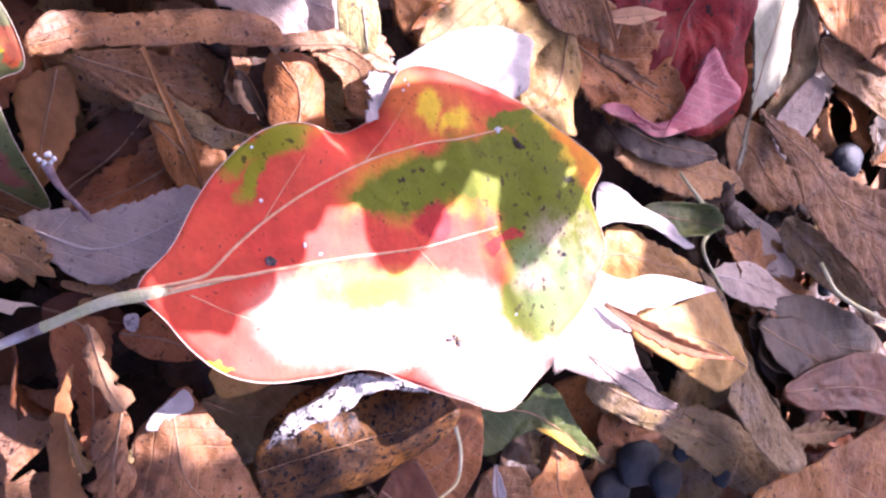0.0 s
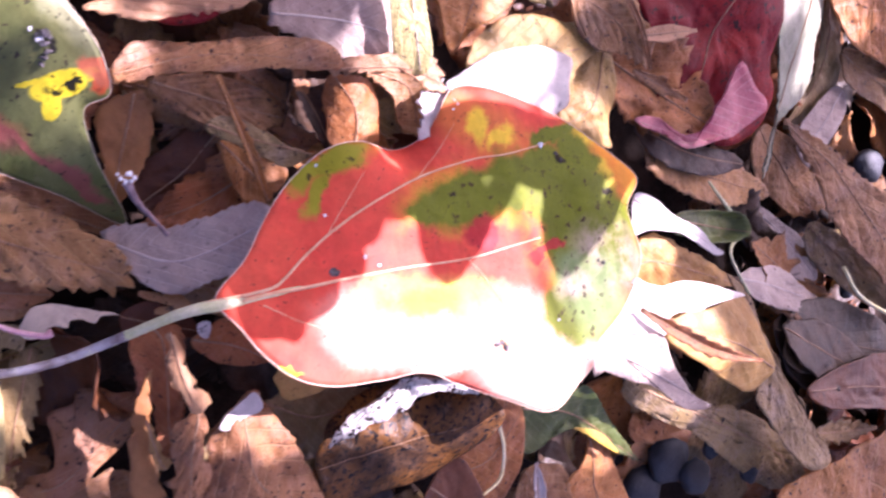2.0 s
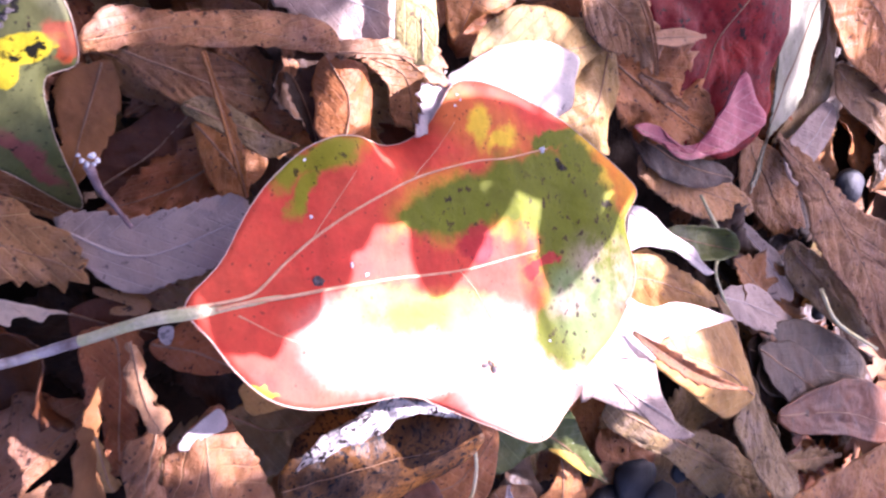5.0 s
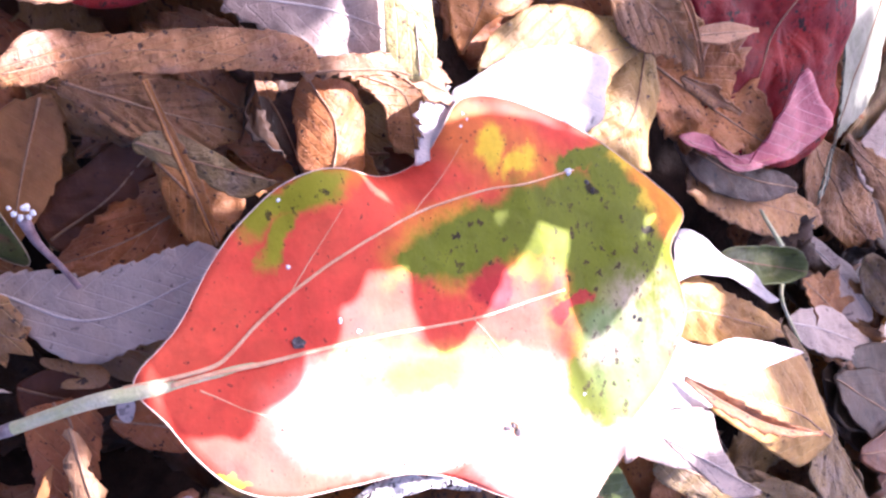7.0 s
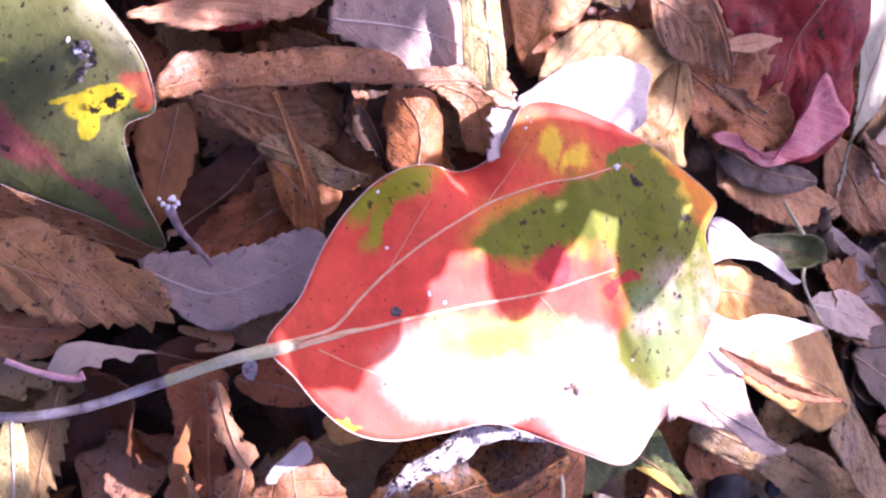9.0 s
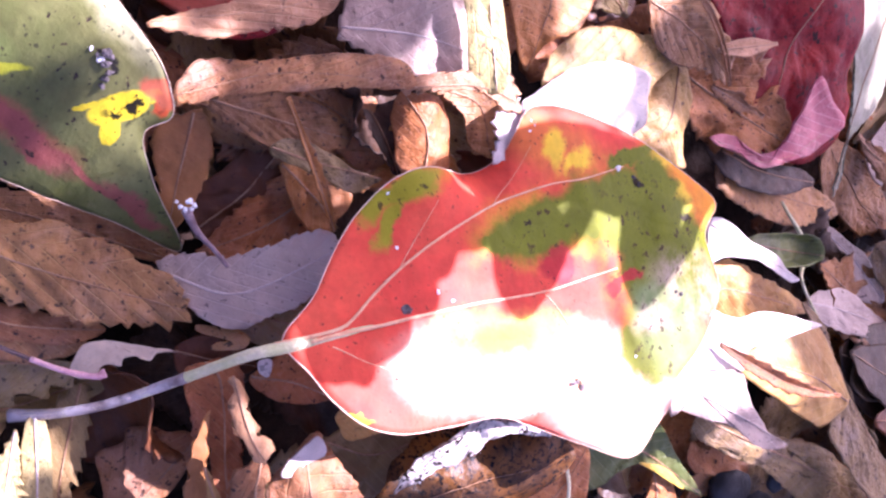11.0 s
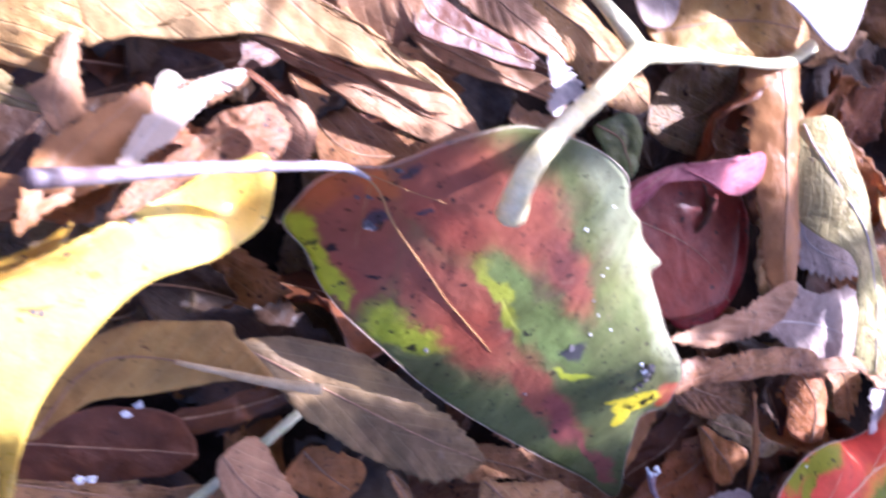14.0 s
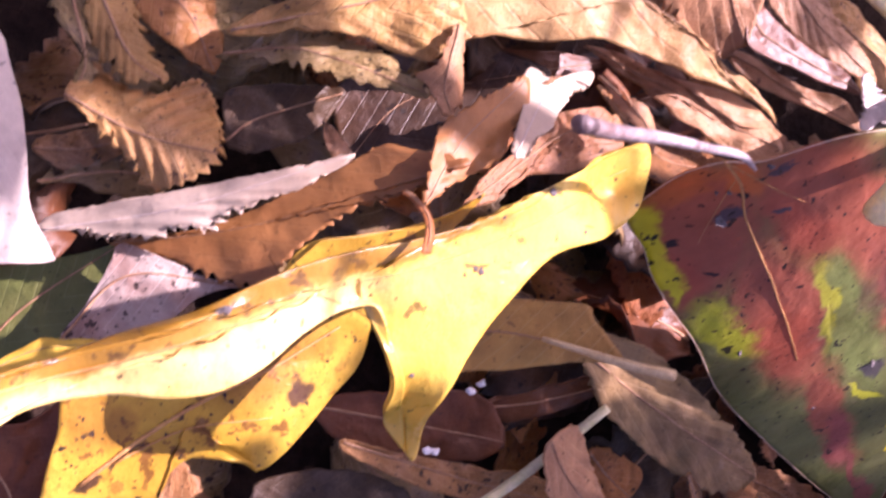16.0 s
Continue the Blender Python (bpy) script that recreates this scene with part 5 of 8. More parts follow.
lobed_leaf("fallen_leaf", (170.6, -24.6, -24.6), -15, [(0, 0), (13.8, 4.7), (24.7, 2.1), (40.4, -2.2), (18.5, -6.2), (5.3, -5)],
    (14.1, -0.8), (-0.113, -0.334), [], "lavender", "purplish grey leaf lying across the shade", steps=8, rings=14, thick=0.25, margin=0, pleat=0, ribs=8, crumple=0.9, rib=0.2, wear=0.5)
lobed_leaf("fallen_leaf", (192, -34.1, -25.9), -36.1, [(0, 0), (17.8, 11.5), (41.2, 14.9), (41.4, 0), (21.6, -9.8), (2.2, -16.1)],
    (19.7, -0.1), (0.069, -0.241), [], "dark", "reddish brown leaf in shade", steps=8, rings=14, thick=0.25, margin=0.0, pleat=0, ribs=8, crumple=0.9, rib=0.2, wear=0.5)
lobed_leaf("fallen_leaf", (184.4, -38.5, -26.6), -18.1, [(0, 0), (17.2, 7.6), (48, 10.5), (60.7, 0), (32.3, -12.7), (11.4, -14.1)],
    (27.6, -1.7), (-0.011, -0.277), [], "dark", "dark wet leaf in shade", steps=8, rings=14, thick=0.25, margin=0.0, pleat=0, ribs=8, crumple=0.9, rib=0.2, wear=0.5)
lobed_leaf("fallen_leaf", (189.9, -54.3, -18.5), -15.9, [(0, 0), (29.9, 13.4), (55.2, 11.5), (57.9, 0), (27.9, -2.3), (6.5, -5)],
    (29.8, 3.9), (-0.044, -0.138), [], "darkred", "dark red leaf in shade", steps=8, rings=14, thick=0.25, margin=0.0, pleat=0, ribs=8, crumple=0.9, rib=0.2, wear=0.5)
lobed_leaf("fallen_leaf", (137, -8.4, -14.1), -13.4, [(0, 0), (13.7, 3.9), (23.2, 4.6), (25.1, -0), (15.8, -3.4), (2.1, -3.6)],
    (12.7, 0.1), (-0.137, -0.092), [], "green", "green leaf scrap with a curled rim", steps=8, rings=14, thick=0.25, margin=0.0, pleat=0, ribs=8, crumple=0.9, rib=0.2, wear=0.5, edge=[(23.8, 2.6, 8.7, 4)])
leaf("fallen_leaf", (111.6, -25.2, 6.7), (148.2, -39.6, 3.7), 1.8, "russet", "narrow red-brown leaf edge with rounded teeth", teeth=9, bite=0.35, fold=(50, 20), bend=-0.05, arc=20)
lobed_leaf("fallen_leaf", (164.8, -85.9, -5.2), 16.6, [(-4.9, 7.8), (5.4, 11.9), (22.7, 10.3), (41.3, 8.6), (60.4, 3.8), (60.7, -39), (-7.9, -1)],
    (30.9, -6.8), (-0.047, 0.003), [], "russet", "broad brown leaf with a veined surface", steps=8, rings=14, thick=0.25, margin=0.0, pleat=0.2, ribs=8, crumple=0.9, rib=0.2, wear=0.5, bow=(0, 3, 22.5))
leaf("fallen_leaf", (178.7, -63.4, -8.6), (211.1, -67.6, -14.5), 2.7, "greybrown", "pale toothed leaf scrap", teeth=7, bite=0.5)
lobed_leaf("fallen_leaf", (19, -16.9, -5.9), -19.5, [(0, 0), (2.5, 0.6), (5.1, 1.3), (7.9, 0.4), (7.9, -1.1), (6.3, -2.2), (3.2, -3), (3.5, -1.8), (4.9, -1), (0.6, -1)],
    (7.3, -0.4), (0.143, -0.013), [], "brown", "brown pinkish toothed leaf scrap", steps=4, rings=14, thick=0.25, margin=0, pleat=0, ribs=8, crumple=0.9, rib=0, wear=0.2)
lobed_leaf("fallen_leaf", (16.5, -21, -10.1), -18.5, [(0, 0), (2.5, 2.8), (9.8, 3.1), (12.8, 0), (7.1, -3.8), (1.6, -3.5)],
    (5.9, -0.2), (0.156, -0.028), [], "darkred", "dark red leaf in deep shade", steps=8, rings=14, thick=0.25, margin=0.0, pleat=0, ribs=8, crumple=0.9, rib=0.2, wear=0.5)
lobed_leaf("fallen_leaf", (26.9, -22.4, -1.2), -52.1, [(0, 0), (1, 1.7), (2.6, 0), (1.7, -0.8)],
    (1.3, 0.3), (0.012, 0.002), [], "white", "small white leaf scrap", steps=8, rings=14, thick=0.25, margin=0.0, pleat=0, ribs=8, crumple=0.1, rib=0, wear=0.2)
lobed_leaf("fallen_leaf", (26.9, -25.5, -5.7), -19.0, [(0, 0), (3.7, 4.2), (8.8, 4.7), (13.9, 0), (8.3, -2.6), (2.9, -2.2)],
    (6.6, 0.8), (0.064, 0.006), [], "russet", "brown leaf under the stalk", steps=8, rings=14, thick=0.25, margin=0.0, pleat=0, ribs=8, crumple=0.9, rib=0.2, wear=0.5)
lobed_leaf("fallen_leaf", (79, 19.8, -7.8), 10.7, [(0, 0), (3.4, 5.9), (14.2, 9.9), (24, 8.8), (34, 5.7), (37.5, 0.8), (30.2, -2.1), (25.5, -6.3), (9.8, -7.8)],
    (15, 1.1), (-0.191, -0.094), [], "tan", "broad tan leaf with a bright rolled edge", steps=7, rings=14, thick=0.25, margin=0, pleat=0.3, ribs=7, crumple=0.9, rib=0.2, wear=0.5, bow=(0, 3, 11.9))
lobed_leaf("fallen_leaf", (117, 28.8, -16.7), -112.9, [(20.7, -5.5), (13.1, -4.9), (7.4, -5.5), (0, 0), (1.4, 4.9), (6.6, 8.3), (13.4, 8.4), (19.5, 11.2), (21, 2.1)],
    (13.7, 1.6), (0.212, -0.000), [], "tan", "striped tan leaf with bright parallel ribs", steps=8, rings=14, thick=0.25, margin=0, pleat=0.5, ribs=6, crumple=0.9, rib=0.2, wear=0.5, bow=(0, 2, 6.9))
lobed_leaf("fallen_leaf", (72.4, 17, -3.7), 11.8, [(0, 0), (4.4, 2), (10.9, 3.9), (17.3, 4.7), (25.1, 4.3), (30.3, 2.2), (32.6, 0), (30.1, -4.1), (27.4, -8.9), (12.8, -10), (2.2, -5.6)],
    (16.3, -2.6), (-0.166, -0.139), [], "white", "smooth pale leaf dazzling in the sun", steps=8, rings=14, thick=0.25, margin=0, pleat=0, ribs=8, crumple=0.4, rib=0.08, wear=0.2, bow=(0, 3, 10.4))
lobed_leaf("fallen_leaf", (46.3, 66.5, -1.6), -65.7, [(1.3, -5.8), (0, 0), (3.4, 5), (12, 6.1), (22.9, 6.9), (36.5, 5.5), (49.7, 1.9), (51.5, -1.8), (47.2, -4), (35.3, -0.6), (27.9, -0.3), (22.3, -3.9), (13.8, -7.7)],
    (28.3, 4), (0.009, -0.014), [], "cream", "tan leaf standing upright in the sun", steps=4, rings=14, thick=0.25, margin=0, pleat=0, ribs=8, crumple=1.6, rib=0.2, wear=0.2, bow=(0, 3, 8.3))
lobed_leaf("fallen_leaf", (67, 15.1, -0.4), -97.5, [(-0, 0), (-3.9, 3.7), (-0.1, 5.8), (5.5, 4), (7.5, -0), (3.5, 0.6)],
    (1.8, 2.7), (0.040, -0.002), [], "white", "pale toothed scrap beside the red leaf", steps=8, rings=14, thick=0.25, margin=0.0, pleat=0, ribs=8, crumple=0.9, rib=0, wear=0.08000000000000002, teeth=(2, 1))
lobed_leaf("fallen_leaf", (106.5, 39.2, -11.6), -28, [(0, 0), (11.4, 7.7), (18.2, 3.7), (22.8, 2.4), (24, -4.3), (20.3, -4.9), (16.9, -5.6), (12.7, -7.7), (6.5, -6.9)],
    (10.8, -0.4), (0.001, 0.016), [], "brown", "brown leaf with strong ribs and a toothed edge", steps=8, rings=14, thick=0.25, margin=0, pleat=0.6, ribs=9, crumple=0.9, rib=0.2, wear=0.2, teeth=(3.4, 1.1), bow=(0, 2, 11.7))
lobed_leaf("fallen_leaf", (75.5, 41.8, -9.9), -78.8, [(0, 0), (0.7, 20.7), (10.6, 15.6), (14.4, 5.3), (18.3, 0), (12.7, -1.7)],
    (7.1, 7.3), (0.032, -0.179), [], "russet", "orange-brown leaf among the litter", steps=8, rings=14, thick=0.25, margin=0.0, pleat=0, ribs=8, crumple=0.9, rib=0.2, wear=0.5)
lobed_leaf("fallen_leaf", (97.8, 46.2, -19.1), -29.4, [(0, 0), (9.9, 7.8), (15.6, 0), (10.1, -7), (5.4, -9)],
    (7.8, -0.9), (-0.123, -0.025), [], "darkred", "dark red leaf in shade", steps=8, rings=14, thick=0.25, margin=0.0, pleat=0, ribs=8, crumple=0.9, rib=0.2, wear=0.5)
lobed_leaf("fallen_leaf", (13.9, 15.5, -0.5), 4.6, [(0, 0), (2.1, 4.4), (5.8, 5.7), (15.2, 5.4), (21.2, 6.2), (29.6, 6), (36.1, 4.8), (38.8, 1.5), (34.8, 0.7), (25, 1.3), (18.8, 0.8), (10.1, 1)],
    (16.5, 3.6), (-0.098, 0.011), [], "brown", "reddish brown leaf rolled into a tube with a toothed edge", steps=8, rings=14, thick=0.25, margin=0, pleat=0.5, ribs=9, crumple=1.2, rib=0.08, wear=0.2, teeth=(3, 0.5), vein_mat='pale_rib', bow=(0, 5, 7))
lobed_leaf("fallen_leaf", (9.5, 25.4, 3.1), 18.5, [(0, 0), (5.7, 0), (12.8, -0.2), (21.6, 0.1), (29.8, 1), (31.8, -0.2), (27.1, -4.3), (21.5, -5.8), (14.1, -4.6), (8.2, -4.2), (2.9, -1.9)],
    (20.7, -2.7), (-0.108, 0.026), [], "rose", "pale pinkish folded edge of a serrated leaf", steps=8, rings=14, thick=0.25, margin=0, pleat=0.5, ribs=8, crumple=0.9, rib=0.08, wear=0.2, teeth=(2.5, 0.5), bow=(0, 6, 9.0))
lobed_leaf("fallen_leaf", (40.4, 27.4, -5), -5.2, [(0, 0), (3.7, 8.8), (13.7, 7.6), (24.7, 10), (28.4, 0), (25.1, -3.9), (11.9, -4.4), (4.5, -2.2)],
    (14.2, 1.7), (-0.061, 0.013), [], "lavender", "purplish grey leaf with fine veins", steps=8, rings=14, thick=0.25, margin=0, pleat=0.3, ribs=8, crumple=0.9, rib=0.2, wear=0.08, teeth=(3, 0.8), bow=(0, 2, 10.4))
lobed_leaf("fallen_leaf", (50.4, 19.2, -1.3), -6.2, [(-0.2, -0), (3.1, 2.6), (12, 4.6), (18.1, 5.3), (21.4, 1.6), (20.4, -1.2), (16.2, 0.4), (11.3, 1.6), (4.6, 0.1)],
    (12.1, 2.2), (0.024, -0.002), [], "rose", "pinkish toothed leaf edge bright in the sun", steps=8, rings=14, thick=0.25, margin=0.0, pleat=0, ribs=8, crumple=0.9, rib=0.2, wear=0.2, teeth=(2.5, 1))
lobed_leaf("fallen_leaf", (56.8, 6.2, -5.6), 95.8, [(12.5, 3.9), (13.1, 2), (11.5, -3.9), (6.1, -5.4), (-0.2, -4.4), (-0.1, 4.3), (6.5, 4.9)],
    (6.1, 0.1), (-0.065, -0.019), [], "russet", "orange-brown leaf standing upright", steps=8, rings=14, thick=0.25, margin=0.0, pleat=0, ribs=8, crumple=0.9, rib=0.2, wear=0.5, bow=(0, 2, 4.5))
lobed_leaf("fallen_leaf", (56.3, 6.3, -11.5), 145.5, [(23.1, -0.4), (13, -8.4), (5.5, -3.7), (0.1, -1.2), (3.9, 4.9), (12.4, 4.9), (20.1, 5.3)],
    (12.3, -0.2), (0.052, 0.049), [], "brown", "brown leaf sloping under others", steps=8, rings=14, thick=0.25, margin=0.0, pleat=0.3, ribs=8, crumple=0.9, rib=0.2, wear=0.5)
lobed_leaf("fallen_leaf", (59.8, 19.7, -8.9), -47, [(0, 0), (2.7, 4.7), (7, 9), (12.8, 7.3), (14, 3.7), (15.1, -0.2), (11.6, -1.1), (6.4, 1.3)],
    (7.9, 5), (0.048, -0.018), [], "brown", "small brown leaf with a torn edge", steps=8, rings=14, thick=0.25, margin=0, pleat=0, ribs=8, crumple=0.9, rib=0.2, wear=0.2, teeth=(2.2, 1.1))
lobed_leaf("fallen_leaf", (29.2, 9.8, -1.5), -19.4, [(0, 0), (1.7, 1.8), (5.6, 2.9), (10.2, 2.3), (14.9, 1.5), (19, 1.5), (15.1, -2), (11.7, -1.9), (7.1, -1.3), (1.9, -1.4)],
    (7.1, 0.2), (-0.031, -0.019), [], "greybrown", "light brown leaf covered in dark specks", steps=4, rings=14, thick=0.25, margin=0, pleat=0, ribs=8, crumple=1.2, rib=0.2, wear=0.5)
lobed_leaf("fallen_leaf", (33.2, 7.4, -9.7), -51.1, [(0, 0), (5, 2.9), (11.8, 6.4), (13.8, -0), (11.1, -3.5), (6.6, -2.9)],
    (8.2, 0.8), (0.055, 0.000), [], "russet", "reddish brown leaf below the speckled one", steps=8, rings=14, thick=0.25, margin=0.0, pleat=0, ribs=8, crumple=0.9, rib=0.2, wear=0.5)
leaf("fallen_leaf", (39.6, -3.1, -2.9), (28.5, 16.6, 8.3), 1.1, "russet", "thin reddish leaf standing on edge", fold=(50, 30), arc=10, teeth=9, bite=0.3)
lobed_leaf("fallen_leaf", (21.5, -3.8, -19.2), 27.0, [(0, 0), (7.7, 5.3), (16.2, 5.1), (20, 0), (15.6, -5.1), (7.6, -4.4), (1, -2.4)],
    (10.4, 0.2), (0.185, 0.005), [], "olive", "dull olive brown leaf in deep shade", steps=8, rings=14, thick=0.25, margin=0.0, pleat=0, ribs=8, crumple=0.9, rib=0.2, wear=0.5)
lobed_leaf("fallen_leaf", (17.4, 11.3, -19.6), 6.3, [(0, 0), (12, 4.4), (22.4, 0), (20.2, -7.1), (9.6, -9.5), (1.6, -8)],
    (10.7, -2.8), (0.064, 0.208), [], "dark", "dark brown leaf deep in the litter", steps=8, rings=14, thick=0.25, margin=0.0, pleat=0, ribs=8, crumple=0.9, rib=0.2, wear=0.5)
lobed_leaf("fallen_leaf", (18.5, 16.9, -13.4), -0.5, [(0, 0), (11.9, 1.6), (21.6, -0), (17.6, -5.3), (7.2, -6.1)],
    (11, -2), (-0.037, 0.082), [], "brown", "brown leaf in deep shade", steps=8, rings=14, thick=0.25, margin=0.0, pleat=0, ribs=8, crumple=0.9, rib=0.2, wear=0.5)
lobed_leaf("fallen_leaf", (-58.1, 21.9, -2.1), -27, [(0, 0), (4.7, 3.6), (10.7, 6.1), (17.8, 7.7), (24.5, 7.7), (32, 6.9), (39.5, 5.6), (47.9, 3.5), (47, 0.6), (41.2, -4), (36.2, -4.4), (31.5, -5), (24.9, -5.3), (18.9, -4.6), (14.5, -4.5), (10.1, -2.8), (5.4, -0.8)],
    (31.2, 1.2), (-0.154, 0.126), [], "olive", "large olive brown leaf under the green leaf", steps=4, rings=14, thick=0.25, margin=0, pleat=0.25, ribs=9, crumple=1.8, rib=0.2, wear=0.2, teeth=(2.4, 0.5), bow=(0, 3, 16.7))
lobed_leaf("fallen_leaf", (-16.7, -10.8, -7.7), -14.8, [(-0.5, 0.3), (6.2, 1.1), (17.4, 1), (23.4, 0.3), (20.2, -2.5), (12.2, -3.9), (3.9, -3.2)],
    (11.6, -1.4), (-0.039, -0.008), [], "brown", "brown leaf with a thin rolled edge", steps=8, rings=14, thick=0.25, margin=0.0, pleat=0, ribs=8, crumple=0.9, rib=0.2, wear=0.5, bow=(0, 2, 7.3))
leaf("fallen_leaf", (-10.5, -19.7, -7.8), (-31, -14.3, -2.5), 1.5, "tan", "slender curled tan leaf", arc=50, curl=(60, 60), bend=0.04)
lobed_leaf("fallen_leaf", (-40.8, -6.5, -9.3), -16.4, [(0, 0), (9.1, 3.2), (17.5, 0.2), (25.6, -0), (24.1, -3.9), (16.3, -6.9), (6.6, -6.9)],
    (11.9, -2.2), (-0.171, 0.033), [], "brown", "blue-grey shaded leaf lying flat", steps=8, rings=14, thick=0.25, margin=0.0, pleat=0, ribs=8, crumple=0.9, rib=0.2, wear=0.2, teeth=(2.2, 1.1))
# pale leaf given the dark colour to stand for shade
lobed_leaf("fallen_leaf", (-48.3, -12.2, -9.5), -12.9, [(0, 0), (10.4, 2), (21.6, 1.6), (30.7, 0), (22.8, -3.4), (11.9, -4.7), (1, -4.5)],
    (12.5, -1.4), (-0.180, 0.003), [], "dark", "leaf coloured dark for the shade it lies in", steps=8, rings=14, thick=0.25, margin=0.0, pleat=0, ribs=8, crumple=0.9, rib=0.2, wear=0.2)
leaf("fallen_leaf", (-46.3, -5.1, -2.7), (-39.3, -10.4, 0.8), 1.2, "pink", "pink pointed tip of leaf", arc=30)
lobed_leaf("fallen_leaf", (-37.6, -29.2, -15), -6.8, [(0, 0), (6.3, 6.6), (17.1, 7.4), (28.2, 5.6), (30.9, -0), (24.8, -4.4), (5.5, -6.9)],
    (14.3, 0.5), (-0.089, -0.032), [], "olive", "yellowish leaf low in the litter", steps=8, rings=14, thick=0.25, margin=0.0, pleat=0, ribs=8, crumple=0.9, rib=0.2, wear=0.5)
lobed_leaf("fallen_leaf", (-46.4, -15.4, -2.9), -61.1, [(-0.4, 0.2), (2, 5), (8.6, 4.5), (17.5, 3.6), (20.5, 0.2), (14.8, -8.3)],
    (10.6, -0.5), (-0.078, -0.078), [], "brown", "pale brown leaf edge in shade", steps=8, rings=14, thick=0.25, margin=0.0, pleat=0, ribs=8, crumple=0.9, rib=0.2, wear=0.5, bow=(0, 2, 6.4))
leaf("fallen_leaf", (-34.8, 4, 2.8), (-25.5, -5.9, -6.7), 1.1, "brown", "brown leaf edge curled on itself", curl=(80, 40), arc=30, teeth=8)
lobed_leaf("fallen_leaf", (-42.1, 5, -10.7), -51.1, [(0, 0), (3.8, 3.3), (9.2, 4.7), (11.5, -0), (7.6, -4.4), (1.5, -6.6)],
    (5.4, -0.8), (-0.079, -0.019), [], "russet", "brown leaf in deep shade", steps=8, rings=14, thick=0.25, margin=0.0, pleat=0, ribs=8, crumple=0.9, rib=0.2, wear=0.5)
lobed_leaf("fallen_leaf", (1.6, 46.2, -1.1), -17.1, [(0, 0), (3.5, 4.9), (9.6, 10.3), (17.7, 13.6), (28.1, 14.6), (32.6, 6.3), (33.9, -3.8), (29.8, -8.7), (21.8, -12.8), (13.3, -11.4), (5.6, -6.4)],
    (20.4, 0.9), (-0.110, -0.029), [], "maroon", "dark red leaf behind the green one", steps=5, rings=14, thick=0.25, margin=0, pleat=0, ribs=5, crumple=0.25, rib=0.07, wear=0.2)
lobed_leaf("fallen_leaf", (39.4, 75.9, 0.3), -80.3, [(0.1, -11.4), (0, 0), (9.5, 2.2), (19.2, 0.9), (27.2, 2.4), (34.9, -0.9), (40.5, -3.1), (40.9, -8.5), (32.1, -9.9), (22.4, -10.9), (12.1, -11.5)],
    (18.4, -5.3), (-0.055, -0.053), [], "umber", "long brown leaf standing among the litter with a torn edge", steps=4, rings=14, thick=0.25, margin=0, pleat=0, ribs=8, crumple=0.9, rib=0.2, wear=0.2, teeth=(2.2, 1.1), bow=(0, 3, 6.4))
lobed_leaf("fallen_leaf", (47.1, 52.6, -4.2), -30.6, [(0, 0), (5.8, -0.7), (14.9, 0.8), (21.2, 0.1), (22.8, -3.1), (19.1, -6.9), (12.5, -9.5), (6.5, -10)],
    (9.1, -5.4), (-0.027, 0.020), [], "lavender", "brown-grey leaf with a torn edge", steps=8, rings=14, thick=0.25, margin=0, pleat=0, ribs=8, crumple=0.9, rib=0.2, wear=0.08, teeth=(2.2, 1.1))
lobed_leaf("fallen_leaf", (75.5, 57.7, -8.4), -18.0, [(0, 0), (13.7, 6.7), (19.5, 0), (12.8, -7.7), (4.8, -9.1)],
    (9.5, -1.6), (-0.125, -0.027), [], "gold", "yellow-brown leaf edge in shade", steps=8, rings=14, thick=0.25, margin=0.0, pleat=0, ribs=8, crumple=0.9, rib=0.2, wear=0.5)
lobed_leaf("fallen_leaf", (77.4, 48, -12.1), -47.7, [(0, 0), (7.1, 11.9), (19.3, 11.5), (21.9, 0), (14.5, -7.5)],
    (11.7, 2.8), (-0.097, -0.146), [], "brown", "brown leaf lying in shade", steps=8, rings=14, thick=0.25, margin=0.0, pleat=0, ribs=8, crumple=0.9, rib=0.2, wear=0.5)
twig("twig", [(-38.5, -4.1, -1.3), (-28.7, -6.1, -1), (-18.9, -10.2, -1.2), (-9.8, -16.1, -1.8), (-4.5, -19.1, -2.1)], (0.36, 0.3, 0.36, 0.3, 0.32), "twig", "thin dark reddish twig", "twig")
twig("twig", [(-4.5, -19.1, -2.1), (-0.3, -21, -1.4), (3.6, -22.1, -1), (5, -21.7, -0.8)], (0.4, 0.4, 0.45, 0.7), "pink_twig", "pink tip of a thin twig", "twig")
twig("dry_stalk", [(23.1, -8, -3.5), (21, -5.3, -3.9), (18.6, -2.6, -3.7), (16.8, 0.6, -2.4)], (0.35, 0.4, 0.5, 0.8), "dry_stalk", "pale dry stalk with a small bud", "stalk")
pebble((-18.5, -10.6, -1.3), 1.2, "crumb", "small pale bud on a twig", 1)
pebble((15.8, 1.2, -1.8), 0.4, "white_crumb", "white crumb on a dry bud", 0.8)
pebble((17, 2, -1.4), 0.4, "white_crumb", "white crumb on a dry bud", 0.8)
pebble((17.8, 1.3, -1.6), 0.3, "white_crumb", "white crumb on a dry bud", 0.8)
pebble((16.5, 0.7, -1.9), 0.4, "white_crumb", "white crumb on a dry bud", 0.8)
pebble((15.3, 1.9, -1.6), 0.3, "white_crumb", "white crumb on a dry bud", 0.8)
pebble((17.4, 0.8, -1.8), 0.3, "white_crumb", "white crumb on a dry bud", 0.8)
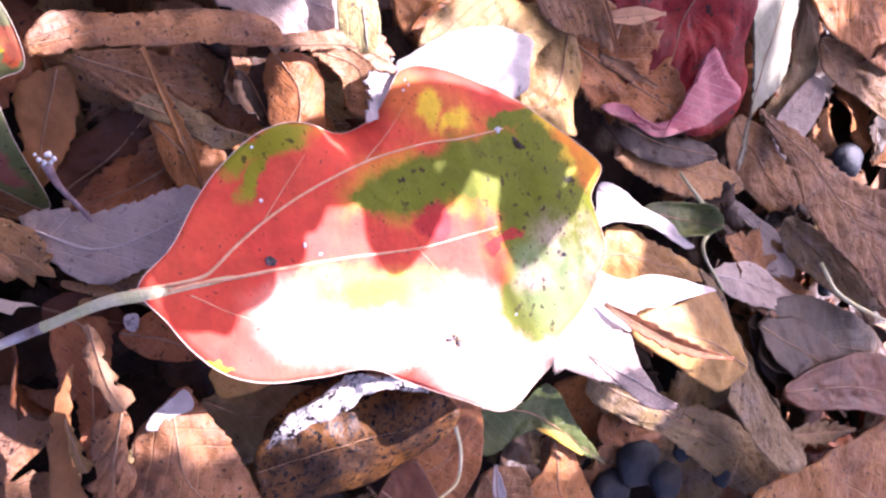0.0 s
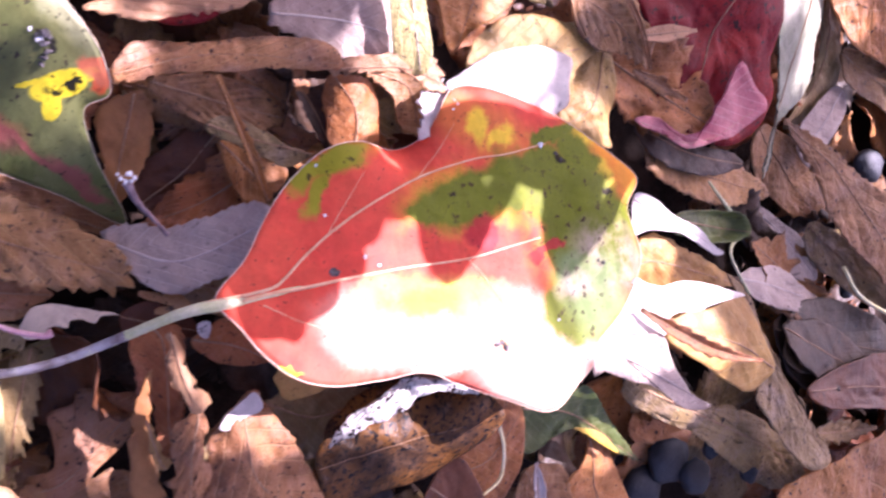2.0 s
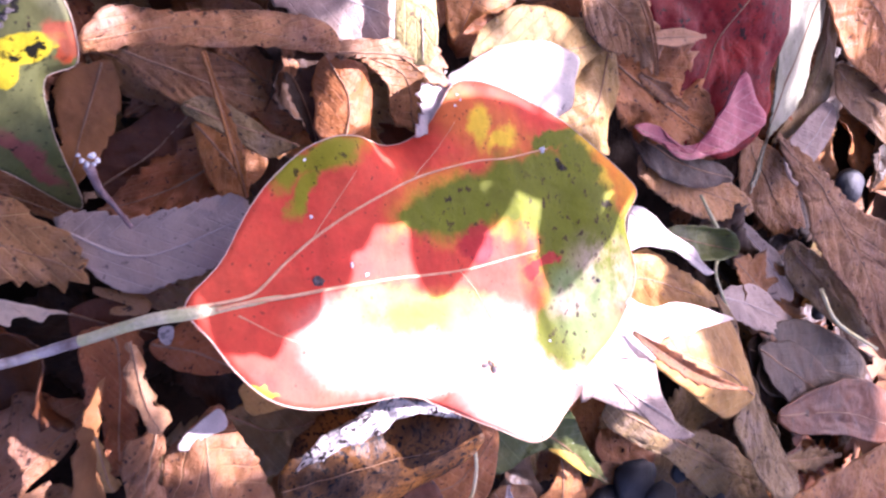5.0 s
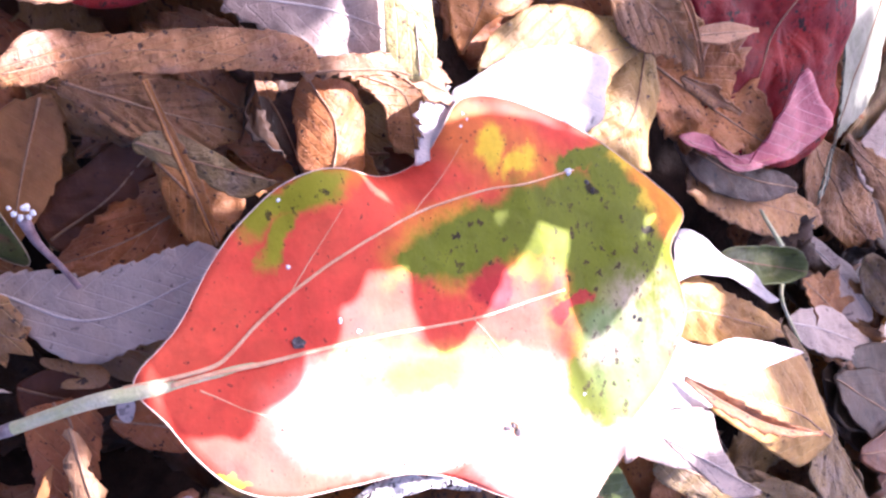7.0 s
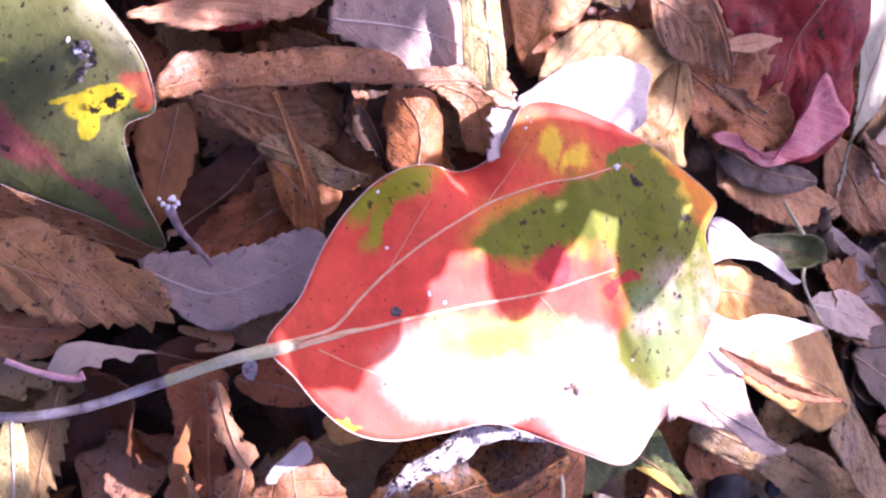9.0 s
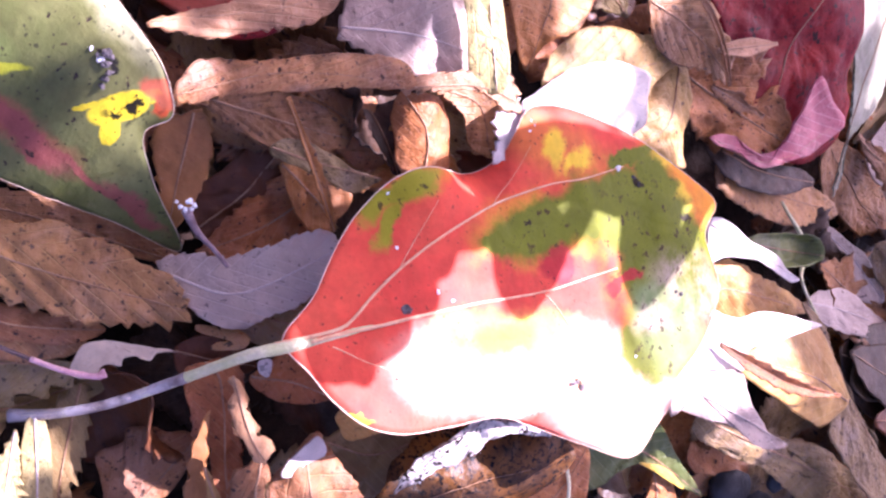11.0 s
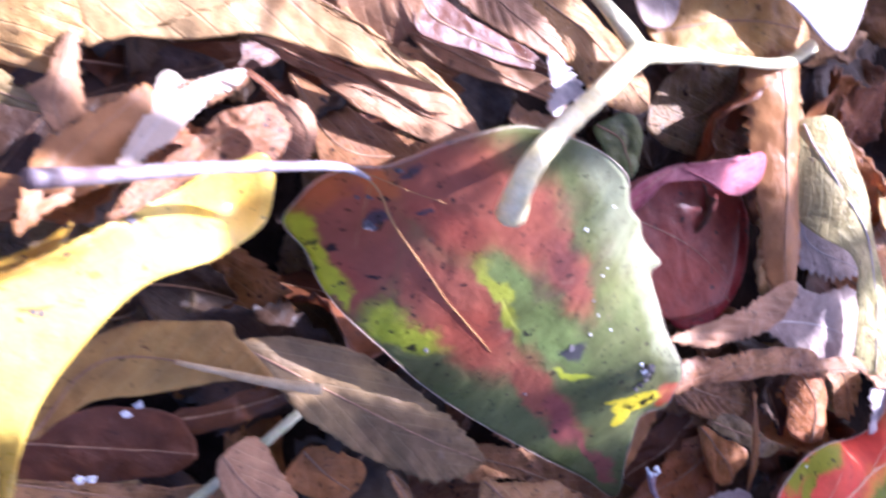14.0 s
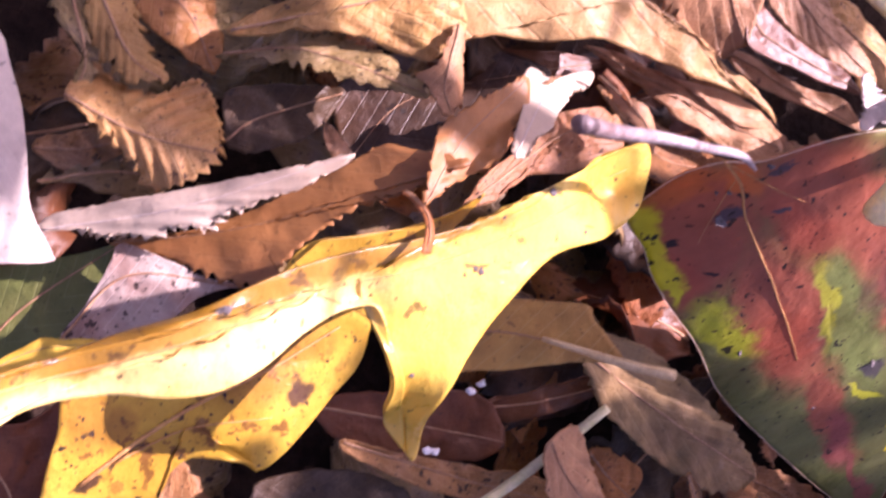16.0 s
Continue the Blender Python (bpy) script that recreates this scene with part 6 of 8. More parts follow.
twig("grass_stalk", [(-75.4, -7, 2.6), (-67.8, -3.5, 0.4), (-58.4, 2.6, -1.4), (-48.1, 12.2, -0.1)], (0.9, 0.9, 0.8, 0.7), "stalk", "yellow-green grass stalk crossing the shade", "stalk")
twig("curved_stalk", [(84.6, -62.9, -8.8), (89.1, -60.2, -9.3), (89.4, -54, -8.3), (86.4, -47.8, -5.2)], (0.3, 0.35, 0.35, 0.4), "pale_stalk", "thin pale curved stalk in the gap", "stalk")
twig("curved_stalk", [(153.4, -1.1, -19.1), (175, -13.4, -30.4), (161, -18.7, -19.3), (169.3, -29.3, -20.8)], (0.3, 0.7, 0.4, 0.3), "stalk", "pale green curved stalk", "stalk")
twig("curved_stalk", [(208.1, -24.9, -24.6), (211.7, -33.3, -21), (226.9, -40.9, -18.5)], (0.5, 0.5, 0.5), "pale_stalk", "thin yellow dry grass stalk", "stalk")
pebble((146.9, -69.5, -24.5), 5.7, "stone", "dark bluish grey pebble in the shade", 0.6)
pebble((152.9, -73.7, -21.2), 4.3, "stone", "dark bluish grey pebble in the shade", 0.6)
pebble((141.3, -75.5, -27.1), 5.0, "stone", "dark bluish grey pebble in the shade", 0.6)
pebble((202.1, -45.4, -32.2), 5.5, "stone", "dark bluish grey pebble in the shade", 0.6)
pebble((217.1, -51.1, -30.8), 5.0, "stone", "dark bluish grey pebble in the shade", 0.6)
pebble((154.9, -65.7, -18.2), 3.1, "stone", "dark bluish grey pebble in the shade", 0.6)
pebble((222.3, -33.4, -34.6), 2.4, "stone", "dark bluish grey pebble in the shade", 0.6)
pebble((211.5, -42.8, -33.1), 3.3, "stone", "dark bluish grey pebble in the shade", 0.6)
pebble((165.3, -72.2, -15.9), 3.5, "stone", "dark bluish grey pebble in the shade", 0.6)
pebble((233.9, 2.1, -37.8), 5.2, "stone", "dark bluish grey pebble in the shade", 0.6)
lobed_leaf("fallen_leaf", (-127.7, 26.1, -5.7), 21.2, [(0, 0), (2, 1.5), (5.8, 1.4), (10.2, 1.3), (15.2, 1.1), (19.6, 1), (23.9, 1), (29.4, 0.8), (35.1, 1), (34.1, -0.1), (31, -0.9), (28.4, -1.8), (25.3, -1.9), (23, -2.7), (20.8, -2.5), (18.7, -4.1), (16.3, -3.2), (13.8, -3.2), (12.1, -3.7), (9.7, -2.7), (6.9, -2.4), (5.2, -1.2), (2.2, -0.5)],
    (15.8, -0.9), (0.518, 0.288), [], "silver", "pale outer side of a folded serrated leaf", steps=4, rings=14, thick=0.25, margin=0, pleat=0.25, ribs=6, crumple=0.7, rib=0.08, wear=0.08, teeth=(1.3, 0.9, -1), bow=(0, 2, 13.9))
lobed_leaf("fallen_leaf", (-119.3, 25.8, -8.4), 30.5, [(0, 0), (5.8, -1.3), (11.5, -2.3), (16.9, -2.3), (21.8, -1.7), (27.2, -1.4), (32.4, -0.4), (34.5, -1.9), (39.7, -5.9), (36.9, -6), (33.2, -6.6), (30.4, -6.5), (27.5, -6.1), (24, -6.9), (21, -7.7), (18.2, -8.8), (16.2, -10), (16, -11.7), (14.1, -11.4), (10.5, -9.2), (8.7, -7.3), (4.8, -3.7)],
    (15.9, -4.1), (0.598, -0.470), [], "umber", "reddish brown inner side of a folded serrated leaf", steps=4, rings=14, thick=0.25, margin=0, pleat=0, ribs=8, crumple=0.7, rib=0.08, wear=0.1, teeth=(1.6, 0.8, -1))
leaf("fallen_leaf", (-93.6, 34.6, 29.4), (-93.1, 28.5, 36.3), 0.3, "russet", "thin brown curled leaf tip", bend=0.12, arc=30)
lobed_leaf("fallen_leaf", (-123.2, 13.4, -4.4), 23.1, [(0, 0), (3.8, 3.3), (7.6, 7.3), (9.5, 9.5), (12.4, 7.8), (15.2, 5.5), (17.9, 3.1), (21.5, 1.3), (22.2, 0.5), (20.1, 1), (16.6, 0.8), (13.5, -0.7), (10.4, -2), (8.2, -2.7), (4.6, -1.3)],
    (9.5, 5.5), (0.252, -0.214), [], "blush", "pinkish leaf with dark specks and a pale margin", steps=4, rings=14, thick=0.25, margin=0, pleat=0, ribs=8, crumple=1.2, rib=0.2, wear=0.2)
lobed_leaf("fallen_leaf", (-133.4, 7.3, -14.3), 47.8, [(7.2, 8.9), (14.9, 5.7), (19.8, 3.1), (24.5, 0.9), (21.2, -0.9), (15.2, -3.4), (10.3, -4.2), (7.2, -2.7), (0, 0)],
    (9.8, 2), (0.205, -0.283), [], "green", "dark green leaf in shade", steps=8, rings=14, thick=0.25, margin=0, pleat=0, ribs=8, crumple=0.9, rib=0.2, wear=0.2)
lobed_leaf("fallen_leaf", (-132.3, 6.8, -2.3), 22, [(0.2, 1.1), (5.5, 2.7), (8.8, 3.5), (11.3, 2.9), (15.5, 1.9), (19.3, 0.3), (16.5, 0.6), (11.4, 0.8), (6.9, 0.6), (0, 0)],
    (8.7, 2.4), (0.202, -0.871), [], "yellow", "yellow leaf margin under the pinkish leaf", steps=8, rings=14, thick=0.25, margin=0, pleat=0, ribs=8, crumple=0.9, rib=0.08, wear=0.2)
lobed_leaf("fallen_leaf", (-137, 45.9, 10), -76.4, [(0, 0), (0.6, 3), (3.9, 3.7), (7.9, 4.4), (13.4, 4.3), (19.1, 4.2), (24.1, 5.9), (25.3, 5.6), (25, 0.4), (24.6, -2.8)],
    (20.9, 0.9), (-0.383, -0.778), [], "white", "smooth pale leaf with a pointed corner", steps=8, rings=14, thick=0.25, margin=0, pleat=0, ribs=8, crumple=0.6, rib=0.08, wear=0.08, bow=(0, 2, 9.7))
lobed_leaf("fallen_leaf", (-127.1, 41.3, 2.1), -12.4, [(0, 0), (1, 2.3), (0.9, 4.8), (1.4, 6.4), (4, 4.8), (6.9, 4.3), (10.3, 5.9), (13.2, 9.5), (14.8, 9.1), (16.5, 7.6), (17.7, 4.3), (18.2, 0.8), (17.5, -1.7), (15.9, -4), (12.6, -6.1), (10, -4.3), (7.9, -3.3), (6.1, -2.6), (2.6, -1)],
    (9.1, -1), (0.031, -0.194), [], "tan", "fan-shaped ribbed leaf end with sharp teeth", steps=4, rings=14, thick=0.25, margin=0, pleat=1.2, ribs=9, crumple=1, rib=0.2, wear=0.2, teeth=(1.7, 1.0), bow=(0, 5, 5.5))
lobed_leaf("fallen_leaf", (-130.5, 54.3, 4.2), -71.8, [(0, 0), (0.2, 3.9), (5.4, 3.4), (8.6, 2.6), (11.9, 3), (12.4, 0.4), (9.8, 1.9), (7.2, 1.5), (4.5, 0.1)],
    (9, 2.4), (0.062, -0.046), [], "greybrown", "brown curled leaf side with teeth", steps=8, rings=14, thick=0.25, margin=0, pleat=0, ribs=8, crumple=0.9, rib=0.2, wear=0.2, teeth=(2, 1.2))
lobed_leaf("fallen_leaf", (-126.3, 55.4, 3), -51.8, [(0, 0), (1.6, 3.9), (9.5, 2), (13.5, 2.7), (13.9, 1.1), (12.6, -0.7), (12.8, -2.2), (9.3, -3.1), (5.7, -3.2), (2.7, -2.1)],
    (9.4, -0.5), (0.019, -0.121), [], "tan", "tan ribbed leaf with a toothed edge", steps=8, rings=14, thick=0.25, margin=0, pleat=0.6, ribs=8, crumple=0.9, rib=0.2, wear=0.2, teeth=(2, 1.2), bow=(0, 2, 4.3))
lobed_leaf("fallen_leaf", (-121.4, 61.1, -9.3), -40.1, [(0, 0), (7, 10.5), (13, 4.3), (16.6, 0), (13.3, -1.7), (8.9, -2.7), (5.3, -3.3)],
    (7.9, 2.2), (-0.034, -0.107), [], "russet", "brown leaf sloping away in shade", steps=8, rings=14, thick=0.25, margin=0, pleat=0.3, ribs=8, crumple=0.9, rib=0.2, wear=0.5)
lobed_leaf("fallen_leaf", (-128.7, 31.8, -2.8), 9.8, [(0, 0), (4.3, 1.5), (8.8, 2.5), (12.7, 2.2), (15.4, 1.5), (16.1, -0.6), (13.9, -1.7), (10.6, -1.9), (7.4, -1.2), (4.9, -0.2), (1.7, -0.3)],
    (8.9, 1.2), (0.060, -0.010), [], "greybrown", "brown toothed leaf in shade", steps=8, rings=14, thick=0.25, margin=0, pleat=0, ribs=8, crumple=0.9, rib=0.2, wear=0.2, teeth=(3, 2))
lobed_leaf("fallen_leaf", (-129.6, 37, -7), 14.5, [(0, 0), (6, 1), (11.3, 0), (8.9, -3.4), (2.2, -3.6)],
    (5.5, -1.3), (-0.003, -0.021), [], "brown", "brown leaf in shade", steps=8, rings=14, thick=0.25, margin=0.0, pleat=0, ribs=8, crumple=0.9, rib=0.2, wear=0.5)
# brown leaf, its near-black tone painted for the shade of the hollow
lobed_leaf("fallen_leaf", (-106.8, 41.4, -7.8), 28.7, [(2.7, 6.5), (10.3, 4.9), (17.7, 1.7), (14.3, -1.5), (10.2, -3), (5.2, -3.1), (1.6, -2.1), (0, 0)],
    (5.3, 1.5), (0.024, -0.261), [], "dark", "brown rounded leaf end coloured dark for deep shade", steps=8, rings=14, thick=0.25, margin=0, pleat=0, ribs=8, crumple=0.9, rib=0.2, wear=0.5)
lobed_leaf("fallen_leaf", (-97.5, 44.5, 4.6), -56.9, [(0, 0), (1.8, 1), (5.7, 2), (6.8, 0), (4.1, -1)],
    (3.9, 0.4), (0.180, -0.017), [], "rose", "small pinkish leaf tip", steps=8, rings=14, thick=0.25, margin=0.0, pleat=0, ribs=8, crumple=0.9, rib=0, wear=0.5)
lobed_leaf("fallen_leaf", (-109.5, 52.7, 1.4), 21.4, [(0.3, 1.2), (4.5, 2.6), (10.8, 4.1), (15.2, 5.5), (21.1, 7.1), (24.4, 10.8), (31.7, 9.3), (29.6, 2.3), (29.4, -2), (28.6, -4.5), (25.4, -6.6), (23, -7.4), (21.2, -6.4), (17.7, -4.3), (14.8, -2.6), (11.1, -1.4), (7.4, -1), (0, 0)],
    (23.8, 2.1), (0.122, -0.092), [], "tan", "light brown ribbed leaf folded at the edge", steps=5, rings=14, thick=0.25, margin=0, pleat=0.8, ribs=11, crumple=1.3, rib=0.2, wear=0.5, bow=(0, 3, 10.8))
lobed_leaf("fallen_leaf", (-109.5, 51.6, -0.2), 0.4, [(0, 0), (3.6, 1.3), (8.6, 2.9), (12.9, 4.6), (16.3, 3.5), (19.6, 2.8), (21.8, 0.8), (23.9, 0.4), (25.1, -1.9), (19.9, -1.4), (15.3, -1.1), (10.1, -0.4), (3.8, -0.5), (0.1, -1)],
    (10.1, 1.7), (0.242, -0.121), [], "greybrown", "greyish tan leaf edge with small teeth", steps=8, rings=14, thick=0.25, margin=0, pleat=0.3, ribs=8, crumple=0.9, rib=0.2, wear=0.2, teeth=(2, 1.2))
lobed_leaf("fallen_leaf", (-82.2, 59.6, 5.7), -93.3, [(3.7, -1.7), (1.3, -0.9), (0, 0), (1.6, 1), (3.9, 0.9), (6.6, 1.9), (9.9, 2.7), (11.1, 0.9), (12.7, 0.7), (11.7, -1.4), (9, -3.1), (7.8, -4.3), (6.4, -2.4)],
    (8.6, -1.1), (0.192, 0.032), [], "rose", "brown curled leaf end with teeth", steps=4, rings=14, thick=0.25, margin=0, pleat=0, ribs=8, crumple=0.9, rib=0.2, wear=0.2, teeth=(1.6, 0.6), bow=(0, 3, 3.6))
lobed_leaf("fallen_leaf", (-83.4, 74.7, 3.2), -5.1, [(0, 0), (26.1, 7.9), (29.5, 1.6), (33.9, -1.3), (38.3, -5.1), (43.1, -6.4), (48.1, -7.7), (52.9, -10), (56.3, -12.3), (51.5, -10.5), (45.6, -9.7), (39.3, -10.3), (35.6, -9.9), (30.2, -9.3), (24.3, -9.5), (16.6, -12), (8.4, -13.5), (4.2, -15.7), (2.6, -12.7)],
    (28.1, -2.1), (0.020, 0.002), [], "honey", "large cream-tan leaf with dark veins", steps=4, rings=14, thick=0.25, margin=0, pleat=0.25, ribs=7, crumple=1.8, rib=0.2, wear=0.2, vein_mat='rib', bow=(0, 3, 14.7))
lobed_leaf("fallen_leaf", (-58.7, 64.4, -5.1), -16.3, [(0, 0), (7.4, 1.9), (13.8, 1.7), (20.6, 3.8), (26.9, 5.1), (31.5, 2.8), (34.9, -1.3), (30.4, -4.5), (24.7, -4.1), (20, -4), (14.5, -3.6), (9.4, -1.7), (4.8, -1.4)],
    (30.5, -0.9), (0.200, -0.155), [], "rose", "smooth pinkish brown leaf bent like a gutter", steps=6, rings=14, thick=0.25, margin=0, pleat=0, ribs=8, crumple=1.2, rib=0.2, wear=0.5, bow=(0, 3, 7))
lobed_leaf("fallen_leaf", (-78.6, 60.9, -9.6), 10.4, [(0, 0), (30.8, 0), (22.5, -3.8), (14.7, -7.1), (7.5, -8.1), (1.9, -5.8)],
    (11.9, -3.2), (-0.070, -0.078), [], "darkred", "dark red-brown leaf in deep shade", steps=8, rings=14, thick=0.25, margin=0.0, pleat=0, ribs=8, crumple=0.9, rib=0.2, wear=0.5)
lobed_leaf("fallen_leaf", (-77.7, 42.5, 19.6), 45.9, [(0, 0), (4.3, 1.6), (9.5, 3.1), (13.4, 5), (15.4, 4.6), (15.8, 2.2), (19.4, 0.9), (22.9, -0.6), (22.7, -1.5), (19.5, -1.7), (16.9, -0.7), (13.9, -0.9), (11, -1), (7.9, -1.4), (4.9, -0.9), (1.2, -1.2)],
    (14.3, 1.5), (-0.632, -0.689), [], "silver", "pale pinkish toothed leaf standing on end in the sun", steps=4, rings=14, thick=0.25, margin=0, pleat=0, ribs=8, crumple=0.25, rib=0.12, wear=0, teeth=(1.1, 0.35))
lobed_leaf("fallen_leaf", (-70, 53.9, 9.1), 19.2, [(0, 0), (6, 0.9), (10.3, 1.5), (11.3, 0), (6.3, -1.8), (1.5, -2.7)],
    (5.2, -0.5), (-0.631, 0.765), [], "rose", "toothed leaf wing in the sun", steps=8, rings=14, thick=0.25, margin=0.0, pleat=0, ribs=8, crumple=0.9, rib=0, wear=0.2, teeth=(1.4, 0.6))
lobed_leaf("fallen_leaf", (-87.1, 34.6, 15.5), 49.9, [(0, 0), (2.9, 2.1), (6.3, 4.3), (9.2, 5.2), (15.2, 4.3), (19.4, 3.3), (23.6, 2), (20.7, -0.7), (17.1, -1.3), (13.3, -2.9), (8.7, -1.8), (4.3, -0.4)],
    (9.5, 2.2), (-0.229, -0.039), [], "umber", "orange-brown leaf leaning on the yellow one", steps=7, rings=14, thick=0.25, margin=0, pleat=0, ribs=8, crumple=0.9, rib=0.12, wear=0.2, teeth=(1.8, 0.5), bow=(0, 2, 7.3))
lobed_leaf("fallen_leaf", (-76.5, 37.1, 4.2), 35.4, [(0, 0), (5.5, 2.4), (10.6, 3), (15.8, 3.7), (20.5, 4.8), (25, 3.8), (28.8, 1.3), (28, -3.8), (19.3, -3.6), (11, -0.9), (4.1, -1.3)],
    (20.9, 2), (-0.146, -0.036), [], "brown", "brown leaf behind the stalk", steps=8, rings=14, thick=0.25, margin=0, pleat=0.2, ribs=8, crumple=0.9, rib=0.2, wear=0.5)
lobed_leaf("fallen_leaf", (-62.6, 46.4, 0.5), 33.3, [(0, 0), (6.3, 2.6), (12.1, 2.1), (13, 0), (11.3, -2.1), (4.9, -1.9)],
    (7.3, 0.2), (-0.039, -0.109), [], "brown", "brown leaf lying in shade", steps=8, rings=14, thick=0.25, margin=0.0, pleat=0, ribs=8, crumple=0.9, rib=0.2, wear=0.5)
lobed_leaf("fallen_leaf", (-60, 58.3, 5.4), -66.1, [(0, 0), (3.7, 1.9), (6.1, 4.7), (8.9, 5.2), (12.3, 3), (13.7, 0.2), (12, -0.5), (8.6, 1.5), (5.2, 1.1)],
    (9.3, 3.3), (0.299, -0.135), [], "rose", "reddish leaf curling upward", steps=4, rings=14, thick=0.25, margin=0, pleat=0, ribs=8, crumple=0.9, rib=0.2, wear=0.2, teeth=(1.6, 0.4), bow=(0, 2, 3.1))
leaf("fallen_leaf", (-56.2, 54.2, 9.1), (-61.8, 57.5, 10.6), 0.5, "russet", "thin orange curled leaf tip", arc=40)
lobed_leaf("fallen_leaf", (-83.9, 10.7, 7.7), 19.3, [(4.9, 8.3), (11.4, 10.2), (16.1, 10.2), (24.6, 7.9), (25.4, 5.7), (28.4, -0.4), (24.3, 0.6), (18.9, 1.3), (13.5, 1.7), (8.3, 2.4), (4, 1.3), (0, 0)],
    (11.4, 7), (0.320, 0.030), [], "gold", "thin yellow-brown leaf with a stout pale stalk", steps=4, rings=14, thick=0.25, margin=0, pleat=0, ribs=8, crumple=1.3, rib=0.2, wear=0.2)
twig("leaf_stalk", [(-52.1, 19, 20.5), (-58.2, 19.6, 19), (-64, 20.6, 17.5), (-68.8, 21.4, 16)], (0.75, 0.6, 0.45, 0.3), "tan_stalk", "pale stout leaf stalk", "stalk")
lobed_leaf("fallen_leaf", (-59.9, 7.8, 3.2), -43.4, [(1.1, -1.8), (0, 0), (0.5, 2.7), (1.7, 4.4), (4.4, 4.7), (8.3, 3.9), (13.5, 3.1), (19.4, 3), (25.8, 2.6), (31.7, 2), (36.9, 1.5), (33.1, 0.7), (26.4, -1.2), (20.7, -3.6), (14.5, -5.9), (9.4, -4.9), (4.8, -3.5)],
    (8.3, -0.6), (-0.339, -0.126), [], "rose", "reddish finely toothed oval leaf in the shade", steps=4, rings=14, thick=0.25, margin=0, pleat=0.15, ribs=8, crumple=0.9, rib=0.2, wear=0.2, teeth=(2.5, 0.4), bow=(0, 2, 11.9))
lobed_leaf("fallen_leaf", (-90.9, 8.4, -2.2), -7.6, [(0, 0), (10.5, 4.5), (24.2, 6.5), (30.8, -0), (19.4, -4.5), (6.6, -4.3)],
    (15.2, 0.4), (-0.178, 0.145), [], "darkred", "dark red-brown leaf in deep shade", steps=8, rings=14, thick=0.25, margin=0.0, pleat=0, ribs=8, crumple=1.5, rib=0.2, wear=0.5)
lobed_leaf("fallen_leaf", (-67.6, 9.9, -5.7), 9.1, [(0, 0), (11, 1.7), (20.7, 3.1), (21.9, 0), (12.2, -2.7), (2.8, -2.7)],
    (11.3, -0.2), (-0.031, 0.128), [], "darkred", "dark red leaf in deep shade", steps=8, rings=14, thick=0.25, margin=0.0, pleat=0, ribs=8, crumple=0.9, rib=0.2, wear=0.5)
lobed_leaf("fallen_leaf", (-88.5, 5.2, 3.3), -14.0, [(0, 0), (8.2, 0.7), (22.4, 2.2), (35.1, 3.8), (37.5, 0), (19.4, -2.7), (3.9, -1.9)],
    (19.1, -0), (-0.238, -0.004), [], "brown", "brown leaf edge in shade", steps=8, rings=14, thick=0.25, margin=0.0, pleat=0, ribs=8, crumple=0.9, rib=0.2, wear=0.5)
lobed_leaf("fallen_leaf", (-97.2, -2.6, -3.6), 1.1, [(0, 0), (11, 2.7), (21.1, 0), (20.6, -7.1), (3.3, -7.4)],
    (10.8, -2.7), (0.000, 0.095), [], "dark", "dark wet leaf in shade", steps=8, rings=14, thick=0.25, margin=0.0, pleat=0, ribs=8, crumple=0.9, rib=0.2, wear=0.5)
lobed_leaf("fallen_leaf", (-133.4, 0.3, -5.2), -49.5, [(0, 0), (3.4, 8.6), (3.8, 12.1), (11.5, 6.5), (14.9, 0), (10, -6.2)],
    (7.4, 2.1), (0.051, -0.026), [], "darkred", "dark red leaf in shade", steps=8, rings=14, thick=0.25, margin=0.0, pleat=0, ribs=8, crumple=0.9, rib=0.2, wear=0.5)
pebble((-70.9, 14.2, 4.6), 0.5, "white_crumb", "tiny white mushroom button in the litter", 0.7)
pebble((-72.4, 13.1, 4.9), 0.5, "white_crumb", "tiny white mushroom button in the litter", 0.7)
pebble((-65.1, 24.5, 4.9), 0.5, "white_crumb", "tiny white mushroom button in the litter", 0.7)
pebble((-69.3, 23.8, 5.9), 0.5, "white_crumb", "tiny white mushroom button in the litter", 0.7)
pebble((-77.4, 4.9, 4.6), 0.5, "white_crumb", "tiny white mushroom button in the litter", 0.7)
pebble((-75.8, 4.7, 3.7), 0.5, "white_crumb", "tiny white mushroom button in the litter", 0.7)
lobed_leaf("fallen_leaf", (-36.9, 84.2, 4.9), -40.1, [(0, 0), (3.9, 4.9), (12.1, 2.9), (19.5, 2.4), (25.2, 2.4), (29.1, 0.6), (23.9, -2.5), (17.7, -4.6), (12.9, -6.1), (8.2, -5.8)],
    (10.9, -1.7), (0.065, -0.004), [], "rose", "pinkish brown curved leaf with small teeth", steps=7, rings=14, thick=0.25, margin=0, pleat=0.3, ribs=8, crumple=0.9, rib=0.2, wear=0.2, teeth=(1.6, 0.4), bow=(0, 3, 10.7))
lobed_leaf("fallen_leaf", (-36.4, 68.1, 0.8), -13.1, [(0, 0), (5, 1.4), (11.2, 1), (17.5, 1), (22.6, 1.8), (25.4, 0.6), (27.8, -1.6), (23.7, -1.6), (18.3, -1.7), (10.3, -2.4), (4.1, -2)],
    (16, -0.5), (0.090, -0.021), [], "rose", "reddish leaf edge, bright along its rim", steps=8, rings=14, thick=0.25, margin=0, pleat=0, ribs=8, crumple=0.9, rib=0.2, wear=0.2)
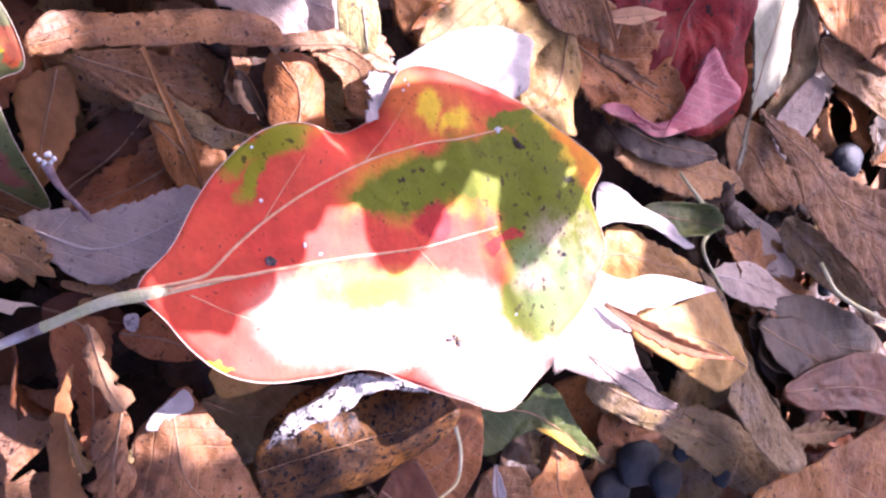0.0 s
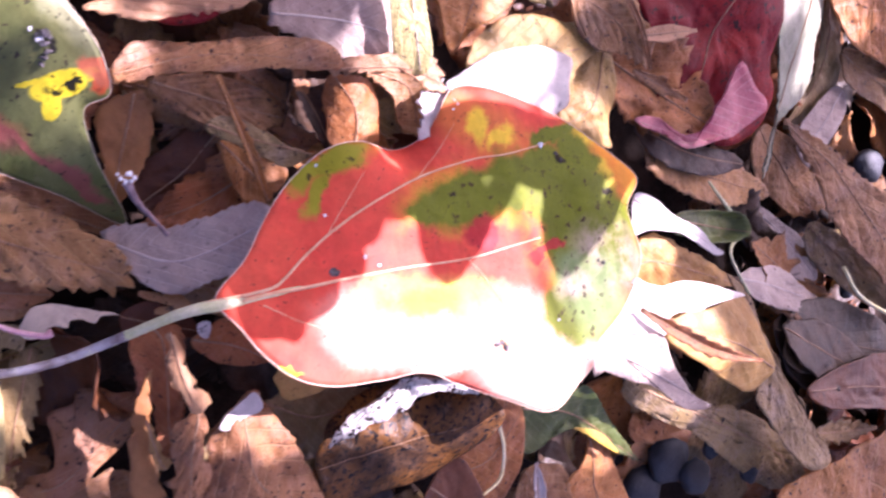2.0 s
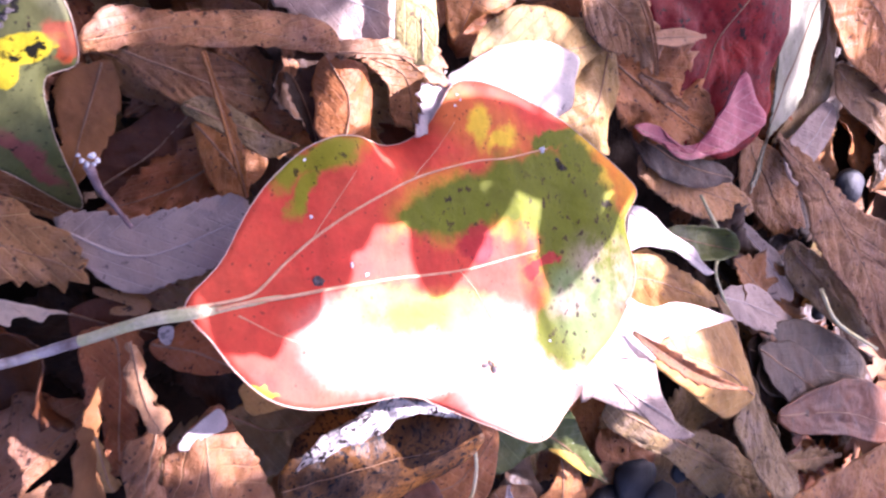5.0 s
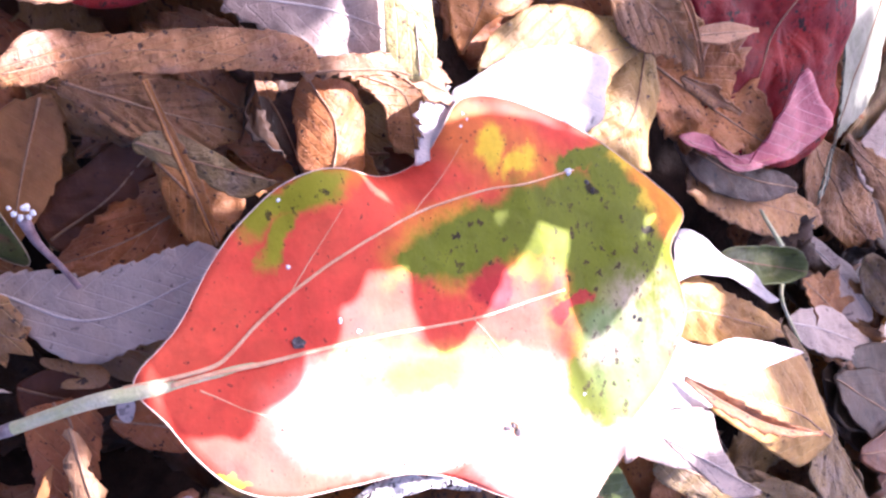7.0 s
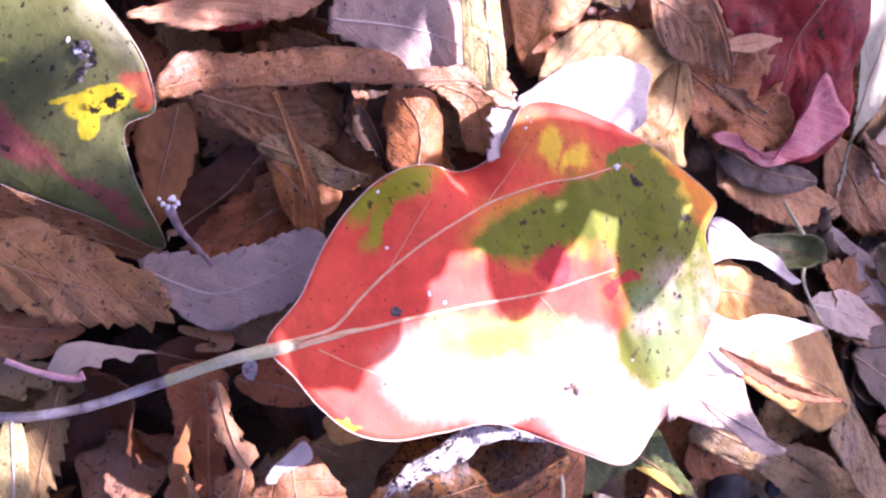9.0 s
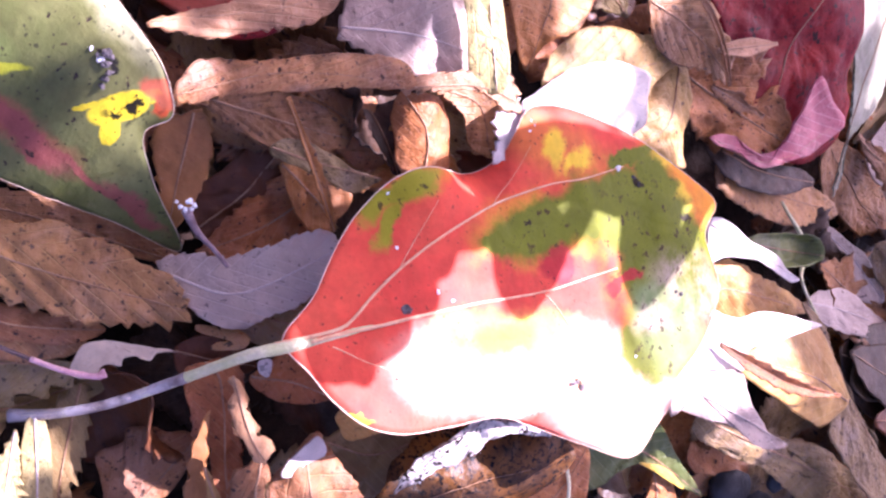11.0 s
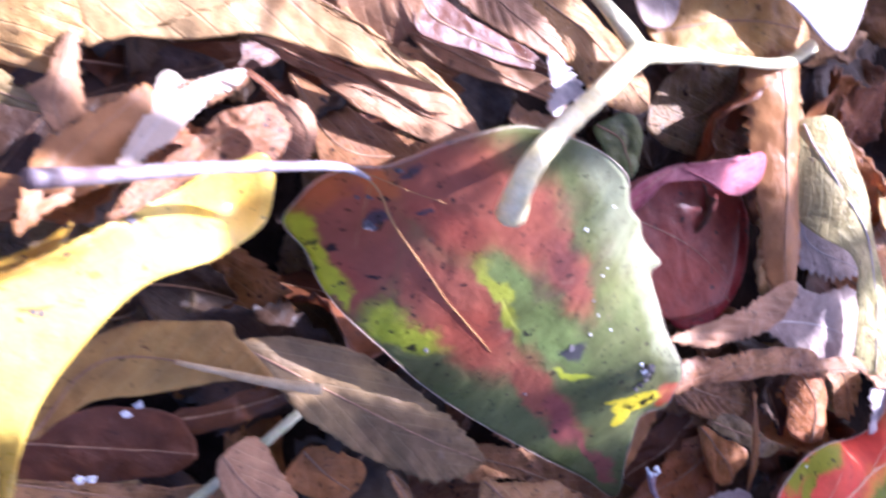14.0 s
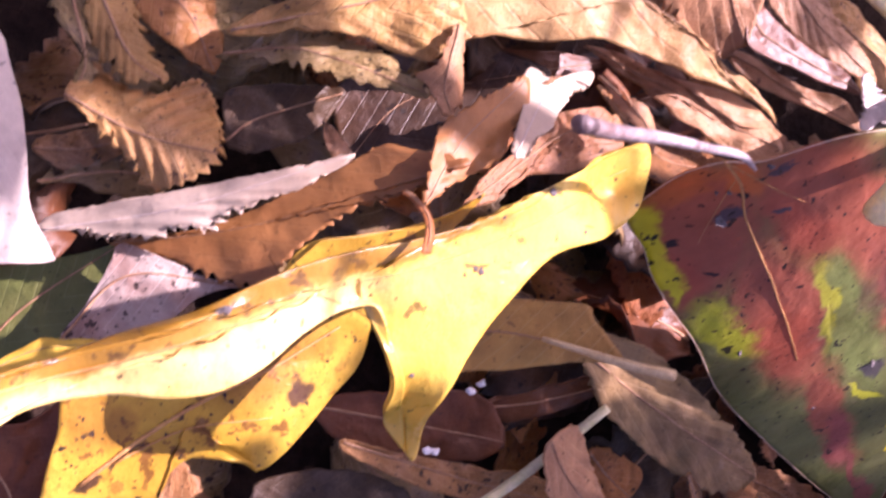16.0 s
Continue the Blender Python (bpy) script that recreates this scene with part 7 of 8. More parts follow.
lobed_leaf("fallen_leaf", (-58.5, 79, 7.3), -18.9, [(0, 0), (16.9, 9.9), (20.1, 3.4), (21.7, -2.1), (22.6, -5.2), (21.6, -7.5), (18.7, -9.6), (15.6, -9.1), (13.1, -7.6), (9.9, -6.7), (5.7, -5.9)],
    (14.1, -0.3), (0.046, 0.035), [], "rose", "brown-pink leaf with a ragged edge in the sun", steps=5, rings=14, thick=0.25, margin=0, pleat=0.4, ribs=8, crumple=1.8, rib=0.2, wear=0.2, teeth=(2, 1.2), bow=(0, 3, 7.1))
lobed_leaf("fallen_leaf", (7, 72.5, 1.8), 17.7, [(-1.8, 3.3), (7.4, 9.6), (20.3, 11.1), (29.5, 4.8), (34.6, -2.3), (30.8, -8.3), (16.6, -5.7), (4.4, -2.3)],
    (18.4, 1.8), (-0.024, 0.019), [], "gold", "dark and yellow spotted leaf by the forked stalk", steps=8, rings=14, thick=0.25, margin=0.0, pleat=0, ribs=8, crumple=0.9, rib=0.2, wear=0.5, bow=(0, 2, 11.2))
lobed_leaf("fallen_leaf", (2.7, 94.8, 9.3), -22.1, [(-1.4, -1.7), (34.3, 24.7), (43.1, -1.7), (27.8, -2.2), (20.9, -4), (14.3, -5), (7.4, -6.9)],
    (22.8, 5.5), (-0.037, -0.008), [], "white", "pale leaf dazzling in the sun", steps=8, rings=14, thick=0.25, margin=0.0, pleat=0, ribs=8, crumple=0.9, rib=0.2, wear=0.2, bow=(0, 3, 13.6))
lobed_leaf("fallen_leaf", (-0.7, 90.3, 5.7), -58.8, [(0, 0), (2.6, 7.6), (11.5, 4.6), (16.7, 0), (14.3, -5), (8.1, -4.3)],
    (8.1, 0.8), (-0.035, -0.011), [], "lavender", "pale leaf side beside the stalk", steps=8, rings=14, thick=0.25, margin=0.0, pleat=0, ribs=8, crumple=0.9, rib=0.2, wear=0.2)
lobed_leaf("fallen_leaf", (-19.6, 79.2, 1.7), -30.3, [(-0.8, -1.2), (4.6, 4.3), (16.4, 4.5), (26, 3.9), (30.9, -1.2), (25.2, -5.7), (13.9, -5), (5.6, -3.6)],
    (16.2, 0.7), (-0.040, -0.078), [], "tan", "brown leaf near the forked stalk", steps=8, rings=14, thick=0.25, margin=0.0, pleat=0, ribs=8, crumple=0.9, rib=0.2, wear=0.5, bow=(0, 2, 9.7))


def forked_stalk(base, stem, branches):
    """A stout stalk that forks: a stem and its branches, in mm from the broken end."""
    thing = new("forked_stalk")
    thing.location = Vector(base) * 0.001
    tagged(thing, "stout pale yellow forked leaf stalk lying on the green leaf", "stalk")
    for name, (points, radii) in (("stem", stem), *(("branch", b) for b in branches)):
        tube(name, [tuple((Vector(p) - Vector(base)) * 0.001) for p in points], [r * 0.001 for r in radii], MATS["pale_stalk"], thing, 6, 10, 1.0, 0.12)


forked_stalk((-35, 41.7, 33), ([(-35, 41.7, 33), (-36.2, 44.8, 37), (-32.6, 49.9, 36), (-18, 59, 24), (-0.6, 69.6, 9)], (1.9, 1.55, 1.35, 1.4, 1.9)),
             [([(-0.6, 69.6, 9), (-3.7, 73.7, 7.4), (-10, 77.5, 8.2), (-16.8, 81.3, 7.3)], (1.7, 1.3, 1.0, 0.8)), ([(-0.6, 69.6, 9), (10.9, 71.2, 5.8), (21.3, 72.1, 5.5), (32.8, 73.6, 4.8), (39.2, 77.7, 4.4)], (1.8, 1.1, 0.8, 1.0, 1.3))])
lobed_leaf("fallen_leaf", (10.3, 48.2, -4.7), -44.0, [(0, 0), (10.5, 16.6), (19.8, 20.5), (29.2, 11.4), (30.2, -0), (22.6, -7.7), (8.6, -1.7)],
    (16.9, 5.6), (-0.075, -0.095), [], "red", "deep red leaf in the shade of the green one", steps=8, rings=14, thick=0.25, margin=0.0, pleat=0, ribs=5, crumple=0.9, rib=0.2, wear=0.2)
lobed_leaf("fallen_leaf", (2.6, 45.6, 2.3), 15.3, [(0, 0), (2.9, 3.3), (9.9, 5.1), (19.5, 4.4), (26.8, 3.8), (32.4, 4), (31.4, -0.5), (26.5, -2.3), (22.2, -1.1), (19, 1.3), (11.5, 2.6), (5.3, 1.7), (1.5, -1.2)],
    (12.2, 4.9), (-0.080, 0.005), [], "pink", "pink curled leaf margin with a white tip", steps=4, rings=14, thick=0.25, margin=0, pleat=0, ribs=8, crumple=0.9, rib=0.08, wear=0.2, bow=(0, 2, 9.8))
lobed_leaf("fallen_leaf", (45.5, 72.2, -6.9), -82.9, [(0.5, -10.7), (0, 0), (11.8, 2), (20.8, 2.7), (28.9, 1.7), (34.9, -0.8), (38.3, -4.5), (38, -8.8), (25.5, -9.7), (15.7, -9.8)],
    (17.2, -3.7), (-0.042, -0.054), [], "tan", "long tan leaf with a ragged edge in the litter", steps=4, rings=14, thick=0.25, margin=0, pleat=0, ribs=8, crumple=0.9, rib=0.2, wear=0.2, teeth=(3, 0.7), bow=(0, 3, 14.2))
lobed_leaf("fallen_leaf", (13.4, 62.3, -7), 32.3, [(0, 0), (11.7, 4.9), (25.7, 0), (21.8, -11.3), (16.2, -15.8), (4.8, -9.1)],
    (13.1, -4.4), (-0.044, 0.017), [], "greybrown", "grey dry leaf in shade", steps=8, rings=14, thick=0.25, margin=0.0, pleat=0, ribs=8, crumple=0.9, rib=0.2, wear=0.5)
lobed_leaf("fallen_leaf", (-1.7, 59, 0.2), -50.3, [(0, 0), (1.7, 6.6), (5.9, 7.5), (10.3, 3.6), (10.8, 0), (5, -1)],
    (5.2, 2.8), (-0.044, -0.076), [], "green", "dark green leaf end behind the stalk", steps=8, rings=14, thick=0.25, margin=0.0, pleat=0, ribs=8, crumple=0.9, rib=0.2, wear=0.5)
lobed_leaf("fallen_leaf", (-14.7, 3.9, -12.8), -18.9, [(0, 0), (9.3, 2.5), (18.3, 3.1), (27.5, 2.2), (35.8, 0), (34.3, -2.3), (23.8, -1.6), (11.2, -2.7), (1.9, -5.7)],
    (14.5, -0.5), (-0.115, -0.014), [], "brown", "dim brown leaf under the edge of the green one", steps=8, rings=14, thick=0.25, margin=0.0, pleat=0, ribs=8, crumple=0.9, rib=0.2, wear=0.2, teeth=(3, 0.6))
lobed_leaf("fallen_leaf", (19.3, 0.7, -15), 38.8, [(0, 0), (8.7, 0.8), (19.9, -0), (17.6, -6.8), (9, -10.5), (1.3, -9.6), (-1.4, -5.1)],
    (8.6, -4.3), (0.196, 0.006), [], "darkred", "reddish brown leaf deep in the gap", steps=8, rings=14, thick=0.25, margin=0.0, pleat=0.4, ribs=8, crumple=0.9, rib=0.2, wear=0.5)
lobed_leaf("fallen_leaf", (21.4, 16.7, -6.7), -14.3, [(0, 0), (8.2, 3.6), (17.9, 4.2), (23.9, 0), (16, -4.1), (6.2, -3.7)],
    (11.8, -0), (-0.085, 0.037), [], "brown", "brown leaf sloping into the gap", steps=8, rings=14, thick=0.25, margin=0.0, pleat=0.4, ribs=8, crumple=0.9, rib=0.2, wear=0.2, teeth=(3, 0.6))
lobed_leaf("fallen_leaf", (21, -15.2, -9.5), -14.3, [(0, 0), (5.4, 5.4), (14.6, 3.8), (19.7, -0), (14.5, -3.8), (6.5, -3.3)],
    (9.6, 0.5), (0.196, -0.048), [], "greybrown", "grey-brown leaf lying under the stalk", steps=8, rings=14, thick=0.25, margin=0.0, pleat=0, ribs=8, crumple=0.9, rib=0.2, wear=0.5)
lobed_leaf("fallen_leaf", (0.1, -48.7, -12.2), -24.8, [(0, 0), (6.7, 2.3), (14.1, 8), (21, 0), (13.6, -8.4), (3.9, -8.5)],
    (10.4, -1.6), (0.091, -0.019), [], "brown", "brown leaf low in the gap", steps=8, rings=14, thick=0.25, margin=0.0, pleat=0, ribs=8, crumple=0.9, rib=0.2, wear=0.2, teeth=(3, 0.8))
lobed_leaf("fallen_leaf", (189.5, 13.7, -36), -57.5, [(0, 0), (15, 9.9), (34.6, 10.3), (32, 0), (14.8, -9), (3.6, -9.3)],
    (16.6, 0.7), (-0.062, -0.027), [], "brown", "dim brown leaf in the gap", steps=8, rings=14, thick=0.25, margin=0.0, pleat=0, ribs=8, crumple=0.9, rib=0.2, wear=0.5)
lobed_leaf("fallen_leaf", (202.9, -12.7, -31), -37.6, [(0, 0), (17.3, 3.4), (36.9, 0), (31.5, -8), (13.1, -9.8), (2.5, -8)],
    (17.3, -3.3), (0.228, -0.078), [], "greybrown", "grey-brown leaf sloping away in shade", steps=8, rings=14, thick=0.25, margin=0.0, pleat=0.4, ribs=8, crumple=0.9, rib=0.2, wear=0.5)
# filler leaf whose dark colour carries the shade of the gap
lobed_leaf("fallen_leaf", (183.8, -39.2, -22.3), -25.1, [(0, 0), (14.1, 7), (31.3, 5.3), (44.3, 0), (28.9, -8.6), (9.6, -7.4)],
    (20.7, -0.9), (0.006, -0.256), [], "dark", "leaf coloured dark for the deep shade", steps=8, rings=14, thick=0.25, margin=0.0, pleat=0, ribs=8, crumple=0.9, rib=0.2, wear=0.4)
lobed_leaf("fallen_leaf", (13.2, 10.8, -9.2), -78.7, [(0, 0), (-2.5, 4.1), (-2.1, 8.8), (4.4, 8.6), (10.5, 5.3), (15.9, -0), (13.4, -1.4), (6.9, 0.1)],
    (5.1, 3.6), (-0.288, 0.055), [], "umber", "dim reddish brown leaf beneath the tip of the green one", steps=8, rings=14, thick=0.25, margin=0.0, pleat=0, ribs=8, crumple=0.9, rib=0.2, wear=0.2, teeth=(3, 0.6))
lobed_leaf("fallen_leaf", (20.3, 17, -10.6), -14.6, [(0, 0), (9.3, 3.7), (20.1, 5.3), (23.6, 0), (14.3, -4.4), (4.8, -5.3)],
    (11.6, -0.2), (-0.070, 0.054), [], "brown", "brown leaf deep in the gap", steps=8, rings=14, thick=0.25, margin=0.0, pleat=0, ribs=8, crumple=0.9, rib=0.2, wear=0.2, teeth=(3, 0.6))
lobed_leaf("fallen_leaf", (142, 8.6, -26.1), -17.3, [(0, 0), (15.1, 2), (36.7, 4.2), (47.4, -0), (27.8, -8.2), (9.5, -9.1), (-1.3, -6.9)],
    (19.5, -2.7), (-0.134, -0.273), [], "brown", "dim brown leaf low in the gap", steps=8, rings=14, thick=0.25, margin=0.0, pleat=0, ribs=8, crumple=0.9, rib=0.2, wear=0.2, teeth=(3, 0.6))
# added leaf, coloured dark to read as shaded gap
lobed_leaf("fallen_leaf", (135.8, 12.3, -25.1), -15.2, [(-2, -0.6), (11.5, -0.6), (32.3, 2.3), (37, -0.6), (23, -6.2), (7.1, -7)],
    (19.2, -2.1), (-0.083, -0.166), [], "dark", "curling leaf coloured dark for the shade", steps=8, rings=14, thick=0.25, margin=0.0, pleat=0, ribs=8, crumple=0.9, rib=0.2, wear=0.5, bow=(0, 2, 11.9))
# lit edge of the olive green leaf, built as a yellow strip
lobed_leaf("fallen_leaf", (109.5, -53.3, -12.1), -32.2, [(0, 0), (3.6, 1.5), (8.2, 2), (13.9, 0.4), (10.6, 0), (5.4, 0.2)],
    (7.7, 1.1), (0.000, 0.000), [], "yellow", "thin yellow strip standing for the sunlit margin of a leaf", steps=4, rings=14, thick=0.25, margin=0, crumple=0.2, rib=0, wear=0.1)
lobed_leaf("fallen_leaf", (17.5, -35.6, 3.4), -69.6, [(0, 0), (2.8, 0.4), (5.9, 0.2), (7.9, 1.1), (9.1, 0), (7.7, -1.4), (4.3, -1.1)],
    (6.8, -0.6), (0.000, 0.000), [], "tan", "narrow pale leaf edge in the gap", steps=6, rings=14, thick=0.25, margin=0, crumple=0.4, rib=0.2, wear=0.2, teeth=(3, 0.5))
lobed_leaf("fallen_leaf", (192.6, -61.9, -35), -47.8, [(0, 0), (5.5, 3.9), (14.7, 4.3), (19.4, 0.7), (15.3, -0.6), (7.3, 1.1)],
    (7.8, 2.6), (0.000, 0.000), [], "dark", "dark curled leaf end in shade", steps=6, rings=14, thick=0.25, margin=0, crumple=0.4, rib=0, wear=0.2)
lobed_leaf("fallen_leaf", (19.9, -21, 7.8), -68.7, [(0, 0), (1.4, 0.8), (5.4, 0.4), (9.2, 0.2), (11.3, 1.4), (13.2, 1.1), (13.8, -0.7), (12.8, -1.7), (10.7, -2.2), (8.9, -2.1), (7.4, -2.7), (5.6, -2.3), (4.1, -2), (2.9, -1)],
    (9, -1), (0.000, 0.000), [], "rose", "small tan leaf curled into a scalloped twist", steps=3, rings=14, thick=0.25, margin=0, crumple=0.5, rib=0.2, wear=0.2, teeth=(4, 1.0), bow=(0, 2.5, 3))
lobed_leaf("fallen_leaf", (-18.7, 66.1, 11.8), -77.1, [(0, 0), (1.2, 2.5), (4.4, 4.7), (7, 5.2), (7.2, 2.5), (9.3, 0.4), (7.4, -1.1), (4.8, 0.2)],
    (4.4, 2.5), (0.000, 0.000), [], "white", "white crumbling leaf scrap in the sun", steps=6, rings=14, thick=0.25, margin=0, crumple=0.5, rib=0, wear=0.5, teeth=(1.2, 0.6))
lobed_leaf("fallen_leaf", (-102.7, 23.7, 19.9), 26.7, [(0, 0), (1.7, 2.5), (4.3, 3.3), (9.4, 2.3), (14.8, 1.4), (20.5, 1.2), (24.7, 2.2), (17.7, -1.9), (9.2, -1.7), (3.9, -1.2)],
    (17.3, -0.7), (0.009, 0.900), [], "yellowlow", "rolled back half of the yellow leaf, specked with brown", steps=6, rings=14, thick=0.25, margin=0, crumple=0.5, rib=0, wear=0.1)
lobed_leaf("fallen_leaf", (-38.7, 73.2, 9.9), -15.6, [(0, 0), (6.6, -1.3), (12.9, -1.5), (19.5, -1.7), (23.4, -3.2), (16.4, -5), (9.4, -5.9), (1.6, -6.7)],
    (4.1, -3.9), (0.000, 0.000), [], "darkred", "dark red leaf in deep shade between others", steps=6, rings=14, thick=0.25, margin=0, crumple=0.5, rib=0.2, wear=0.2)
lobed_leaf("fallen_leaf", (-50, 61.7, -11.2), -11.6, [(0, 0), (5.6, -1), (14, -4.1), (21.8, -4.4), (29.1, -3.4), (17.5, -11.4), (6.1, -15), (3.2, -7.8)],
    (8.7, -10.1), (0.139, -0.889), [], "brown", "dim reddish brown leaf behind the stalk", steps=6, rings=14, thick=0.25, margin=0, crumple=1.2, rib=0.2, wear=0.2)
# added dark sheet that stands in for the shade of the hollow
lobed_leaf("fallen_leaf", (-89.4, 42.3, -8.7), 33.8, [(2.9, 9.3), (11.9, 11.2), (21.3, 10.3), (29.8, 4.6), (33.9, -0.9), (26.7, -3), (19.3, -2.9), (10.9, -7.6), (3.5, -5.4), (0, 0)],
    (12.7, 4.2), (0.050, -0.417), [], "dark", "dark leaf added in the hollow behind the folded one for its shade", steps=6, rings=14, thick=0.25, margin=0, crumple=0.8, rib=0.08, wear=0.2)
# added dark sheet over paler litter, in place of shade
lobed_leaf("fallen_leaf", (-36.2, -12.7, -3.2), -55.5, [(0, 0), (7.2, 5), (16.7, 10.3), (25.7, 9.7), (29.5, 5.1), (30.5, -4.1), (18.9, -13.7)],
    (18.3, -0.5), (-0.240, -0.214), [], "dark", "dark leaf added low in the litter for its shade", steps=6, rings=14, thick=0.25, margin=0, crumple=1.2, rib=0.15, wear=0.3)
# the sun patch on the brown leaf, built as a white scrap
lobed_leaf("fallen_leaf", (28.3, -38.3, 4.7), 34.2, [(0, 0), (2.3, 1.1), (5.3, 1.1), (7.8, 1.2), (8, -0.6), (6.9, -2.1), (4, -1.2), (1.2, -1.3)],
    (5.6, 0), (0.000, 0.000), [], "white", "white scrap standing for a sun patch on the brown veined leaf", steps=3, rings=14, thick=0.25, margin=0, crumple=0.3, rib=0, wear=0.25)

# ---- loose litter below the top leaves ----
def litter():
    rng = random.Random(11)
    # the dark kinds put the shade of the gaps into leaf colour
    kinds = [("brown", 28, 11, 12), ("russet", 24, 8, 10), ("dark", 30, 12, 13), ("greybrown", 32, 12, 12), ("dark", 22, 9, 9), ("brown", 24, 10, 9), ("russet", 30, 10, 12), ("dark", 34, 12, 14), ("greybrown", 26, 9, 11), ("russet", 34, 13, 13), ("darkred", 26, 12, 10), ("dark", 27, 10, 10)]
    firsts = []
    for k, (mat, length, w, teeth) in enumerate(kinds):
        firsts.append(leaf("fallen_leaf", (-length / 2, 0, 0), (length / 2, 0, 0), w, mat, "dry brown fallen leaf half buried in the litter", arc=rng.uniform(-20, 60), fold=(rng.uniform(0, 30), rng.uniform(0, 30)),
                           curl=(rng.uniform(-70, 70), rng.uniform(-70, 70)), pleat=0.35, teeth=teeth, wave=0.22, seed=k, group="buried leaves", bend=rng.uniform(-0.08, 0.08), twist=rng.uniform(-35, 35), sides=(1, rng.uniform(0.7, 1))))
    deep = []
    for k in range(430):
        x, y = rng.uniform(-0.20, 0.27), rng.uniform(-0.13, 0.14)
        top = 0.002 - dip(x)
        z = top - (rng.uniform(0.013, 0.020) if k < 105 else rng.uniform(0.017, 0.034))
        lean = 17 if k < 105 else 26
        m = pose(x, y, z, rng.uniform(-lean, lean), rng.uniform(-lean, lean), rng.uniform(0, 360))
        if k < len(firsts):
            firsts[k].matrix_basis = m
        elif k < 105:
            copy_thing(rng.choice(firsts), m)
        else:
            deep.append((rng.randrange(len(firsts)), m))
    # the lowest ones, joined
    names = sorted({k[0] for k in kinds})
    verts, faces, slots, maps = [], [], [], {"uv": [], "flat": []}
    for k, m in deep:
        blade = [o for o in firsts[k].children if o.name.startswith("blade")][0].data
        first = len(verts)
        verts += [tuple(m @ v.co) for v in blade.vertices]
        faces += [tuple(first + i for i in p.vertices) for p in blade.polygons]
        slots += [names.index(kinds[k][0])] * len(blade.polygons)
        for key in maps:
            table = np.zeros(len(blade.loops) * 2)
            blade.uv_layers[key].data.foreach_get("uv", table)
            maps[key].append(table)
    me = bpy.data.meshes.new("buried_leaves")
    me.from_pydata(verts, [], faces)
    for key in maps:
        me.uv_layers.new(name=key).data.foreach_set("uv", np.concatenate(maps[key]))
    for n in names:
        me.materials.append(MATS[n])
    me.polygons.foreach_set("material_index", slots)
    smooth(me)
    tagged(new("buried_leaves", me), "dry brown leaves deep in the litter", "leaf litter", kind="stuff")


litter()


# ---- litter further out ----
def far_litter():
    rng = random.Random(23)
    verts, faces = [], []
    for k in range(9000):
        a, d = rng.uniform(0, 2 * math.pi), 0.25 + 4.5 * rng.random() ** 1.7
        length, w, bend = rng.uniform(0.03, 0.06), rng.uniform(0.008, 0.014), rng.uniform(-0.006, 0.012)
        m = pose(0.03 + d * math.cos(a), d * math.sin(a), rng.uniform(-0.028, -0.012) - dip(0.03 + d * math.cos(a)), rng.uniform(-25, 25), rng.uniform(-25, 25), rng.uniform(0, 360))
        first = len(verts)
        for i in range(6):
            u = i / 5
            half = w * math.sin(math.pi * (0.04 + 0.92 * u)) ** 0.8
            for s in (-1, 0, 1):
                verts.append(tuple(m @ Vector(((u - 0.5) * length, s * half, bend * (1 - (2 * u - 1) ** 2) + abs(s) * 0.002))))
        for i in range(5):
            for s in range(2):
                q = first + i * 3 + s
                faces.append((q, q + 3, q + 4, q + 1))
    me = bpy.data.meshes.new("leaf_litter")
    me.from_pydata(verts, [], faces)
    me.materials.append(MATS["litter"])
    smooth(me)
    tagged(new("leaf_litter", me), "brown fallen leaves covering the woodland floor", "leaf litter", kind="stuff")


far_litter()


# ---- added low branches overhead, outside the view, made to break up the sun ----
# gaps placed to let sun in (x, y, radius) and leaves placed to cast shade (x, y of base and tip, half width), in mm
OVER_RED = [(90, 22.5, 4.5), (72.3, 19.4, 1), (158, 19.5, 0.6), (134.4, -6.5, 3.5), (135.5, -22.8, 4.4), (106.1, -29.9, 3.5), (110.6, -38.2, 1.2), (133.6, -46.9, 2.8), (29.7, -37.2, 2.2), (108.7, 39.6, 0.7), (121.1, 21.7, 1), (54.1, -40.7, 1.6), (59.9, -37.8, 1.9), (63.3, -37.2, 1.7), (-4.9, -35.9, 1), (-3.6, -46.2, 1), (7.5, 20.1, 0.3), (224.5, 53.8, 5), (230, 55.5, 3.9), (22.7, -28.7, 2), (81.9, 30.5, 0.6), (13.8, -16.7, 1.3), (31.8, -37.5, 1.2), (22.9, -27.3, 0.7), (-7.2, 30.4, 2.7), (3.1, 21.5, 1.8)]
OVER_MIDDLE = [(53.2, -28.2, 11.7), (71.1, -34.6, 12.3), (39.5, -29.2, 7.9), (82.5, -21.6, 10.8), (97.9, -19.9, 10.2), (67.4, -14.8, 8.5), (108, -9.8, 6.2), (57, -12, 5), (83, -8, 5)]
BLADES = [(94.8, -7.5, 90, -32.9, 1.1), (99.8, -6.4, 95.6, -32.2, 1.1), (104.9, -5.2, 101, -30.3, 1.1), (110.5, -3.9, 106.6, -27.1, 1.1), (115.5, -3.9, 112.1, -22.7, 1.1), (88.8, -11.9, 85, -34.7, 1.1)]
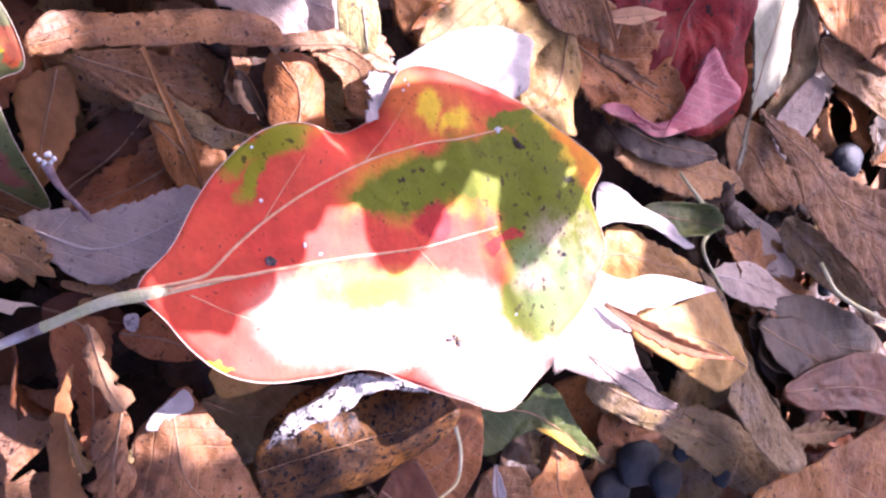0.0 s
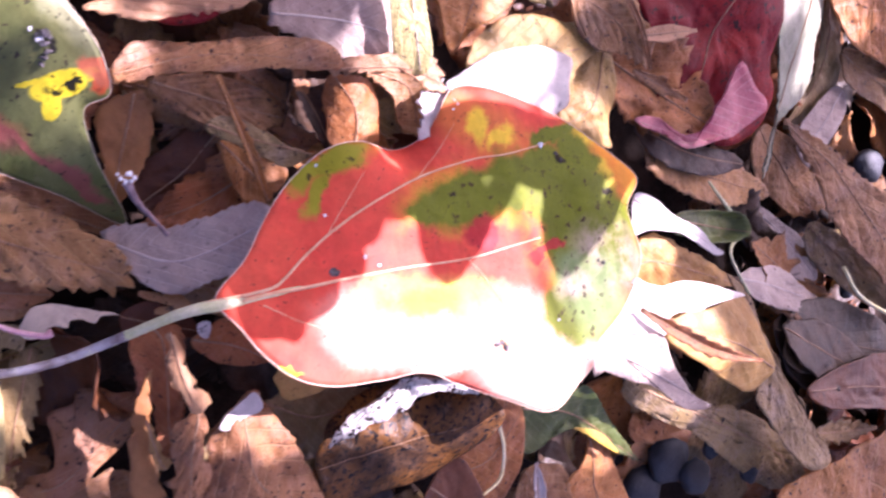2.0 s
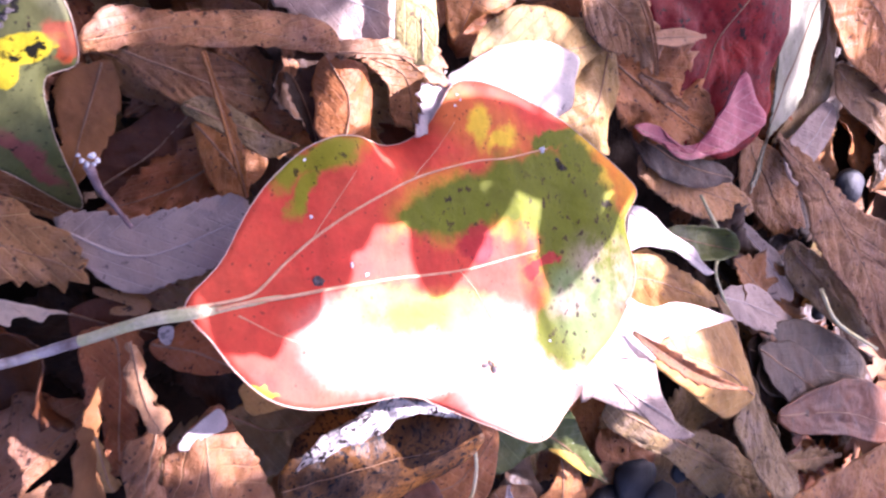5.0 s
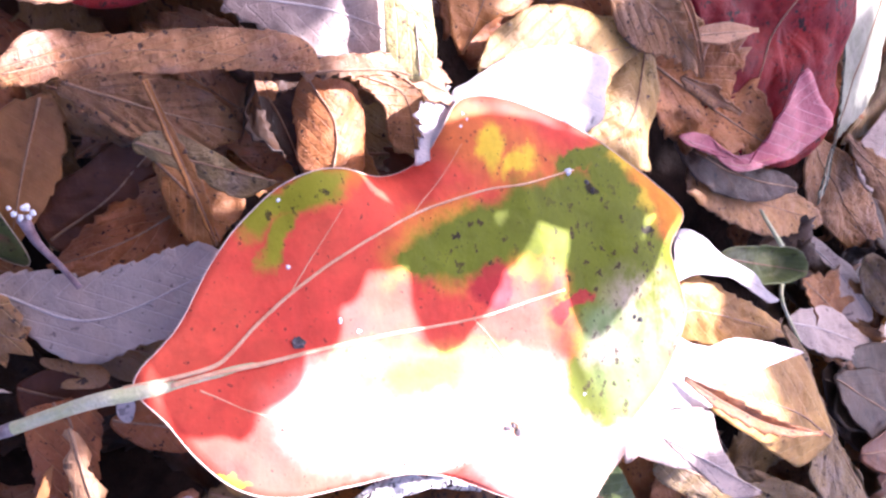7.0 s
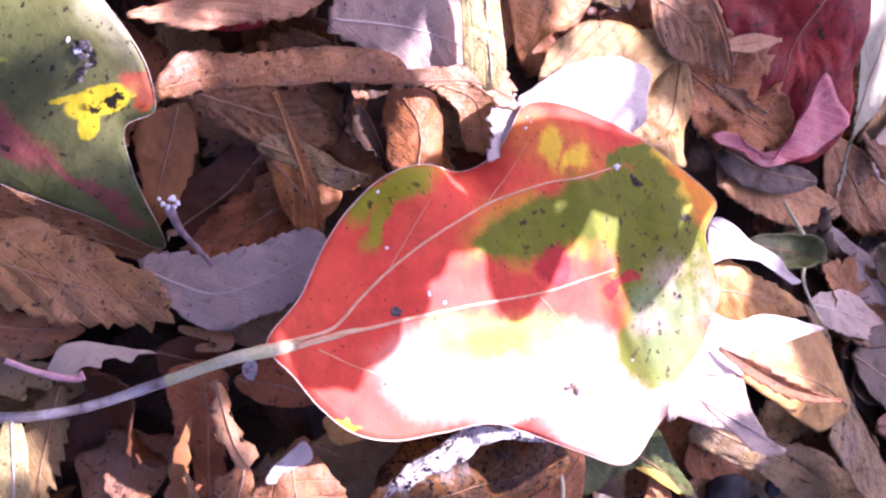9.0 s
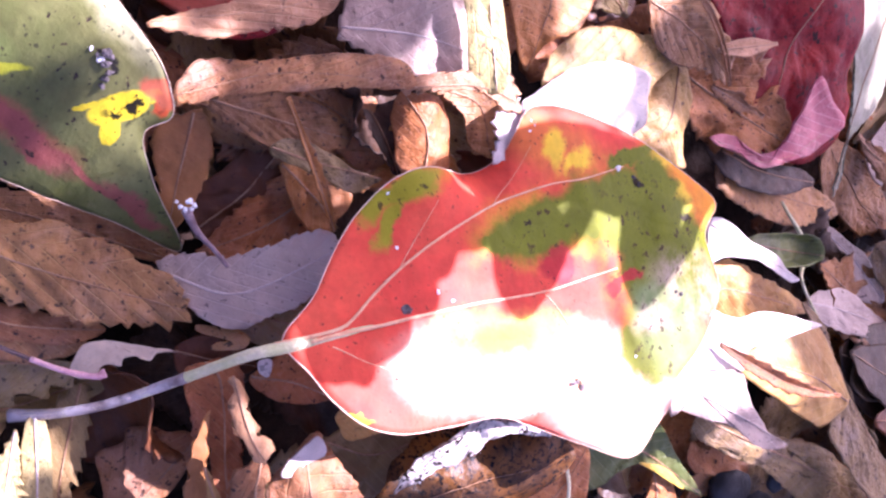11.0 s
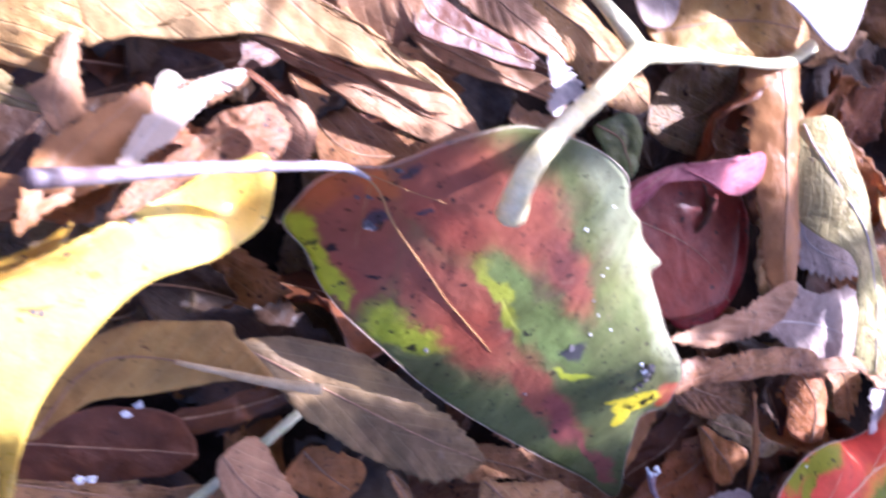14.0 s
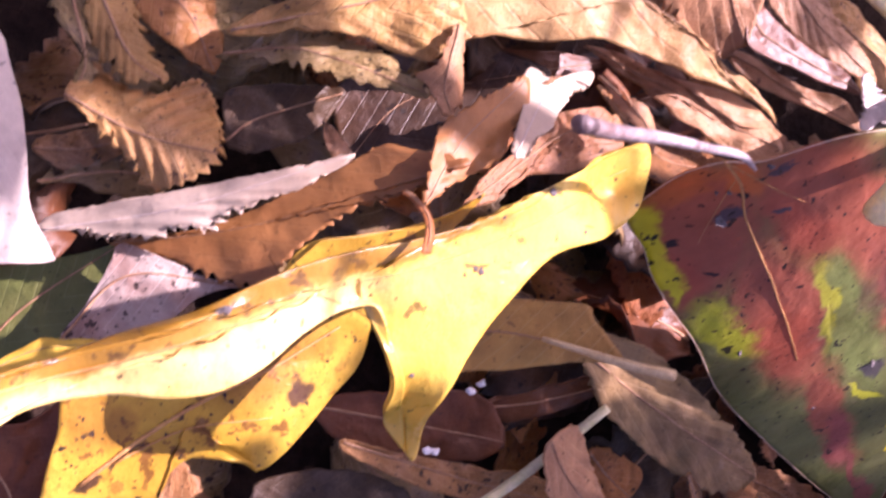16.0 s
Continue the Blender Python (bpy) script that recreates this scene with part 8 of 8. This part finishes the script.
OVER_YELLOW = [(-45.6, 72.5, 4.1), (-17.9, 51.6, 4), (-6.1, 64.6, 4.2), (15.3, 70.7, 4.4), (27.5, 89.1, 7.1), (26.5, 52.5, 2.5), (-66.3, 54.5, 1.7), (-112.1, 13, 4.4), (-104.7, 8.4, 3.8), (-99.2, 16.6, 3.2), (49.8, 59.1, 4), (82.3, 61.2, 3.9), (26.4, 53.5, 1.5), (104.7, 36.3, 3.6), (63.7, 63.3, 2.1), (-71.2, 49.2, 1.7), (-84.5, 34.1, 1), (-134.6, 23.4, 2.2), (-119.8, 27.1, 1.6), (-107.7, 32.3, 2.7), (-120.2, 0.1, 3.2)]
OVER_EDGE = [(-101, 60.5, 2.5), (-78, 64.5, 4), (-67, 65, 5), (-55, 68.5, 5), (-40, 58, 3), (-13, 27.5, 1.2), (-4, 17, 1.2), (26, -38.3, 0.8), (-1.5, -31, 1.2), (-158.7, -7.2, 4.8), (-151.3, -3.8, 4.2), (-142.9, -0.4, 2.9), (-154.9, -5.3, 4.5), (-161.6, -8.1, 3.9), (-146.4, -3.4, 3.8), (-137.6, 0.6, 3), (-127.6, 6.7, 2.7), (-118, 8.7, 3.4), (-111.7, 14, 2.6), (-116.2, 0.2, 2.3), (-98.4, 20.1, 1.6)]
CLOSE = [(56, 5, 19, -29.5, 9), (24, -10, 25.5, -31, 5.5), (46, 6, 22, -14, 9), (73, 10, 60.5, -21, 8.5), (88, 6, 66, -17, 2.5), (104, 10, 89, -20.5, 7.6), (117, 3, 95, -16, 2.6), (58, 7, 122, 6, 8.5), (60, 0.5, 49, -8, 5.5), (92, 12, 60, 1, 6)]
OVER_GREEN = [(7.1, 17.6, 0.5), (1.2, 15.7, 0.3), (24.3, -39.9, 0.7), (27.9, -36.9, 0.7), (59.1, 23.8, 1.6), (60.8, 16.1, 1), (65, 30, 1.5), (58, 20.7, 0.8), (53.3, 20, 0.6), (-2.2, 16.3, 0.2), (-63.4, 29.2, 3.5), (-21.2, 19.4, 0.5), (-6.2, 15, 1.1), (-52, 28.8, 1)]
CLEARED = [(90, 21.5, 5.5), (-57, 24, 4), (-46, 19.5, 4), (-37, 16.5, 3), (-31, 16.5, 2), (-48, 30, 1.5), (-38, 29, 2), (-24, 29.5, 2.5), (-10, 24, 2), (-2, 17.5, 1.5)]
SHADING = [(-14.7, 7.2, 25), (-11, 4, 65), (11.3, -8.4, 105), (4.8, -2, 145), (0, -7, 185), (52.2, 33.3, 225), (13.8, -16.7, 265), (31, -52, 0), (-57, 15, -20), (-33, 8.2, -15), (-22, 7, -10), (214, 46, 60), (-40, 39.5, 10), (27, 40, 60), (-55, 40, 20)]
RED_LEAF = (63.2, -14.5, 46)


def shade_foliage():
    rng = random.Random(5)
    slope = Vector((SUN.x / SUN.z, SUN.y / SUN.z, 1.0))
    root = Vector((0.52, 0.34, -0.034))
    shrub = new("evergreen_shrub")
    shrub.location = root
    tagged(shrub, "unseen low shrub added to cast shade over the litter", "shrub")
    crown = Vector((0.0, 0.0, 0.48))
    tube("stem", [(0, 0, 0), (0.01, -0.01, 0.2), tuple(crown)], [0.009, 0.007, 0.005], MATS["twig"], shrub, 6, 8)
    # a sprig close over the red leaf, placed to cast its finger shadows
    hub = Vector((RED_LEAF[0] * 0.001, RED_LEAF[1] * 0.001, 0)) + slope * 0.13
    sprig = tube("sprig", [tuple(hub - root), tuple(hub + slope * 0.08 - root), tuple(hub + slope * 0.16 + Vector((0.12, 0.1, 0.06)) - root), tuple(crown)], [0.0005, 0.0008, 0.002, 0.004], MATS["twig"], shrub, 6, 6)
    for k, (x, y, x2, y2, w) in enumerate(CLOSE):
        h = rng.uniform(86, 98)
        base, tip = Vector((x, y, 0)) + slope * h, Vector((x2, y2, 0)) + slope * (h - 3)
        one = leaf("leaf", base, tip, w, "shade_leaf", "", fold=(4, 4), shape="round", rib=False, seed=k, category="", group="")
        for part in one.children:
            part.parent, part.location = sprig, one.location - root
            part.name = "leaf"
        bpy.data.objects.remove(one)
    # slender blades added higher up, whose soft shade dims the red leaf's right side
    for k, (x, y, x2, y2, w) in enumerate(BLADES):
        base, tip = Vector((x, y, 0)) + slope * (425 + 12 * k), Vector((x2, y2, 0)) + slope * (420 + 12 * k)
        one = leaf("leaf", base, tip, w, "shade_leaf", "", fold=(2, 2), shape="strip", rib=False, seed=k, category="", group="")
        for part in one.children:
            part.parent, part.location = sprig, one.location - root
            part.name = "leaf"
        bpy.data.objects.remove(one)
    # branches further up, added for shade: leaves of one mesh, each an object of its own
    first = leaf("leaf", (-14, 0, 0), (14, 0, 0), 9, "shade_leaf", "", fold=(8, 8), shape="oval", rib=False, category="", group="")
    mesh = first.children[0].data
    for o in (*first.children, first):
        bpy.data.objects.remove(o)
    boughs = []
    for k in range(6):
        at = slope * (0.2 + 0.02 * k) + Vector((-0.13 + 0.07 * k, 0, 0)) - root
        pts = [Vector((0, -0.13, -0.004)) + at, Vector((0.006, -0.04, 0)) + at, Vector((0, 0.05, 0.004)) + at, Vector((0.03, 0.16, 0.02)) + at, crown]
        bough = tube("bough", [tuple(p) for p in pts], [0.0004, 0.0006, 0.0008, 0.002, 0.004], MATS["twig"], shrub, 6, 6)
        boughs.append((at, bough))

    def hang(px, py, h, turn, bough):
        one = new("leaf", mesh)
        one.parent = bough
        place = Vector((px * 0.001, py * 0.001, 0)) + slope * h - root
        one.matrix_local = pose(*place, *turn) @ pose(-0.014, 0, 0)

    # extra leaves hung wherever a spot is to lie in shade
    for px, py, aside in SHADING:
        at, bough = min(boughs, key=lambda o: abs(o[0].x + root.x - (o[0].z + root.z) * slope.x - px * 0.001))
        hang(px, py, at.z + root.z + 0.004, (6, -5, aside), bough)
    open_to_sun = OVER_RED + OVER_MIDDLE + OVER_YELLOW + OVER_EDGE + OVER_GREEN
    x = -185.0
    while x < 255:
        y = -115.0
        while y < 125:
            px, py = x + rng.uniform(-4, 4), y + rng.uniform(-4, 4)
            if all((px - a) ** 2 + (py - b) ** 2 > (r + 10.5) ** 2 for a, b, r in open_to_sun) and rng.random() > 0.025:
                at, bough = min(boughs, key=lambda o: abs(o[0].x + root.x - (o[0].z + root.z) * slope.x - px * 0.001))
                h = at.z + root.z + rng.uniform(-0.012, 0.012)
                turn = rng.uniform(-20, 20), rng.uniform(-20, 20), rng.uniform(0, 360)
                if all((px - a) ** 2 + (py - b) ** 2 > (r + 10.5) ** 2 for a, b, r in CLEARED):
                    hang(px, py, h, turn, bough)
            y += 10.5
        x += 10.5


shade_foliage()
